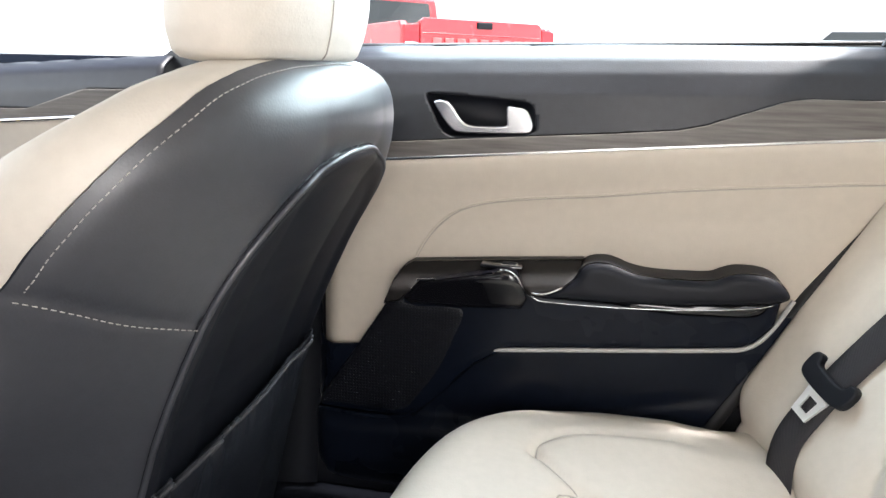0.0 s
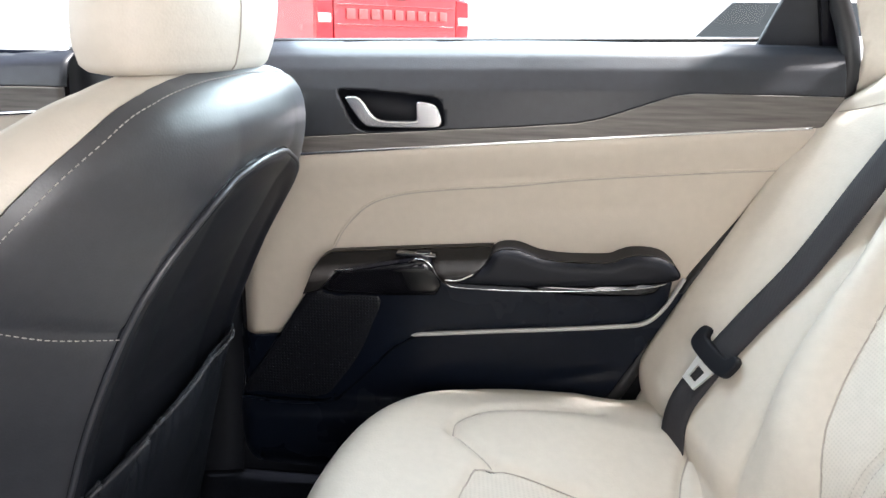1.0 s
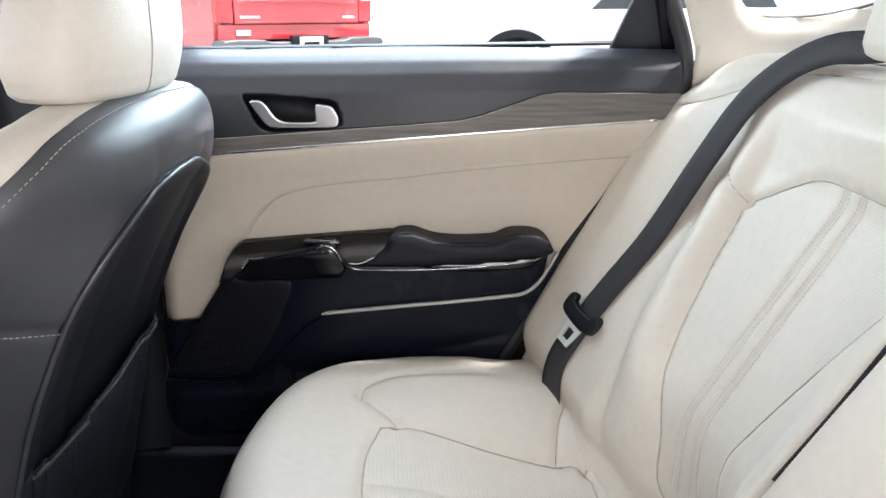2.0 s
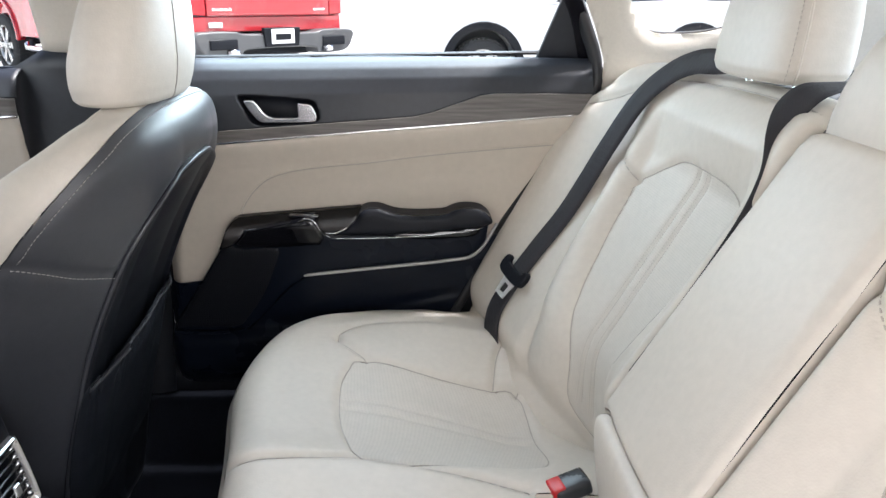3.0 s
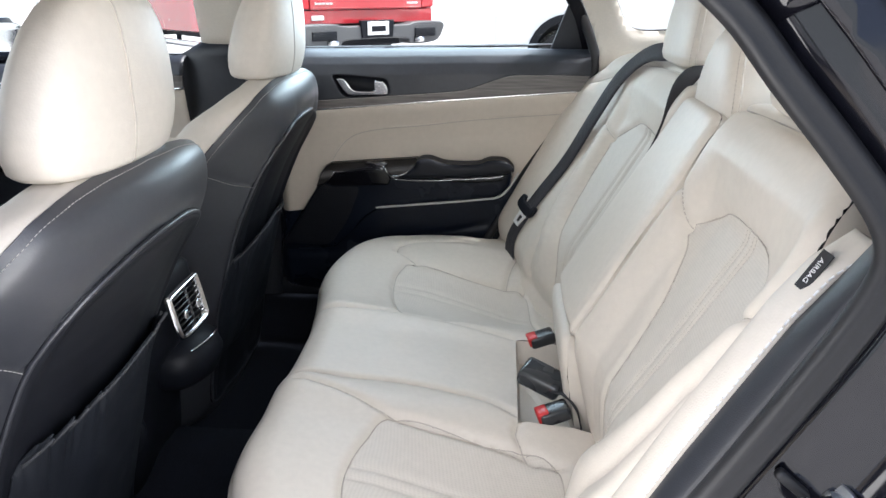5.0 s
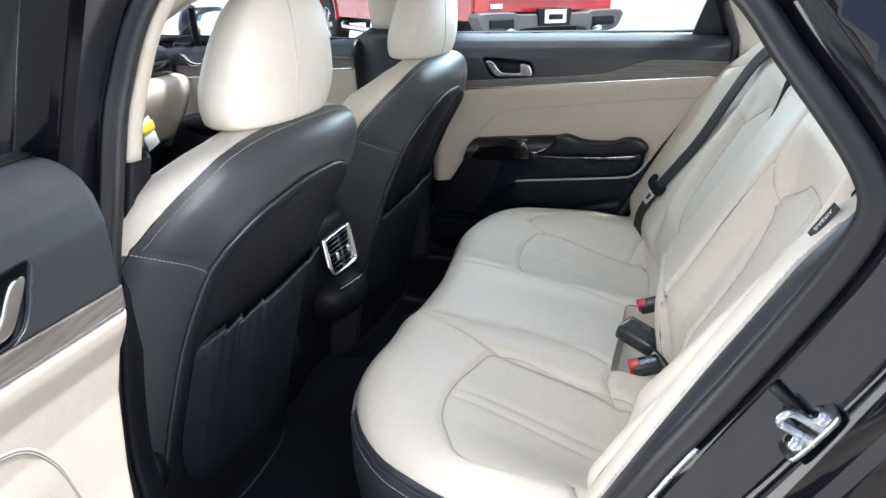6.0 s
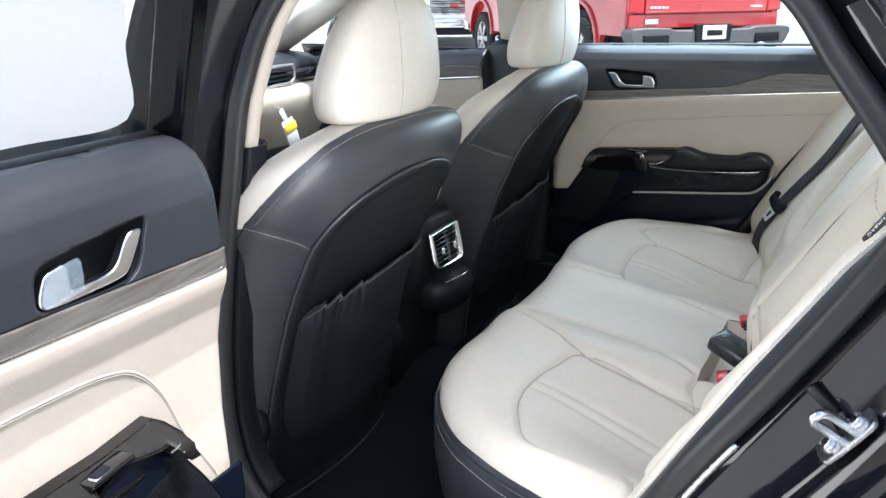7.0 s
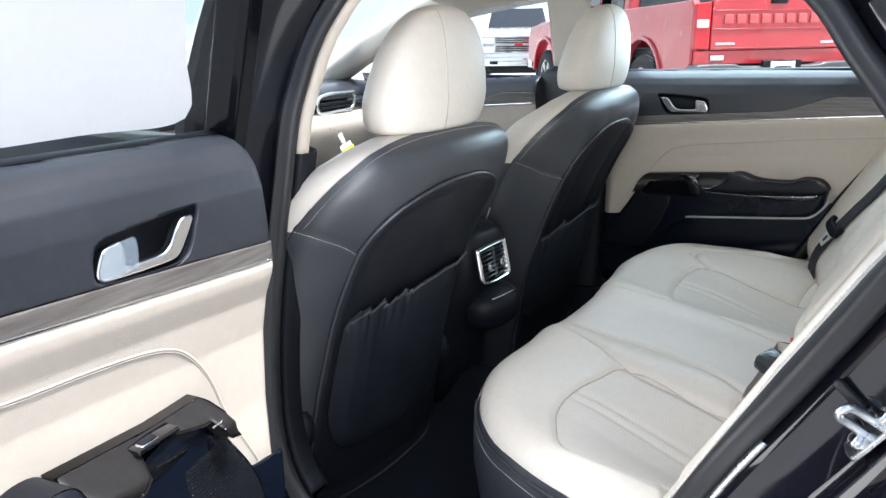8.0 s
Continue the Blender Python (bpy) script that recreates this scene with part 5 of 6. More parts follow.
# left rear pillar, parcel shelf, rear glass
v, f = clipped(lambda x, z: np.stack([x, -0.60 + 0.40 * (z - 1.08) + 0.10 * (x - 0.70), z], -1), steps(0.56, 1.30, 0.03), np.linspace(1.10, 1.38, 20), lambda x, z: x - np.interp(z, [1.0, 1.10, 1.2, 1.3, 1.38], [0.90, 0.86, 0.76, 0.64, 0.55]))
tagged(raw("rear_pillar_left", v, f, LINER, thick=0.004), "cream rear pillar trim beside the bench", "pillar", kind="structure")
v, f = clipped(lambda x, z: np.stack([x, 0.800 + 0 * z, z], -1), np.linspace(0.25, 1.0, 12), np.linspace(0.28, 1.07, 12))
tagged(raw("side_panel_right", v, f, BLACK_HARD, thick=0.02), "black inner side panel behind the door opening", "side panel", kind="structure")
v, f = clipped(lambda x, z: np.stack([x, -0.60 + 0 * z, z], -1), np.linspace(0.5, 1.0, 8), np.linspace(0.30, 1.05, 20), lambda x, z: x - np.interp(z, [0.3, 0.6, 0.757, 0.855, 0.967, 1.06], [0.45, 0.52, 0.60, 0.66, 0.72, 0.76]))
tagged(raw("side_panel_left", v, f, BLACK_HARD, thick=0.02), "black inner side panel behind the door opening", "side panel", kind="structure")
v, f = clipped(lambda x, y: np.stack([x, y, 1.085 + 0.02 * (x - 0.8)], -1), np.linspace(0.80, 1.42, 14), np.linspace(-0.56, 0.74, 20))
tagged(raw("parcel_shelf", v, f, GREY_TRIM, thick=0.01), "grey fabric parcel shelf behind the rear bench", "parcel shelf", kind="structure")
v = [(1.42, -0.50, 1.09), (1.42, 0.66, 1.09), (0.98, 0.56, 1.36), (0.98, -0.44, 1.36)]
g = raw("rear_window", v, [(0, 1, 2, 3)], GLASS, smooth=False)
g.visible_shadow = False
tagged(g, "sloping rear window glass", "window", kind="structure")
v, f = clipped(lambda x, y: np.stack([x, y, np.interp(x, [0.9, 1.42, 1.9], [1.0, 1.085, 1.03])], -1), np.linspace(1.42, 1.9, 5), np.linspace(-0.75, 0.9, 8))
tagged(raw("boot_lid", v, f, PAINT, thick=0.01), "gloss black boot lid", "car body", kind="structure")
v, f = clipped(lambda x, z: np.stack([x, -0.665 + 0.42 * np.clip(z - 1.08, 0, 1) ** 1.2 + 0.08 * (x - 0.70), z], -1), steps(0.60, 1.45, 0.03), np.linspace(1.0, 1.42, 20), lambda x, z: x - np.interp(z, [1.0, 1.08, 1.14, 1.24, 1.30, 1.42], [0.76, 0.785, 0.75, 0.67, 0.60, 0.45]))
tagged(raw("quarter_panel_left", v, f, PAINT, thick=0.004), "gloss black rear quarter panel", "car body", kind="structure")
# lower body around the cabin
v, f = clipped(lambda x, z: np.stack([x, 0.80 + 0 * z, z], -1), np.linspace(-1.45, 0.75, 20), np.linspace(0.28, 0.47, 4))
tagged(raw("sill_right", v, f, BLACK_HARD, thick=0.02), "black inner sill under the closed doors", "sill", kind="structure")

# ---- front right door, dashboard, windscreen ----
def front_door():
    d = thing("front_door", (-0.7, 0.83, 0.45), "closed front passenger door with cream panel", "car door")
    belt = lambda x: 1.078 + 0.06 * (x + 0.36)
    yb = lambda dd: np.interp(dd, [0, 0.004, 0.015, 0.04, 0.08, 0.2], [0.80, 0.785, 0.768, 0.758, 0.752, 0.752])
    wt = lambda x: np.interp(x, [-1.1, -0.62, -0.52, -0.30], [0.985, 0.995, 1.027, 1.030])
    cl = lambda x: 0.9985 + 0.075 * (x + 0.36)
    X = steps(-1.12, -0.395, 0.012)
    v, f = clipped(lambda x, z: np.stack([x, yb(belt(x) - z), z], -1), X, np.linspace(0.93, 1.085, 40), lambda x, z: np.minimum(belt(x) - z, z - wt(x)))
    raw("upper_pad", v, f, BLACK_SOFT, d, thick=0.004, flip=True)
    v, f = clipped(lambda x, z: np.stack([x, 0.75 + 0 * z, z], -1), X, np.linspace(0.90, 1.04, 40), lambda x, z: np.minimum(wt(x) - z, z - cl(x)))
    raw("wood_strip", v, f, WOOD, d, thick=0.004, flip=True)
    xs = np.linspace(-1.12, -0.395, 30)
    tube("chrome_strip", np.stack([xs, 0.747 + 0 * xs, cl(xs)], -1), 0.0035, CHROME, d)
    v, f = clipped(lambda x, z: np.stack([x, 0.752 + 0.02 * np.clip((cl(x) - z) / 0.1, 0, 1) - 0.004 * np.exp(-((z - cl(x) + 0.055) / 0.004) ** 2), z], -1), X, np.linspace(0.45, 1.0, 60), lambda x, z: cl(x) - z)
    raw("cream_panel", v, f, CREAM_DOOR, d, thick=0.004, flip=True)
    to = lambda p: np.stack([p[..., 0], 0.772 - p[..., 2], p[..., 1]], -1)
    pillow("armrest", [(-1.05, 0.80), (-0.9, 0.835), (-0.6, 0.83), (-0.45, 0.82), (-0.41, 0.79), (-0.45, 0.70), (-0.6, 0.60), (-0.9, 0.55), (-1.1, 0.6)], lambda a, b: 0.06 + 0 * a, 0.03, to, BLACK_SOFT, d, 0.012, floor=0.0)
    pillow("switch_pod", [(-1.0, 0.81), (-0.85, 0.845), (-0.72, 0.84), (-0.70, 0.80), (-0.9, 0.77)], lambda a, b: 0.085 + 0 * a, 0.02, to, PIANO, d, 0.01, floor=0.0)
    hs = smooth_line([(-1.01, 1.022), (-0.995, 1.022), (-0.965, 1.0), (-0.925, 1.0), (-0.925, 1.014), (-0.905, 1.012), (-0.897, 0.994), (-0.96, 0.988), (-0.99, 1.0)], 40, True)
    prism("pull_handle", [tuple(p) for p in hs], 0.012, lambda p: (p[0], 0.742 + p[2], p[1]), CHROME, d, bevel=0.002)
    v = [(-1.12, 0.826, 1.03), (-0.39, 0.826, 1.075), (-0.35, 0.74, 1.33), (-0.62, 0.74, 1.33), (-1.0, 0.79, 1.16)]
    g_ = raw("window_pane", v, [(0, 1, 2, 3, 4)], GLASS, d, smooth=False)
    g_.visible_shadow = False
    v, f = clipped(lambda x, z: np.stack([x, np.interp(z, [0.33, 0.45, 0.75, 0.95, 1.075], [0.84, 0.895, 0.925, 0.905, 0.845]), z], -1), np.linspace(-1.2, -0.38, 20), np.linspace(0.33, 1.075, 20))
    raw("outer_skin", v, f, PAINT, d, thick=0.004)
    ln = np.array([(-1.15, 0.815, 1.04), (-1.02, 0.785, 1.13)])
    tube("quarter_post", smooth_line([(-0.985, 0.815, 1.04), (-0.975, 0.79, 1.10), (-0.96, 0.765, 1.17)], 12), 0.012, BLACK_HARD, d)
    return d


front_door()
mir = thing("wing_mirror", (-1.02, 0.98, 1.08), "black wing mirror outside the front window", "mirror")
loft("housing", [((-1.06 + 0.0 * k, 0.98, 1.01 + 0.15 * k), 0.12 * math.sin(math.pi * (0.12 + 0.76 * k)) ** 0.5, 0.07, 0.035, 0) for k in np.linspace(0, 1, 9)], PAINT, mir, n=28)
box("mirror_arm", (0.05, 0.12, 0.03), (-1.06, 0.87, 1.04), PAINT, mir, bevel=0.01)
pillow("mirror_glass", [(0.885, 1.03), (0.89, 1.12), (0.93, 1.145), (1.03, 1.145), (1.07, 1.12), (1.075, 1.04), (1.03, 1.02), (0.93, 1.018)], lambda a, b: 0.002 + 0 * a, 0.003, lambda p: np.stack([-1.022 + p[..., 2], p[..., 0], p[..., 1]], -1), mat("mirror", (0.9, 0.9, 0.9), 0.02, metal=1.0, vary=0.01), mir, 0.012, floor=-0.01)

dash = thing("dashboard", (-1.1, 0.06, 0.5), "cream and black dashboard with chrome-edged vents", "dashboard")
prof = smooth_line([(-1.42, 1.04), (-1.25, 1.06), (-1.08, 1.055), (-1.02, 1.035), (-1.005, 1.01)], 16)
prof2 = smooth_line([(-1.005, 1.01), (-1.0, 0.985), (-1.005, 0.965)], 6)
prof3 = smooth_line([(-1.005, 0.965), (-0.965, 0.955), (-0.955, 0.92), (-0.985, 0.84), (-1.02, 0.76)], 16)
prof4 = smooth_line([(-1.02, 0.76), (-1.08, 0.66), (-1.2, 0.5), (-1.3, 0.4)], 10)
for nm, pr, m in (("dash_top", prof, BLACK_SOFT), ("dash_band", prof2, PIANO), ("cream_panel", prof3, CREAM_DOOR), ("lower_dash", prof4, BLACK_HARD)):
    ys = np.linspace(-0.62, 0.745, 30)
    v = [(p[0] - 0.12 * max(abs(y - 0.06) - 0.45, 0), y, p[1]) for y in ys for p in pr]
    k = len(pr)
    raw(nm, v, [(i * k + j, (i + 1) * k + j, (i + 1) * k + j + 1, i * k + j + 1) for i in range(len(ys) - 1) for j in range(k - 1)], m, dash, thick=0.004, flip=True)
for y0 in (0.47,):
    fr = smooth_line([(y0 - 0.085, 0.972), (y0 - 0.075, 1.022), (y0 + 0.06, 1.030), (y0 + 0.085, 1.022), (y0 + 0.075, 0.978), (y0, 0.972)], 50, True)
    tube("vent_frame", np.array([(-0.992, a, b) for a, b in fr]), 0.006, CHROME, dash, "chrome vent frame", closed=True)
    for k in range(3):
        box("vent_slat", (0.02, 0.15, 0.004), (-1.0, y0, 0.986 + 0.013 * k), BLACK_HARD, dash, bevel=0.001)
tag = thing("hang_tag", (-0.90, 0.41, 0.80), "white and yellow paper tag hanging from the dashboard", "paper tag")
rt = Euler((radians(12), radians(-10), radians(6))).to_matrix()
box("card", (0.0015, 0.062, 0.085), (-0.90, 0.415, 0.835), WHITE_PRINT, tag, bevel=0.0005, seg=1, rot=rt)
box("yellow_band", (0.0026, 0.0625, 0.026), (-0.899, 0.414, 0.852), TAG_YELLOW, tag, bevel=0.0004, seg=1, rot=rt)
box("hook", (0.0015, 0.02, 0.05), (-0.905, 0.392, 0.888), WHITE_PRINT, tag, bevel=0.0005, seg=1, rot=Euler((radians(30), 0, 0)).to_matrix())
tube("string", np.array([(-0.905, 0.386, 0.905), (-0.93, 0.386, 0.922), (-0.958, 0.386, 0.925)]), 0.0008, THREAD, tag)
wheel = thing("steering_wheel", (-0.80, -0.31, 0.78), "black leather steering wheel with chrome accents", "steering wheel")
wm = pose(-0.80, -0.31, 0.81, 0, 65, 0)
tube("rim", np.array([wm @ Vector((0.18 * math.cos(t), 0.18 * math.sin(t), 0)) for t in np.linspace(0, 2 * math.pi, 48, endpoint=False)]), 0.016, BLACK_LEATHER, wheel, closed=True, up=(0.9, 0.1, 0.42))
part("hub", box_bm((0.12, 0.15, 0.05), (0, 0, 0), 0.02), BLACK_HARD, wheel).data.transform(wm)
for a in (90, -90, 180):
    t = radians(a)
    tube("spoke", np.array([wm @ Vector((0.05 * math.cos(t), 0.05 * math.sin(t), 0)), wm @ Vector((0.11 * math.cos(t), 0.11 * math.sin(t), 0)), wm @ Vector((0.175 * math.cos(t), 0.175 * math.sin(t), 0))]), 0.012, CHROME, wheel, sx=1.6)
tube("column", np.array([(-0.82, -0.31, 0.80), (-0.92, -0.31, 0.775), (-1.03, -0.31, 0.745)]), 0.035, BLACK_HARD, wheel)
v = [(-1.42, -0.60, 1.04), (-1.42, 0.72, 1.04), (-0.62, 0.60, 1.36), (-0.62, -0.48, 1.36)]
g = raw("windscreen", v, [(0, 1, 2, 3)], GLASS, smooth=False)
g.visible_shadow = False
tagged(g, "sloping windscreen glass", "window", kind="structure")
ln = smooth_line([(-1.35, -0.60, 1.05), (-1.0, -0.575, 1.20), (-0.62, -0.51, 1.345), (-0.2, -0.49, 1.375), (0.1, -0.49, 1.375)], 30)
v, f = sweep(ln, [(-0.035, -0.03), (0.03, -0.03), (0.03, 0.03), (-0.035, 0.03)])
tagged(raw("roof_rail_left", v, f, LINER), "cream front pillar and roof rail trim", "trim", kind="structure")
v, f = clipped(lambda x, z: np.stack([x, -0.70 + 0 * z, z], -1), np.linspace(-1.4, -0.26, 12), np.linspace(0.30, 1.06, 10))
tagged(raw("front_door_left", v, f, BLACK_HARD, thick=0.06), "closed black front driver door", "car door", kind="structure")
base = [(-1.30, -0.705, 1.055), (-1.0, -0.705, 1.055), (-0.62, -0.705, 1.055), (-0.30, -0.705, 1.055)]
head = [(-1.30, -0.640, 1.075), (-1.0, -0.612, 1.20), (-0.62, -0.548, 1.345), (-0.30, -0.530, 1.37)]
g = raw("front_window_left", base + head, [(i, i + 1, 5 + i, 4 + i) for i in range(3)], GLASS)
g.visible_shadow = False
tagged(g, "closed clear glass of the driver door", "window", kind="structure")
v, f = clipped(lambda x, y: np.stack([x, y, 0.98 - 0.10 * (-1.42 - x)], -1), np.linspace(-2.3, -1.42, 6), np.linspace(-0.8, 0.92, 8))
tagged(raw("bonnet", v, f, PAINT, thick=0.01), "gloss black bonnet", "car body", kind="structure")

# ---- centre console with rear vents ----
con = thing("centre_console", (-0.35, 0.055, 0.33), "black centre console with chrome-framed rear vents", "console")
cs = [((-0.40, 0.055, z), w, 0.40, b, 0.0) for z, w, b in ((0.33, 0.115, 0.19), (0.45, 0.116, 0.20), (0.57, 0.112, 0.215), (0.63, 0.108, 0.258), (0.70, 0.105, 0.262), (0.752, 0.098, 0.255), (0.768, 0.085, 0.24), (0.772, 0.05, 0.2))]
loft("console_body", cs, BLACK_HARD, con, n=44, power=5)
vm = lambda p: (-0.126 + p[2] - 0.20 * (p[1] - 0.685), p[0] + 0.036, p[1] + 0.004)
vf = smooth_line([(-0.052, 0.738), (0.048, 0.742), (0.057, 0.735), (0.058, 0.65), (0.05, 0.632), (0.0, 0.628), (-0.046, 0.632), (-0.058, 0.645), (-0.06, 0.728)], 70, True)
vf = np.column_stack([vf[:, 0] * 1.08, (vf[:, 1] - 0.688) * 0.78 + 0.692])
inner = vf * 0.86 + vf.mean(0) * 0.14
nv = len(vf)
verts = [vm((a, b, 0.004)) for a, b in vf] + [vm((a, b, 0.012)) for a, b in vf * 0.97 + vf.mean(0) * 0.03] + [vm((a, b, 0.012)) for a, b in vf * 0.90 + vf.mean(0) * 0.10] + [vm((a, b, -0.004)) for a, b in inner]
faces = [(k * nv + i, k * nv + (i + 1) % nv, (k + 1) * nv + (i + 1) % nv, (k + 1) * nv + i) for k in range(3) for i in range(nv)]
vent = raw("rear_vent", verts, faces, CHROME, con, "satin chrome vent frame")
raw("vent_back", [vm((a, b, -0.006)) for a, b in inner], [tuple(range(nv))], BLACK_HARD, vent, smooth=False)
for k in range(7):
    zc = 0.662 + 0.0098 * k
    bm = box_bm((0.014, 0.104, 0.0032), (0, 0, 0), 0.0015, 2)
    bmesh.ops.transform(bm, matrix=Matrix.Translation(vm((-0.001, zc, 0.004))) @ Euler((0, radians(-20), 0)).to_matrix().to_4x4(), verts=bm.verts)
    part("vent_slat", bm, PIANO, vent)
prism("vent_divider", [(-0.006, 0.655), (0.006, 0.655), (0.006, 0.727), (-0.006, 0.727)], 0.012, lambda p: vm((p[0], p[1], p[2] - 0.002)), PIANO, vent, bevel=0.002)
for sy in (-0.028, 0.026):
    prism("vent_tab", [(sy - 0.006, 0.678), (sy + 0.006, 0.678), (sy + 0.006, 0.692), (sy - 0.006, 0.692)], 0.01, lambda p: vm((p[0], p[1], p[2] + 0.004)), CHROME, vent, bevel=0.002)
loft("console_foot", [((-0.19, 0.112, z), w, 0.1, b, 0.0) for z, w, b in ((0.495, 0.03, 0.03), (0.503, 0.06, 0.05), (0.525, 0.085, 0.076), (0.56, 0.092, 0.085), (0.585, 0.084, 0.075), (0.602, 0.06, 0.055), (0.61, 0.025, 0.025))], BLACK_HARD, con, "rounded black foot of the console", n=36, power=2.3)
tube("chrome_arc", np.array([(-0.112 - 1.6 * (y - 0.112) ** 2 * 4, y, 0.602 - 3.0 * (y - 0.112) ** 2) for y in np.linspace(0.052, 0.172, 20)]), 0.002, CHROME, con)

# ---- seat belts and buckles ----
def ribbon(name, centre, width, material, parent, across, normal, thick=0.0016):
    p = smooth_line(centre, 60)
    verts, faces = [], []
    for i in range(len(p)):
        t = p[min(i + 1, len(p) - 1)] - p[max(i - 1, 0)]
        t = t / np.linalg.norm(t)
        a = np.array(across(i / (len(p) - 1)), float) if across else np.cross(t, np.array(normal, float))
        a = a - t * (a @ t)
        a = a / np.linalg.norm(a)
        nn = np.cross(a, t)
        nn = nn * np.sign(nn @ np.array(normal))
        for sx, sn in ((-0.5, 0), (-0.5, 1), (-0.25, 1.35), (0, 1.5), (0.25, 1.35), (0.5, 1), (0.5, 0)):
            verts.append(p[i] + a * width * sx + nn * thick * sn)
    k = 7
    for i in range(len(p) - 1):
        for j in range(k):
            faces.append((i * k + j, i * k + (j + 1) % k, (i + 1) * k + (j + 1) % k, (i + 1) * k + j))
    return raw(name, verts, faces, material, parent)


belt = thing("seat_belt", tuple(back_at((0.69, 0.02, 0.06))), "dark seat belt lying over the rear backrest wing", "seat belt")
on_wing = lambda y, s_: (y, s_, float(bench_top(np.array(y), np.array(s_))) + 0.006)
path_b = [back_at(q) for q in [(0.46, 0.66, -0.05), (0.490, 0.612, 0.004), (0.540, 0.594, 0.024), (0.585, 0.560, 0.036), (0.616, 0.500, 0.044), (0.628, 0.41, 0.042)] + [on_wing(*q) for q in ((0.635, 0.28), (0.638, 0.19), (0.638, 0.13), (0.638, 0.09), (0.637, 0.05), (0.636, 0.018), (0.634, -0.02))]]
BNW = (BN - np.array((0, 0.5, 0))) / np.linalg.norm(BN - np.array((0, 0.5, 0)))
ribbon("webbing", path_b, 0.042, WEB, belt, None, BNW)
tp = back_at(on_wing(0.638, 0.120)) + 0.003 * BN
up_v = (path_b[6] - path_b[9]) / np.linalg.norm(path_b[6] - path_b[9])
ac = np.cross(up_v, BNW)
ac /= np.linalg.norm(ac)
ac *= np.sign(ac[1])
tw = lambda p: tuple(tp + ac * p[0] + up_v * p[1] + BNW * p[2])
head_o = smooth_line([(-0.040, 0.014), (-0.036, 0.024), (-0.026, 0.024), (-0.020, 0.014), (0.020, 0.014), (0.026, 0.024), (0.036, 0.024), (0.040, 0.014), (0.037, -0.004), (0.020, -0.010), (-0.020, -0.010), (-0.037, -0.004)], 60, True)
prism("tongue_cover", [tuple(p) for p in head_o], 0.012, tw, BLACK_HARD, belt, "black plastic tongue cover", bevel=0.003)
v_i = [(-0.008, -0.020), (0.008, -0.020), (0.007, -0.038), (-0.007, -0.038)]
ringv = [tw((a, b, 0.004)) for a, b in ((-0.018, -0.012), (0.018, -0.012), (0.013, -0.046), (-0.013, -0.046))] + [tw((a, b, 0.004)) for a, b in v_i]
raw("steel_tongue", ringv, [(0, 1, 5, 4), (1, 2, 6, 5), (2, 3, 7, 6), (3, 0, 4, 7)], mat("bright steel", (0.85, 0.85, 0.84), 0.42, metal=0.55, vary=0.05), belt, "steel belt tongue", smooth=False, thick=0.003)
belt2 = thing("centre_seat_belt", tuple(back_at((0.235, 0.2, 0.02))), "dark centre seat belt beside the folding armrest", "seat belt")
ribbon("webbing", [back_at(q) for q in ((0.205, 0.635, -0.04), (0.205, 0.60, 0.004), (0.215, 0.57, 0.014), (0.210, 0.54, 0.008), (0.186, 0.49, -0.004), (0.176, 0.42, -0.012), (0.173, 0.30, -0.014), (0.173, 0.20, -0.012))], 0.037, WEB, belt2, lambda t: (-0.9 * min(1, 2.6 * t), 1.0 - min(1, 2.6 * t) * 0.86, 0.5 * min(1, 2.6 * t)), BN)
rb = np.array(back_at((0.186, 0.215, -0.022)))
part("tongue_cover", box_bm((0.022, 0.03, 0.04), tuple(rb), 0.006, 3, Euler((0, radians(30), 0)).to_matrix()), BLACK_HARD, belt2)


def buckle(at, turn, label, group):
    d = thing("seat_belt_buckle", at, label, "buckle", group)
    m = Matrix.Translation(at) @ Euler((0, radians(-16), radians(turn))).to_matrix().to_4x4()
    def add(nm, size, c, mt, bv):
        bm = box_bm(size, c, bv)
        bmesh.ops.transform(bm, matrix=m, verts=bm.verts)
        return part(nm, bm, mt, d)
    add("housing", (0.052, 0.038, 0.024), (0, 0, 0), BUCKLE_MAT, 0.006)
    add("release_button", (0.020, 0.031, 0.019), (-0.0195, 0, 0.0040), RED_PLASTIC, 0.003)
    return d


buckle((0.540, 0.206, 0.574), 12, "black belt buckle with a red button set in the cushion", "seat belt buckles")
buckle((0.547, -0.089, 0.580), 12, "black belt buckle with a red button set in the cushion", "seat belt buckles")
bk = thing("centre_buckle", (0.52, 0.0, 0.57), "large black plastic belt buckle lying on the bench", "buckle")
m = Matrix.Translation((0.529, -0.020, 0.606)) @ Euler((radians(6), radians(16), radians(-22))).to_matrix().to_4x4()
bm = box_bm((0.078, 0.056, 0.032), (0, 0, 0), 0.009)
bmesh.ops.transform(bm, matrix=m, verts=bm.verts)
part("housing", bm, BUCKLE_MAT, bk)
ribbon("strap", [(0.551, -0.035, 0.600), (0.571, -0.055, 0.596), (0.585, -0.074, 0.580), (0.593, -0.092, 0.550)], 0.044, WEB, bk, lambda t: (0, 1, 0), (0, 0, 1))

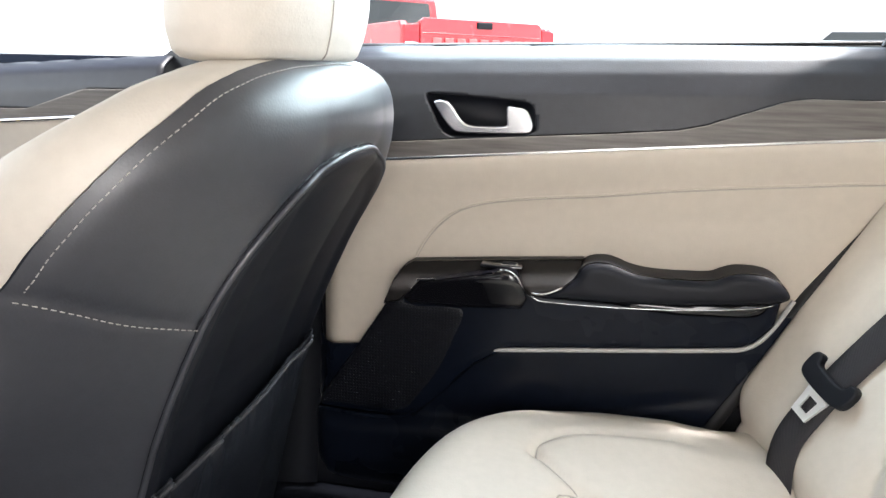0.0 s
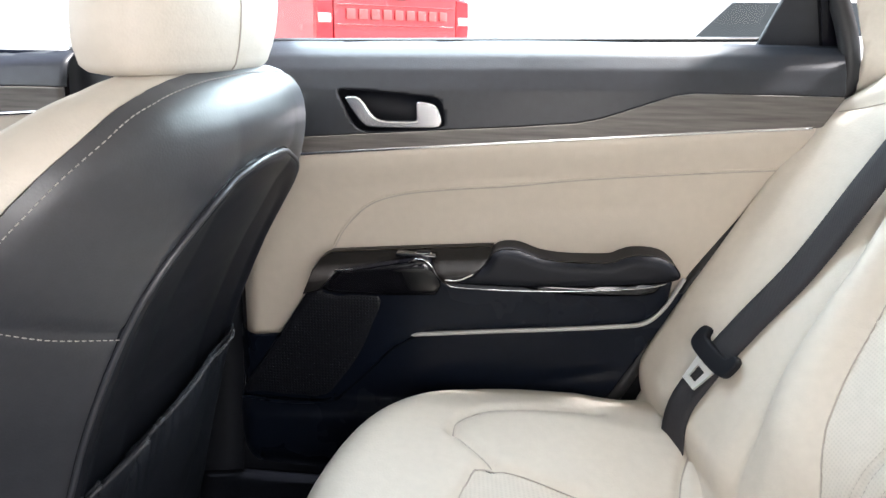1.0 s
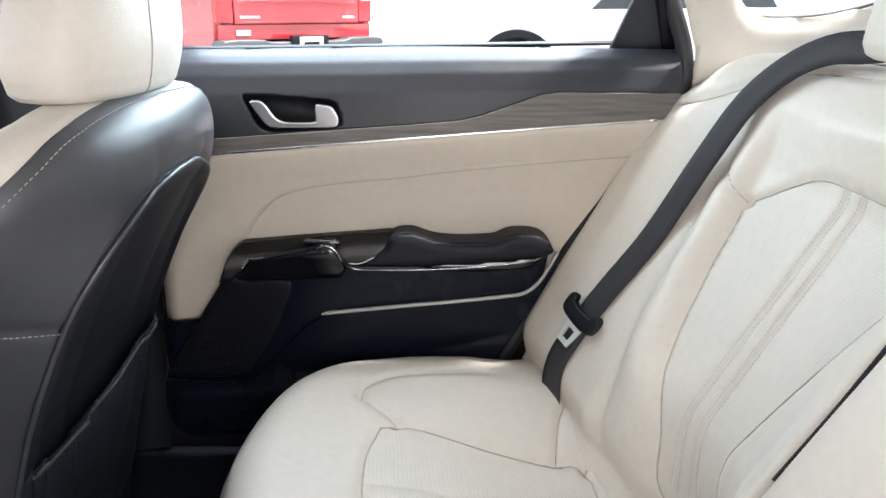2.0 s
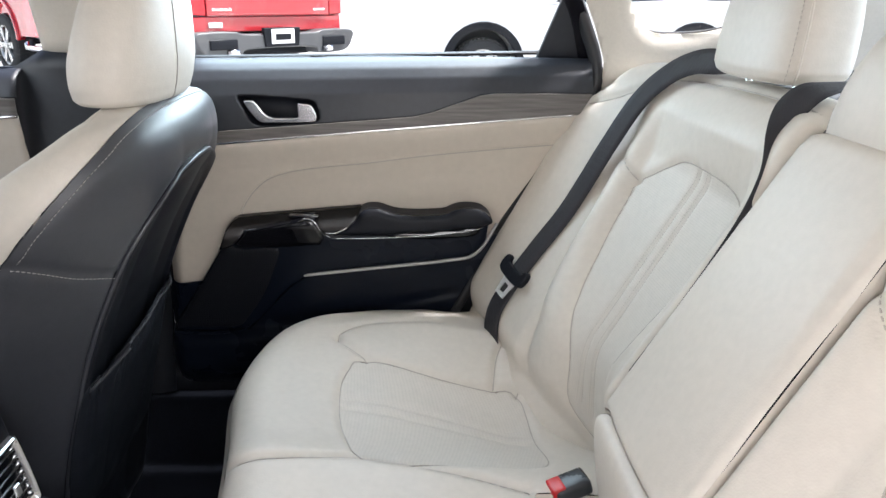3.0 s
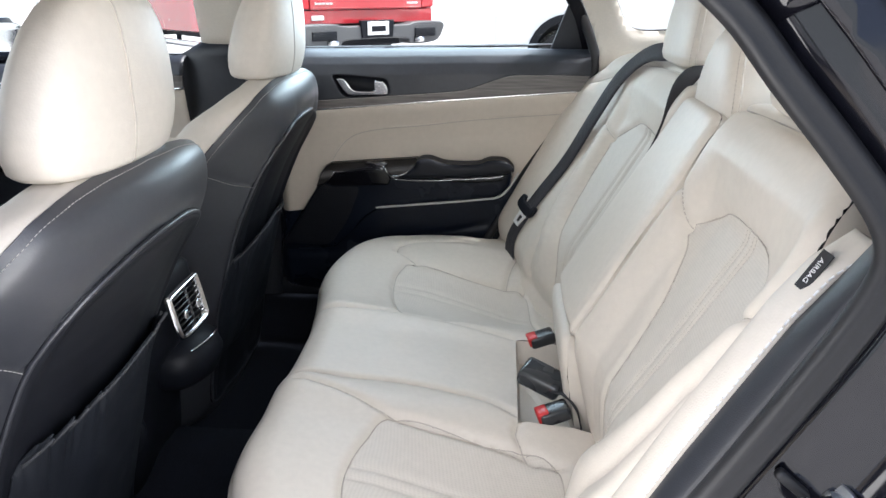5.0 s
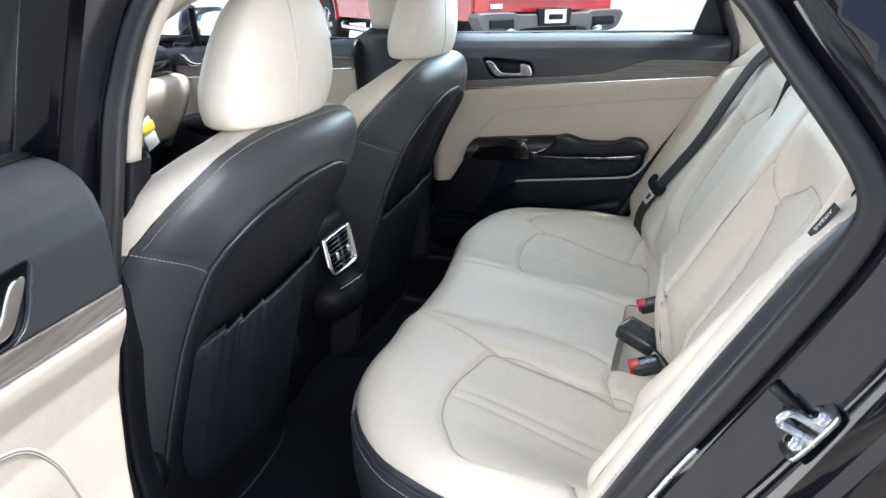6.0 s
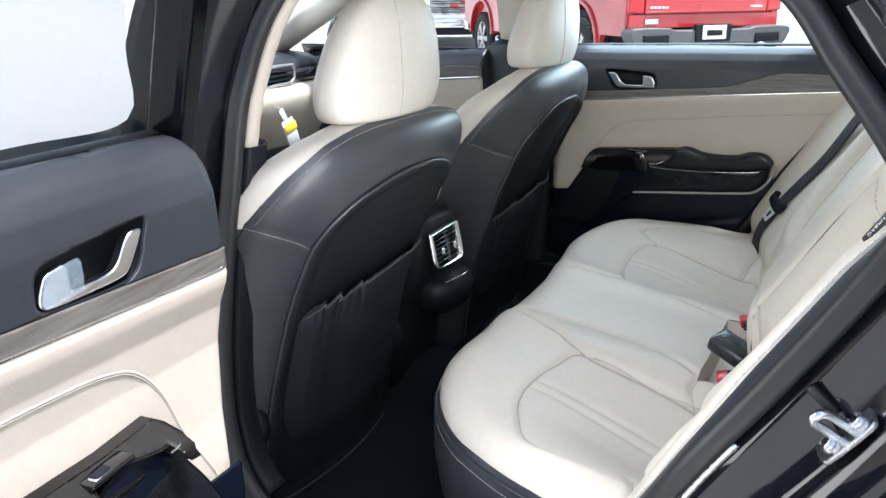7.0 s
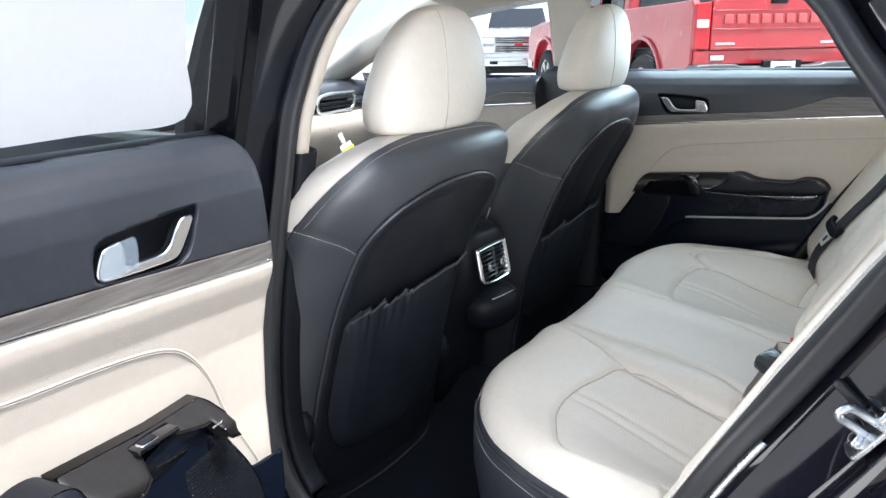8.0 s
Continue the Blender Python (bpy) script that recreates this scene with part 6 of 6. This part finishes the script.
# ---- striker, airbag label ----
st = thing("door_striker", (0.705, -0.632, 0.835), "zinc plated door striker on the painted jamb", "door striker")
e2 = Vector((-0.78, -0.32, 0.54)).normalized()
e1 = Vector((0.55, 0.06, 0.80))
e1 = (e1 - e2 * e1.dot(e2)).normalized()
e3 = e1.cross(e2)
sm = Matrix.Translation((0.719, -0.657, 0.838)) @ Matrix((e1, e2, e3)).transposed().to_4x4()
pl = smooth_line([(-0.034, -0.010), (-0.030, -0.020), (-0.016, -0.021), (0.016, -0.021), (0.030, -0.020), (0.034, -0.010), (0.034, 0.008), (0.026, 0.017), (-0.026, 0.017), (-0.034, 0.008)], 50, True)
prism("base_plate", [tuple(p) for p in pl], 0.006, lambda p: tuple(sm @ Vector((p[0], p[2], p[1]))), STEEL, st, bevel=0.0015)
for sx in (-0.018, 0.018):
    bm = bmesh.new()
    bmesh.ops.create_cone(bm, cap_ends=True, segments=20, radius1=0.0095, radius2=0.008, depth=0.006)
    bmesh.ops.transform(bm, matrix=sm @ Matrix.Translation((sx, 0.008, 0)) @ Euler((radians(-90), 0, 0)).to_matrix().to_4x4(), verts=bm.verts)
    bolt = part("bolt", bm, STEEL, st)
    bm = bmesh.new()
    bmesh.ops.create_cone(bm, cap_ends=True, segments=6, radius1=0.004, radius2=0.004, depth=0.002)
    bmesh.ops.transform(bm, matrix=sm @ Matrix.Translation((sx, 0.0115, 0)) @ Euler((radians(-90), 0, 0)).to_matrix().to_4x4(), verts=bm.verts)
    part("bolt_socket", bm, BLACK_HARD, bolt)
lp = smooth_line([(-0.008, 0.004, 0.0), (-0.008, 0.024, 0.0), (-0.007, 0.036, 0.002), (0.0, 0.041, 0.004), (0.007, 0.036, 0.002), (0.008, 0.024, 0.0), (0.008, 0.004, 0.0)], 40)
tube("loop", np.array([sm @ Vector(p) for p in lp]), 0.0046, STEEL, st, "steel striker loop", n=12)
part("rubber_buffer", box_bm((0.036, 0.011, 0.010), (0.692, -0.652, 0.868), 0.004, 3, Euler((0, radians(41), 0)).to_matrix()), RUBBER, st, "black rubber buffer")

lab = thing("airbag_label", tuple(back_at((-0.55, 0.463, 0.03))), "black woven label with white AIRBAG lettering on the seat edge", "label")
la = BV / np.linalg.norm(BV)
ln_ = np.array((-0.80, -0.25, 0.46)) - la * (np.array((-0.80, -0.25, 0.46)) @ la)
ln_ /= np.linalg.norm(ln_)
lu = np.cross(ln_, la)
lc = back_at((-0.5740, 0.484, 0.0330))
lm = lambda p: tuple(lc + la * p[0] * 0.74 + lu * p[1] * 0.80 + ln_ * p[2])
prism("cloth", [(-0.026, -0.0095), (0.026, -0.0095), (0.026, 0.0095), (-0.026, 0.0095)], 0.0012, lm, TAG_BLACK, lab, bevel=0.0004)
tx = bpy.data.curves.new("lettering", "FONT")
tx.body, tx.size, tx.align_x, tx.align_y, tx.extrude = "AIRBAG", 0.0072, "CENTER", "CENTER", 0.0002
to_ = new("lettering_tmp", tx)
dg = bpy.context.evaluated_depsgraph_get()
me = bpy.data.meshes.new_from_object(to_.evaluated_get(dg))
bpy.data.objects.remove(to_)
me.transform(Matrix((( -la[0], -lu[0], ln_[0], lc[0] + 0.0017 * ln_[0]), (-la[1], -lu[1], ln_[1], lc[1] + 0.0017 * ln_[1]), (-la[2], -lu[2], ln_[2], lc[2] + 0.0017 * ln_[2]), (0, 0, 0, 1))))
me.materials.clear()
me.materials.append(WHITE_PRINT)
place(new("lettering", me), lab)["label"] = "white AIRBAG lettering"

# ---- vehicles across the lot ----
def wheel_parts(parent, m, r, w, rim_mat):
    """A tyre with tread blocks and a spoked rim; m places it with its axle along local y."""
    sec = [(-0.5, 0.66), (-0.5, 0.90), (-0.42, 0.975), (-0.30, 1.0), (0.30, 1.0), (0.42, 0.975), (0.5, 0.90), (0.5, 0.66)]
    n, k = 44, len(sec)
    verts = [m @ Vector((r * q * math.cos(2 * math.pi * i / n), w * a, r * q * math.sin(2 * math.pi * i / n))) for i in range(n) for a, q in sec]
    faces = [(i * k + j, i * k + j + 1, ((i + 1) % n) * k + j + 1, ((i + 1) % n) * k + j) for i in range(n) for j in range(k - 1)]
    wh = raw("wheel", verts, faces, TYRE, parent, "black tyre on an alloy wheel")
    bm = bmesh.new()
    for i in range(n):
        for a in (-0.22, 0.22):
            t = 2 * math.pi * (i + (0.5 if a > 0 else 0)) / n
            c = Matrix.Rotation(-t, 4, "Y") @ Matrix.Translation((r * 1.0, w * a, 0))
            bmesh.ops.create_cube(bm, size=1, matrix=m @ c @ Matrix.Diagonal((0.03, w * 0.36, 0.034, 1)))
    part("tread", bm, TYRE, wh, smooth=False)
    sec = [(0.42, 0.66), (0.36, 0.62), (0.15, 0.58), (0.10, 0.2), (0.14, 0.0)]
    bm = bmesh.new()
    bmesh.ops.create_cone(bm, cap_ends=True, segments=36, radius1=r * 0.64, radius2=r * 0.64, depth=w * 0.5)
    bmesh.ops.transform(bm, matrix=m @ Matrix.Rotation(math.pi / 2, 4, "X"), verts=bm.verts)
    part("wheel_well", bm, BLACK_HARD, wh, smooth=False)
    bm = bmesh.new()
    for s in (-1, 1):
        for i in range(6):
            for off in (-0.10, 0.10):
                t = 2 * math.pi * i / 6 + off
                c = Matrix.Rotation(t, 4, "Y") @ Matrix.Translation((r * 0.36, s * w * 0.40, 0))
                bmesh.ops.create_cube(bm, size=1, matrix=m @ c @ Matrix.Diagonal((r * 0.56, w * 0.10, r * 0.10, 1)))
        bmesh.ops.create_cone(bm, cap_ends=True, segments=24, radius1=r * 0.15, radius2=r * 0.13, depth=w * 0.16, matrix=m @ Matrix.Translation((0, s * w * 0.40, 0)) @ Matrix.Rotation(math.pi / 2, 4, "X"))
    ringv, ringf = [], []
    for s in (-1, 1):
        b0 = len(ringv)
        for i in range(36):
            t = 2 * math.pi * i / 36
            for q, a in ((0.67, 0.44), (0.60, 0.44), (0.60, 0.30)):
                ringv.append(m @ Vector((r * q * math.cos(t), s * w * a, r * q * math.sin(t))))
        ringf += [(b0 + i * 3 + j, b0 + i * 3 + j + 1, b0 + ((i + 1) % 36) * 3 + j + 1, b0 + ((i + 1) % 36) * 3 + j) for i in range(36) for j in range(2)]
    raw("rim_lip", ringv, ringf, rim_mat, wh)
    part("spokes", bm, rim_mat, wh, "alloy spokes", smooth=False)


def arch(u0, r, n=14, up=0.0):
    return [(u0 + r * math.cos(t), 0.40 + up + r * math.sin(t)) for t in np.linspace(0, math.pi, n)]


def pickup(name, at, ahead, paint, label, tail=True, size=1.0):
    """A crew cab pickup; at: ground point under the middle of its tail; ahead: its heading."""
    d2 = Vector((ahead[0], ahead[1], 0)).normalized()
    r2 = Vector((d2.y, -d2.x, 0))
    M = Matrix(((d2.x, r2.x, 0, at[0]), (d2.y, r2.y, 0, at[1]), (0, 0, 1, 0), (0, 0, 0, 1))) @ Matrix.Diagonal((size, size, size, 1))
    W = lambda u, w, z: tuple(M @ Vector((u, w, z)))
    d = thing(name, (at[0], at[1], 0.0), label, "pickup truck")
    r = 0.415
    side = [(0.03, 0.66), (0.60, 0.66)] + [(u, z + 0.10) for u, z in arch(1.22, 0.53)[::-1]] + [(1.80, 0.58), (4.28, 0.55)] + [(u, z + 0.10) for u, z in arch(4.90, 0.53)[::-1]] + [(5.50, 0.62), (5.82, 0.66), (5.85, 0.95), (5.78, 1.18), (5.5, 1.25), (4.25, 1.32), (4.05, 1.34), (2.02, 1.36), (1.98, 1.40), (0.05, 1.44), (0.0, 1.36)]
    for s in (-1, 1):
        prism("body_side", side, 0.09, lambda p, s=s: W(p[0], s * (0.995 - p[2]), p[1]), paint, d, bevel=0.02)
        for u0 in (1.22, 4.90):
            out = [(u0 + q * math.cos(t), 0.50 + q * math.sin(t)) for q, ts in ((0.575, np.linspace(0, math.pi, 16)), (0.52, np.linspace(math.pi, 0, 16))) for t in ts]
            prism("arch_flare", out, 0.06, lambda p, s=s: W(p[0], s * (1.025 - p[2]), p[1]), paint, d, bevel=0.015)
            wheel_parts(d, M @ Matrix.Translation((u0, s * 0.86, r)), r, 0.27, SILVER_PAINT)
        tube("side_step", np.array([W(1.95, s * 0.99, 0.46), W(2.1, s * 1.04, 0.42), W(3.95, s * 1.04, 0.42), W(4.1, s * 0.99, 0.46)]), 0.045, CHROME, d, "chrome side step")
        for k in range(3):
            box_c = Vector(W(2.25 + 0.85 * k, s * 0.985, 0.47))
            part("step_bracket", box_bm((0.06, 0.06, 0.12), tuple(box_c), 0.01), BLACK_HARD, d)
        for u0 in (2.75, 3.75):
            part("door_handle", box_bm((0.20, 0.03, 0.035), (0, 0, 0), 0.01), CHROME, d).data.transform(M @ Matrix.Translation((u0, s * 1.0, 1.16)))
    # load bed, tailgate and bumper
    bed = part("bed_floor", box_bm((2.0, 1.80, 0.10), (0, 0, 0), 0.01), BLACK_HARD, d)
    bed.data.transform(M @ Matrix.Translation((1.05, 0, 0.86)))
    gate = [(-0.79, 0.91), (0.79, 0.91), (0.79, 1.44), (0.74, 1.475), (-0.74, 1.475), (-0.79, 1.44)]
    tg = prism("tailgate", gate, 0.07, lambda p: W(p[2] - 0.035, p[0], p[1]), paint, d, "red tailgate with raised lettering shapes", bevel=0.012)
    for z, h in ((1.13, 0.014), (1.325, 0.014), (0.93, 0.012)):
        part("crease", box_bm((0.02, 1.54, h), (0, 0, 0), 0.005), paint, tg).data.transform(M @ Matrix.Translation((-0.038, 0, z)))
    part("tailgate_handle", box_bm((0.03, 0.20, 0.07), (0, 0, 0), 0.012), BLACK_HARD, tg).data.transform(M @ Matrix.Translation((-0.04, 0, 1.425)))
    # letters in body red, made paler to carry the highlight on their relief
    for k in range(9):
        part("letter_bar", box_bm((0.014, 0.105, 0.10), (0, 0, 0), 0.006), LIT_RED, tg).data.transform(M @ Matrix.Translation((-0.044, -0.60 + 0.15 * k, 1.235)))
    for w0, ww in ((-0.62, 0.24), (0.64, 0.17)):
        for k in range(5):
            part("badge_bar", box_bm((0.008, ww / 6.2, 0.026), (0, 0, 0), 0.003), CHROME, tg).data.transform(M @ Matrix.Translation((-0.04, w0 - ww / 2 + ww / 5 * (k + 0.5), 0.975)))
    low = [(-0.97, 0.755), (0.97, 0.755), (0.97, 0.905), (-0.97, 0.905)]
    prism("tail_panel", low, 0.06, lambda p: W(p[2] - 0.02, p[0], p[1]), paint, d, bevel=0.012)
    for s in (-1, 1):
        lamp = prism("tail_lamp", [(s * 0.80, 0.915), (s * 0.985, 0.925), (s * 0.99, 1.15), (s * 0.98, 1.40), (s * 0.80, 1.42)], 0.10, lambda p: W(p[2] - 0.03, p[0], p[1]), LAMP_RED, d, "red tail lamp", bevel=0.015)
        part("reverse_lens", box_bm((0.03, 0.14, 0.085), (0, 0, 0), 0.01), LENS, lamp).data.transform(M @ Matrix.Translation((-0.03, s * 0.90, 1.19)))
    part("sticker", box_bm((0.01, 0.16, 0.05), (0, 0, 0), 0.002), WHITE_PRINT, d).data.transform(M @ Matrix.Translation((-0.03, -0.70, 0.825)))
    bump = smooth_line([(-1.0, 0.755), (-1.02, 0.66), (-0.9, 0.53), (-0.5, 0.51), (-0.42, 0.58), (0.42, 0.58), (0.5, 0.51), (0.9, 0.53), (1.02, 0.66), (1.0, 0.755), (0.55, 0.76), (0.42, 0.735), (-0.42, 0.735), (-0.55, 0.76)], 70, True)
    bp = prism("rear_bumper", [tuple(p) for p in bump], 0.22, lambda p: W(p[2] - 0.18, p[0], p[1]), BUMPER, d, "grey step bumper", bevel=0.02)
    prism("plate_holder", [(-0.22, 0.60), (0.22, 0.60), (0.24, 0.795), (-0.24, 0.795)], 0.05, lambda p: W(p[2] - 0.20, p[0], p[1]), BLACK_HARD, bp, bevel=0.01)
    part("plate", box_bm((0.015, 0.30, 0.15), (0, 0, 0), 0.004), WHITE_PRINT, bp, "white plate with dark bars").data.transform(M @ Matrix.Translation((-0.205, 0, 0.705)))
    part("plate_bar", box_bm((0.012, 0.20, 0.06), (0, 0, 0), 0.002), BLACK_HARD, bp).data.transform(M @ Matrix.Translation((-0.211, 0, 0.70)))
    for s in (-1, 1):
        tube("tail_pipe", np.array([W(-0.17, s * 0.62 - 0.07, 0.56), W(-0.17, s * 0.62 + 0.07, 0.56)]), 0.04, CHROME, bp, n=12)
        part("step_recess", box_bm((0.03, 0.32, 0.10), (0, 0, 0), 0.01), BLACK_HARD, bp).data.transform(M @ Matrix.Translation((-0.185, s * 0.72, 0.64)))
    # cab, bonnet and front
    cab = [(2.05, 1.36), (4.20, 1.34), (3.55, 1.86), (3.3, 1.90), (2.30, 1.91), (2.08, 1.86)]
    prism("cab", cab, 1.62, lambda p: W(p[0], (p[2] - 0.81) * (1.0 - 0.16 * max(p[1] - 1.36, 0)), p[1]), paint, d, bevel=0.04)
    for s in (-1, 1):
        prism("side_glass", [(2.22, 1.40), (2.98, 1.40), (2.98, 1.80), (2.26, 1.81)], 0.012, lambda p, s=s: W(p[0], s * (0.815 * (1 - 0.16 * (p[1] - 1.36)) + 0.004 - p[2]), p[1]), DARK_GLASS, d)
        prism("side_glass", [(3.06, 1.40), (3.98, 1.39), (3.52, 1.79), (3.06, 1.80)], 0.012, lambda p, s=s: W(p[0], s * (0.815 * (1 - 0.16 * (p[1] - 1.36)) + 0.004 - p[2]), p[1]), DARK_GLASS, d)
        part("wing_mirror", box_bm((0.12, 0.20, 0.22), (0, 0, 0), 0.03), WHITE_PAINT if not tail else paint, d).data.transform(M @ Matrix.Translation((3.95, s * 1.08, 1.48)))
    prism("rear_glass", [(-0.66, 1.42), (0.66, 1.42), (0.60, 1.80), (-0.60, 1.80)], 0.02, lambda p: W(2.035 + p[2], p[0], p[1]), DARK_GLASS, d)
    prism("windscreen", [(-0.72, 1.36), (0.72, 1.36), (0.62, 1.82), (-0.62, 1.82)], 0.02, lambda p: W(4.21 - (p[1] - 1.36) * 1.24 + p[2], p[0], p[1]), DARK_GLASS, d)
    prism("bonnet", [(4.05, 1.30), (4.2, 1.36), (5.4, 1.30), (5.80, 1.20), (5.82, 0.7), (4.05, 0.7)], 1.86, lambda p: W(p[0], p[2] - 0.93, p[1]), paint, d, bevel=0.03)
    front = prism("grille", [(-0.80, 0.78), (0.80, 0.78), (0.80, 1.17), (-0.80, 1.17)], 0.05, lambda p: W(5.80 + p[2], p[0], p[1]), CHROME, d, "chrome barred grille", bevel=0.015)
    for z in (0.85, 0.895, 0.94, 1.03, 1.075, 1.12):
        part("grille_slot", box_bm((0.02, 1.02, 0.024), (0, 0, 0), 0.004), BLACK_HARD, front).data.transform(M @ Matrix.Translation((5.85, 0, z)))
    part("grille_badge", box_bm((0.03, 0.18, 0.055), (0, 0, 0), 0.015), LAMP_RED, front).data.transform(M @ Matrix.Translation((5.86, 0, 0.985)))
    for s in (-1, 1):
        for z in (0.88, 1.07):
            part("headlamp", box_bm((0.03, 0.24, 0.12), (0, 0, 0), 0.012), LENS, front).data.transform(M @ Matrix.Translation((5.855, s * 0.66, z)))
    fb = part("front_bumper", box_bm((0.22, 1.96, 0.20), (0, 0, 0), 0.03), CHROME, d, "chrome front bumper")
    fb.data.transform(M @ Matrix.Translation((5.86, 0, 0.62)))
    for s in (-1, 1):
        part("fog_lamp", box_bm((0.03, 0.18, 0.07), (0, 0, 0), 0.02), BLACK_HARD, fb).data.transform(M @ Matrix.Translation((5.975, s * 0.55, 0.60)))
    part("air_dam", box_bm((0.10, 1.7, 0.16), (0, 0, 0), 0.02), BLACK_HARD, d).data.transform(M @ Matrix.Translation((5.80, 0, 0.44)))
    part("underbody", box_bm((5.2, 1.5, 0.25), (0, 0, 0), 0.02), BLACK_HARD, d).data.transform(M @ Matrix.Translation((2.9, 0, 0.60)))
    return d


# lighter copy of the truck's red: the letters' highlight is in the colour
LIT_RED = mat("red lettering paint with highlight put in", (0.55, 0.10, 0.10), 0.3, vary=0.05)
BUMPER = mat("grey painted bumper", (0.09, 0.09, 0.095), 0.4, vary=0.1)
DARK_GLASS = mat("dark vehicle glass", (0.02, 0.025, 0.03), 0.05, coat=0.5, vary=0.05)
pickup("pickup_truck", (-1.29, 8.54), (-0.72, 0.694), RED_PAINT, "red crew cab pickup truck parked with its tail towards the car", size=1.08)
pickup("pickup_truck", (-10.6, 18.8), (0.50, -0.87), WHITE_PAINT, "white pickup truck parked with its barred grille facing", tail=False)


def white_car():
    d = thing("white_car", (1.3, 8.9, 0.0), "white sport utility car with black wheel arches", "car")
    M = Matrix.Translation((1.25, 8.9, 0)) @ Matrix.Rotation(radians(8), 4, "Z")
    W = lambda u, w, z: tuple(M @ Vector((u, w, z)))
    side = [(-0.95, 0.45), (-0.50, 0.45)] + [(u, z) for u, z in arch(0.0, 0.44)[::-1]] + [(0.50, 0.45), (2.4, 0.43)] + [(u, z) for u, z in arch(2.85, 0.44)[::-1]] + [(3.35, 0.45), (3.75, 0.5), (3.8, 1.0), (3.6, 1.15), (2.9, 1.2), (0.8, 1.12), (-0.7, 1.05), (-0.95, 0.9)]
    prism("body", side, 1.86, lambda p: W(p[0], p[2], p[1]), WHITE_PAINT, d, bevel=0.05)
    prism("cabin", [(0.55, 1.10), (1.25, 1.62), (3.2, 1.66), (3.65, 1.15)], 1.55, lambda p: W(p[0], 0.15 + p[2], p[1]), WHITE_PAINT, d, bevel=0.06)
    prism("side_glass", [(0.95, 1.16), (1.35, 1.55), (3.1, 1.58), (3.4, 1.2)], 0.02, lambda p: W(p[0], 0.135 + p[2], p[1]), DARK_GLASS, d)
    for u0 in (0.0, 2.85):
        out = [(u0 + q * math.cos(t), 0.40 + q * math.sin(t)) for q, ts in ((0.53, np.linspace(0, math.pi, 16)), (0.43, np.linspace(math.pi, 0, 16))) for t in ts]
        prism("arch_flare", out, 0.08, lambda p: W(p[0], -0.025 + p[2], p[1]), BLACK_HARD, d, bevel=0.015)
        well = [(u0 + 0.45 * math.cos(t), 0.40 + 0.45 * math.sin(t)) for t in np.linspace(0, math.pi, 16)]
        prism("wheel_house", well, 0.05, lambda p: W(p[0], 0.30 + p[2], p[1]), BLACK_HARD, d)
        wheel_parts(d, M @ Matrix.Translation((u0, 0.14, 0.36)), 0.36, 0.23, SILVER_PAINT)
    return d


white_car()


# ---- outer body of the car, closed all round ----
def body_sheet(name, label, x0, x1, y, tops):
    v, f = clipped(lambda x, z: np.stack([x, np.sign(y) * (abs(y) - 0.05 * np.clip((z - 0.75) / 0.3, 0, 1) - 0.10 * np.clip((0.45 - z) / 0.15, 0, 1)), z], -1), np.linspace(x0, x1, 24), np.linspace(0.30, 1.10, 24), lambda x, z: np.minimum(np.interp(x, [p[0] for p in tops], [p[1] for p in tops]) - z, np.minimum(np.hypot(x - 1.12, z - 0.33), np.hypot(x + 1.66, z - 0.33)) - 0.39))
    tagged(raw(name, v, f, PAINT, thick=0.01), label, "car body", kind="structure")


NOSE = [(-2.45, 0.72), (-2.3, 0.90), (-1.42, 0.99), (-1.2, 1.04)]
TAIL = [(1.15, 1.10), (1.42, 1.07), (1.9, 1.03), (2.0, 0.98)]
for side_y, word in ((0.92, "right"), (-0.86, "left")):
    body_sheet("front_fender_" + word, "gloss black painted front wing", -2.40, -1.20, side_y, NOSE)
body_sheet("rear_quarter_right", "gloss black painted rear quarter", 0.72, 1.95, 0.92, [(0.72, 1.08)] + TAIL)
body_sheet("rear_quarter_left", "gloss black painted rear quarter", 1.20, 1.95, -0.86, TAIL)
for nm, x, top, label in (("front_fascia", -2.32, 0.90, "gloss black front bumper and nose"), ("rear_fascia", 1.92, 1.02, "gloss black rear bumper and boot end")):
    v, f = clipped(lambda y, z: np.stack([x + np.sign(-x) * (0.10 * (np.abs(y - 0.03) / 0.9) ** 3 + 0.05 * np.clip((0.45 - z) / 0.2, 0, 1)), y, z], -1), np.linspace(-0.84, 0.90, 20), np.linspace(0.25, top, 14))
    tagged(raw(nm, v, f, PAINT, thick=0.02), label, "car body", kind="structure")
chassis = thing("underbody", (-0.27, 0.03, 0.0), "black underbody on four silver alloy wheels", "underbody")
box("underbody", (2.3, 1.30, 0.06), (-0.27, 0.03, 0.22), BLACK_HARD, chassis, bevel=0.01)
for x in (1.12, -1.66):
    for y in (0.78, -0.72):
        wheel_parts(chassis, Matrix.Translation((x, y, 0.335)), 0.32, 0.22, SILVER_PAINT)
    tube("axle", np.array([(x, -0.70, 0.33), (x, 0.03, 0.30), (x, 0.76, 0.33)]), 0.04, BLACK_HARD, chassis)
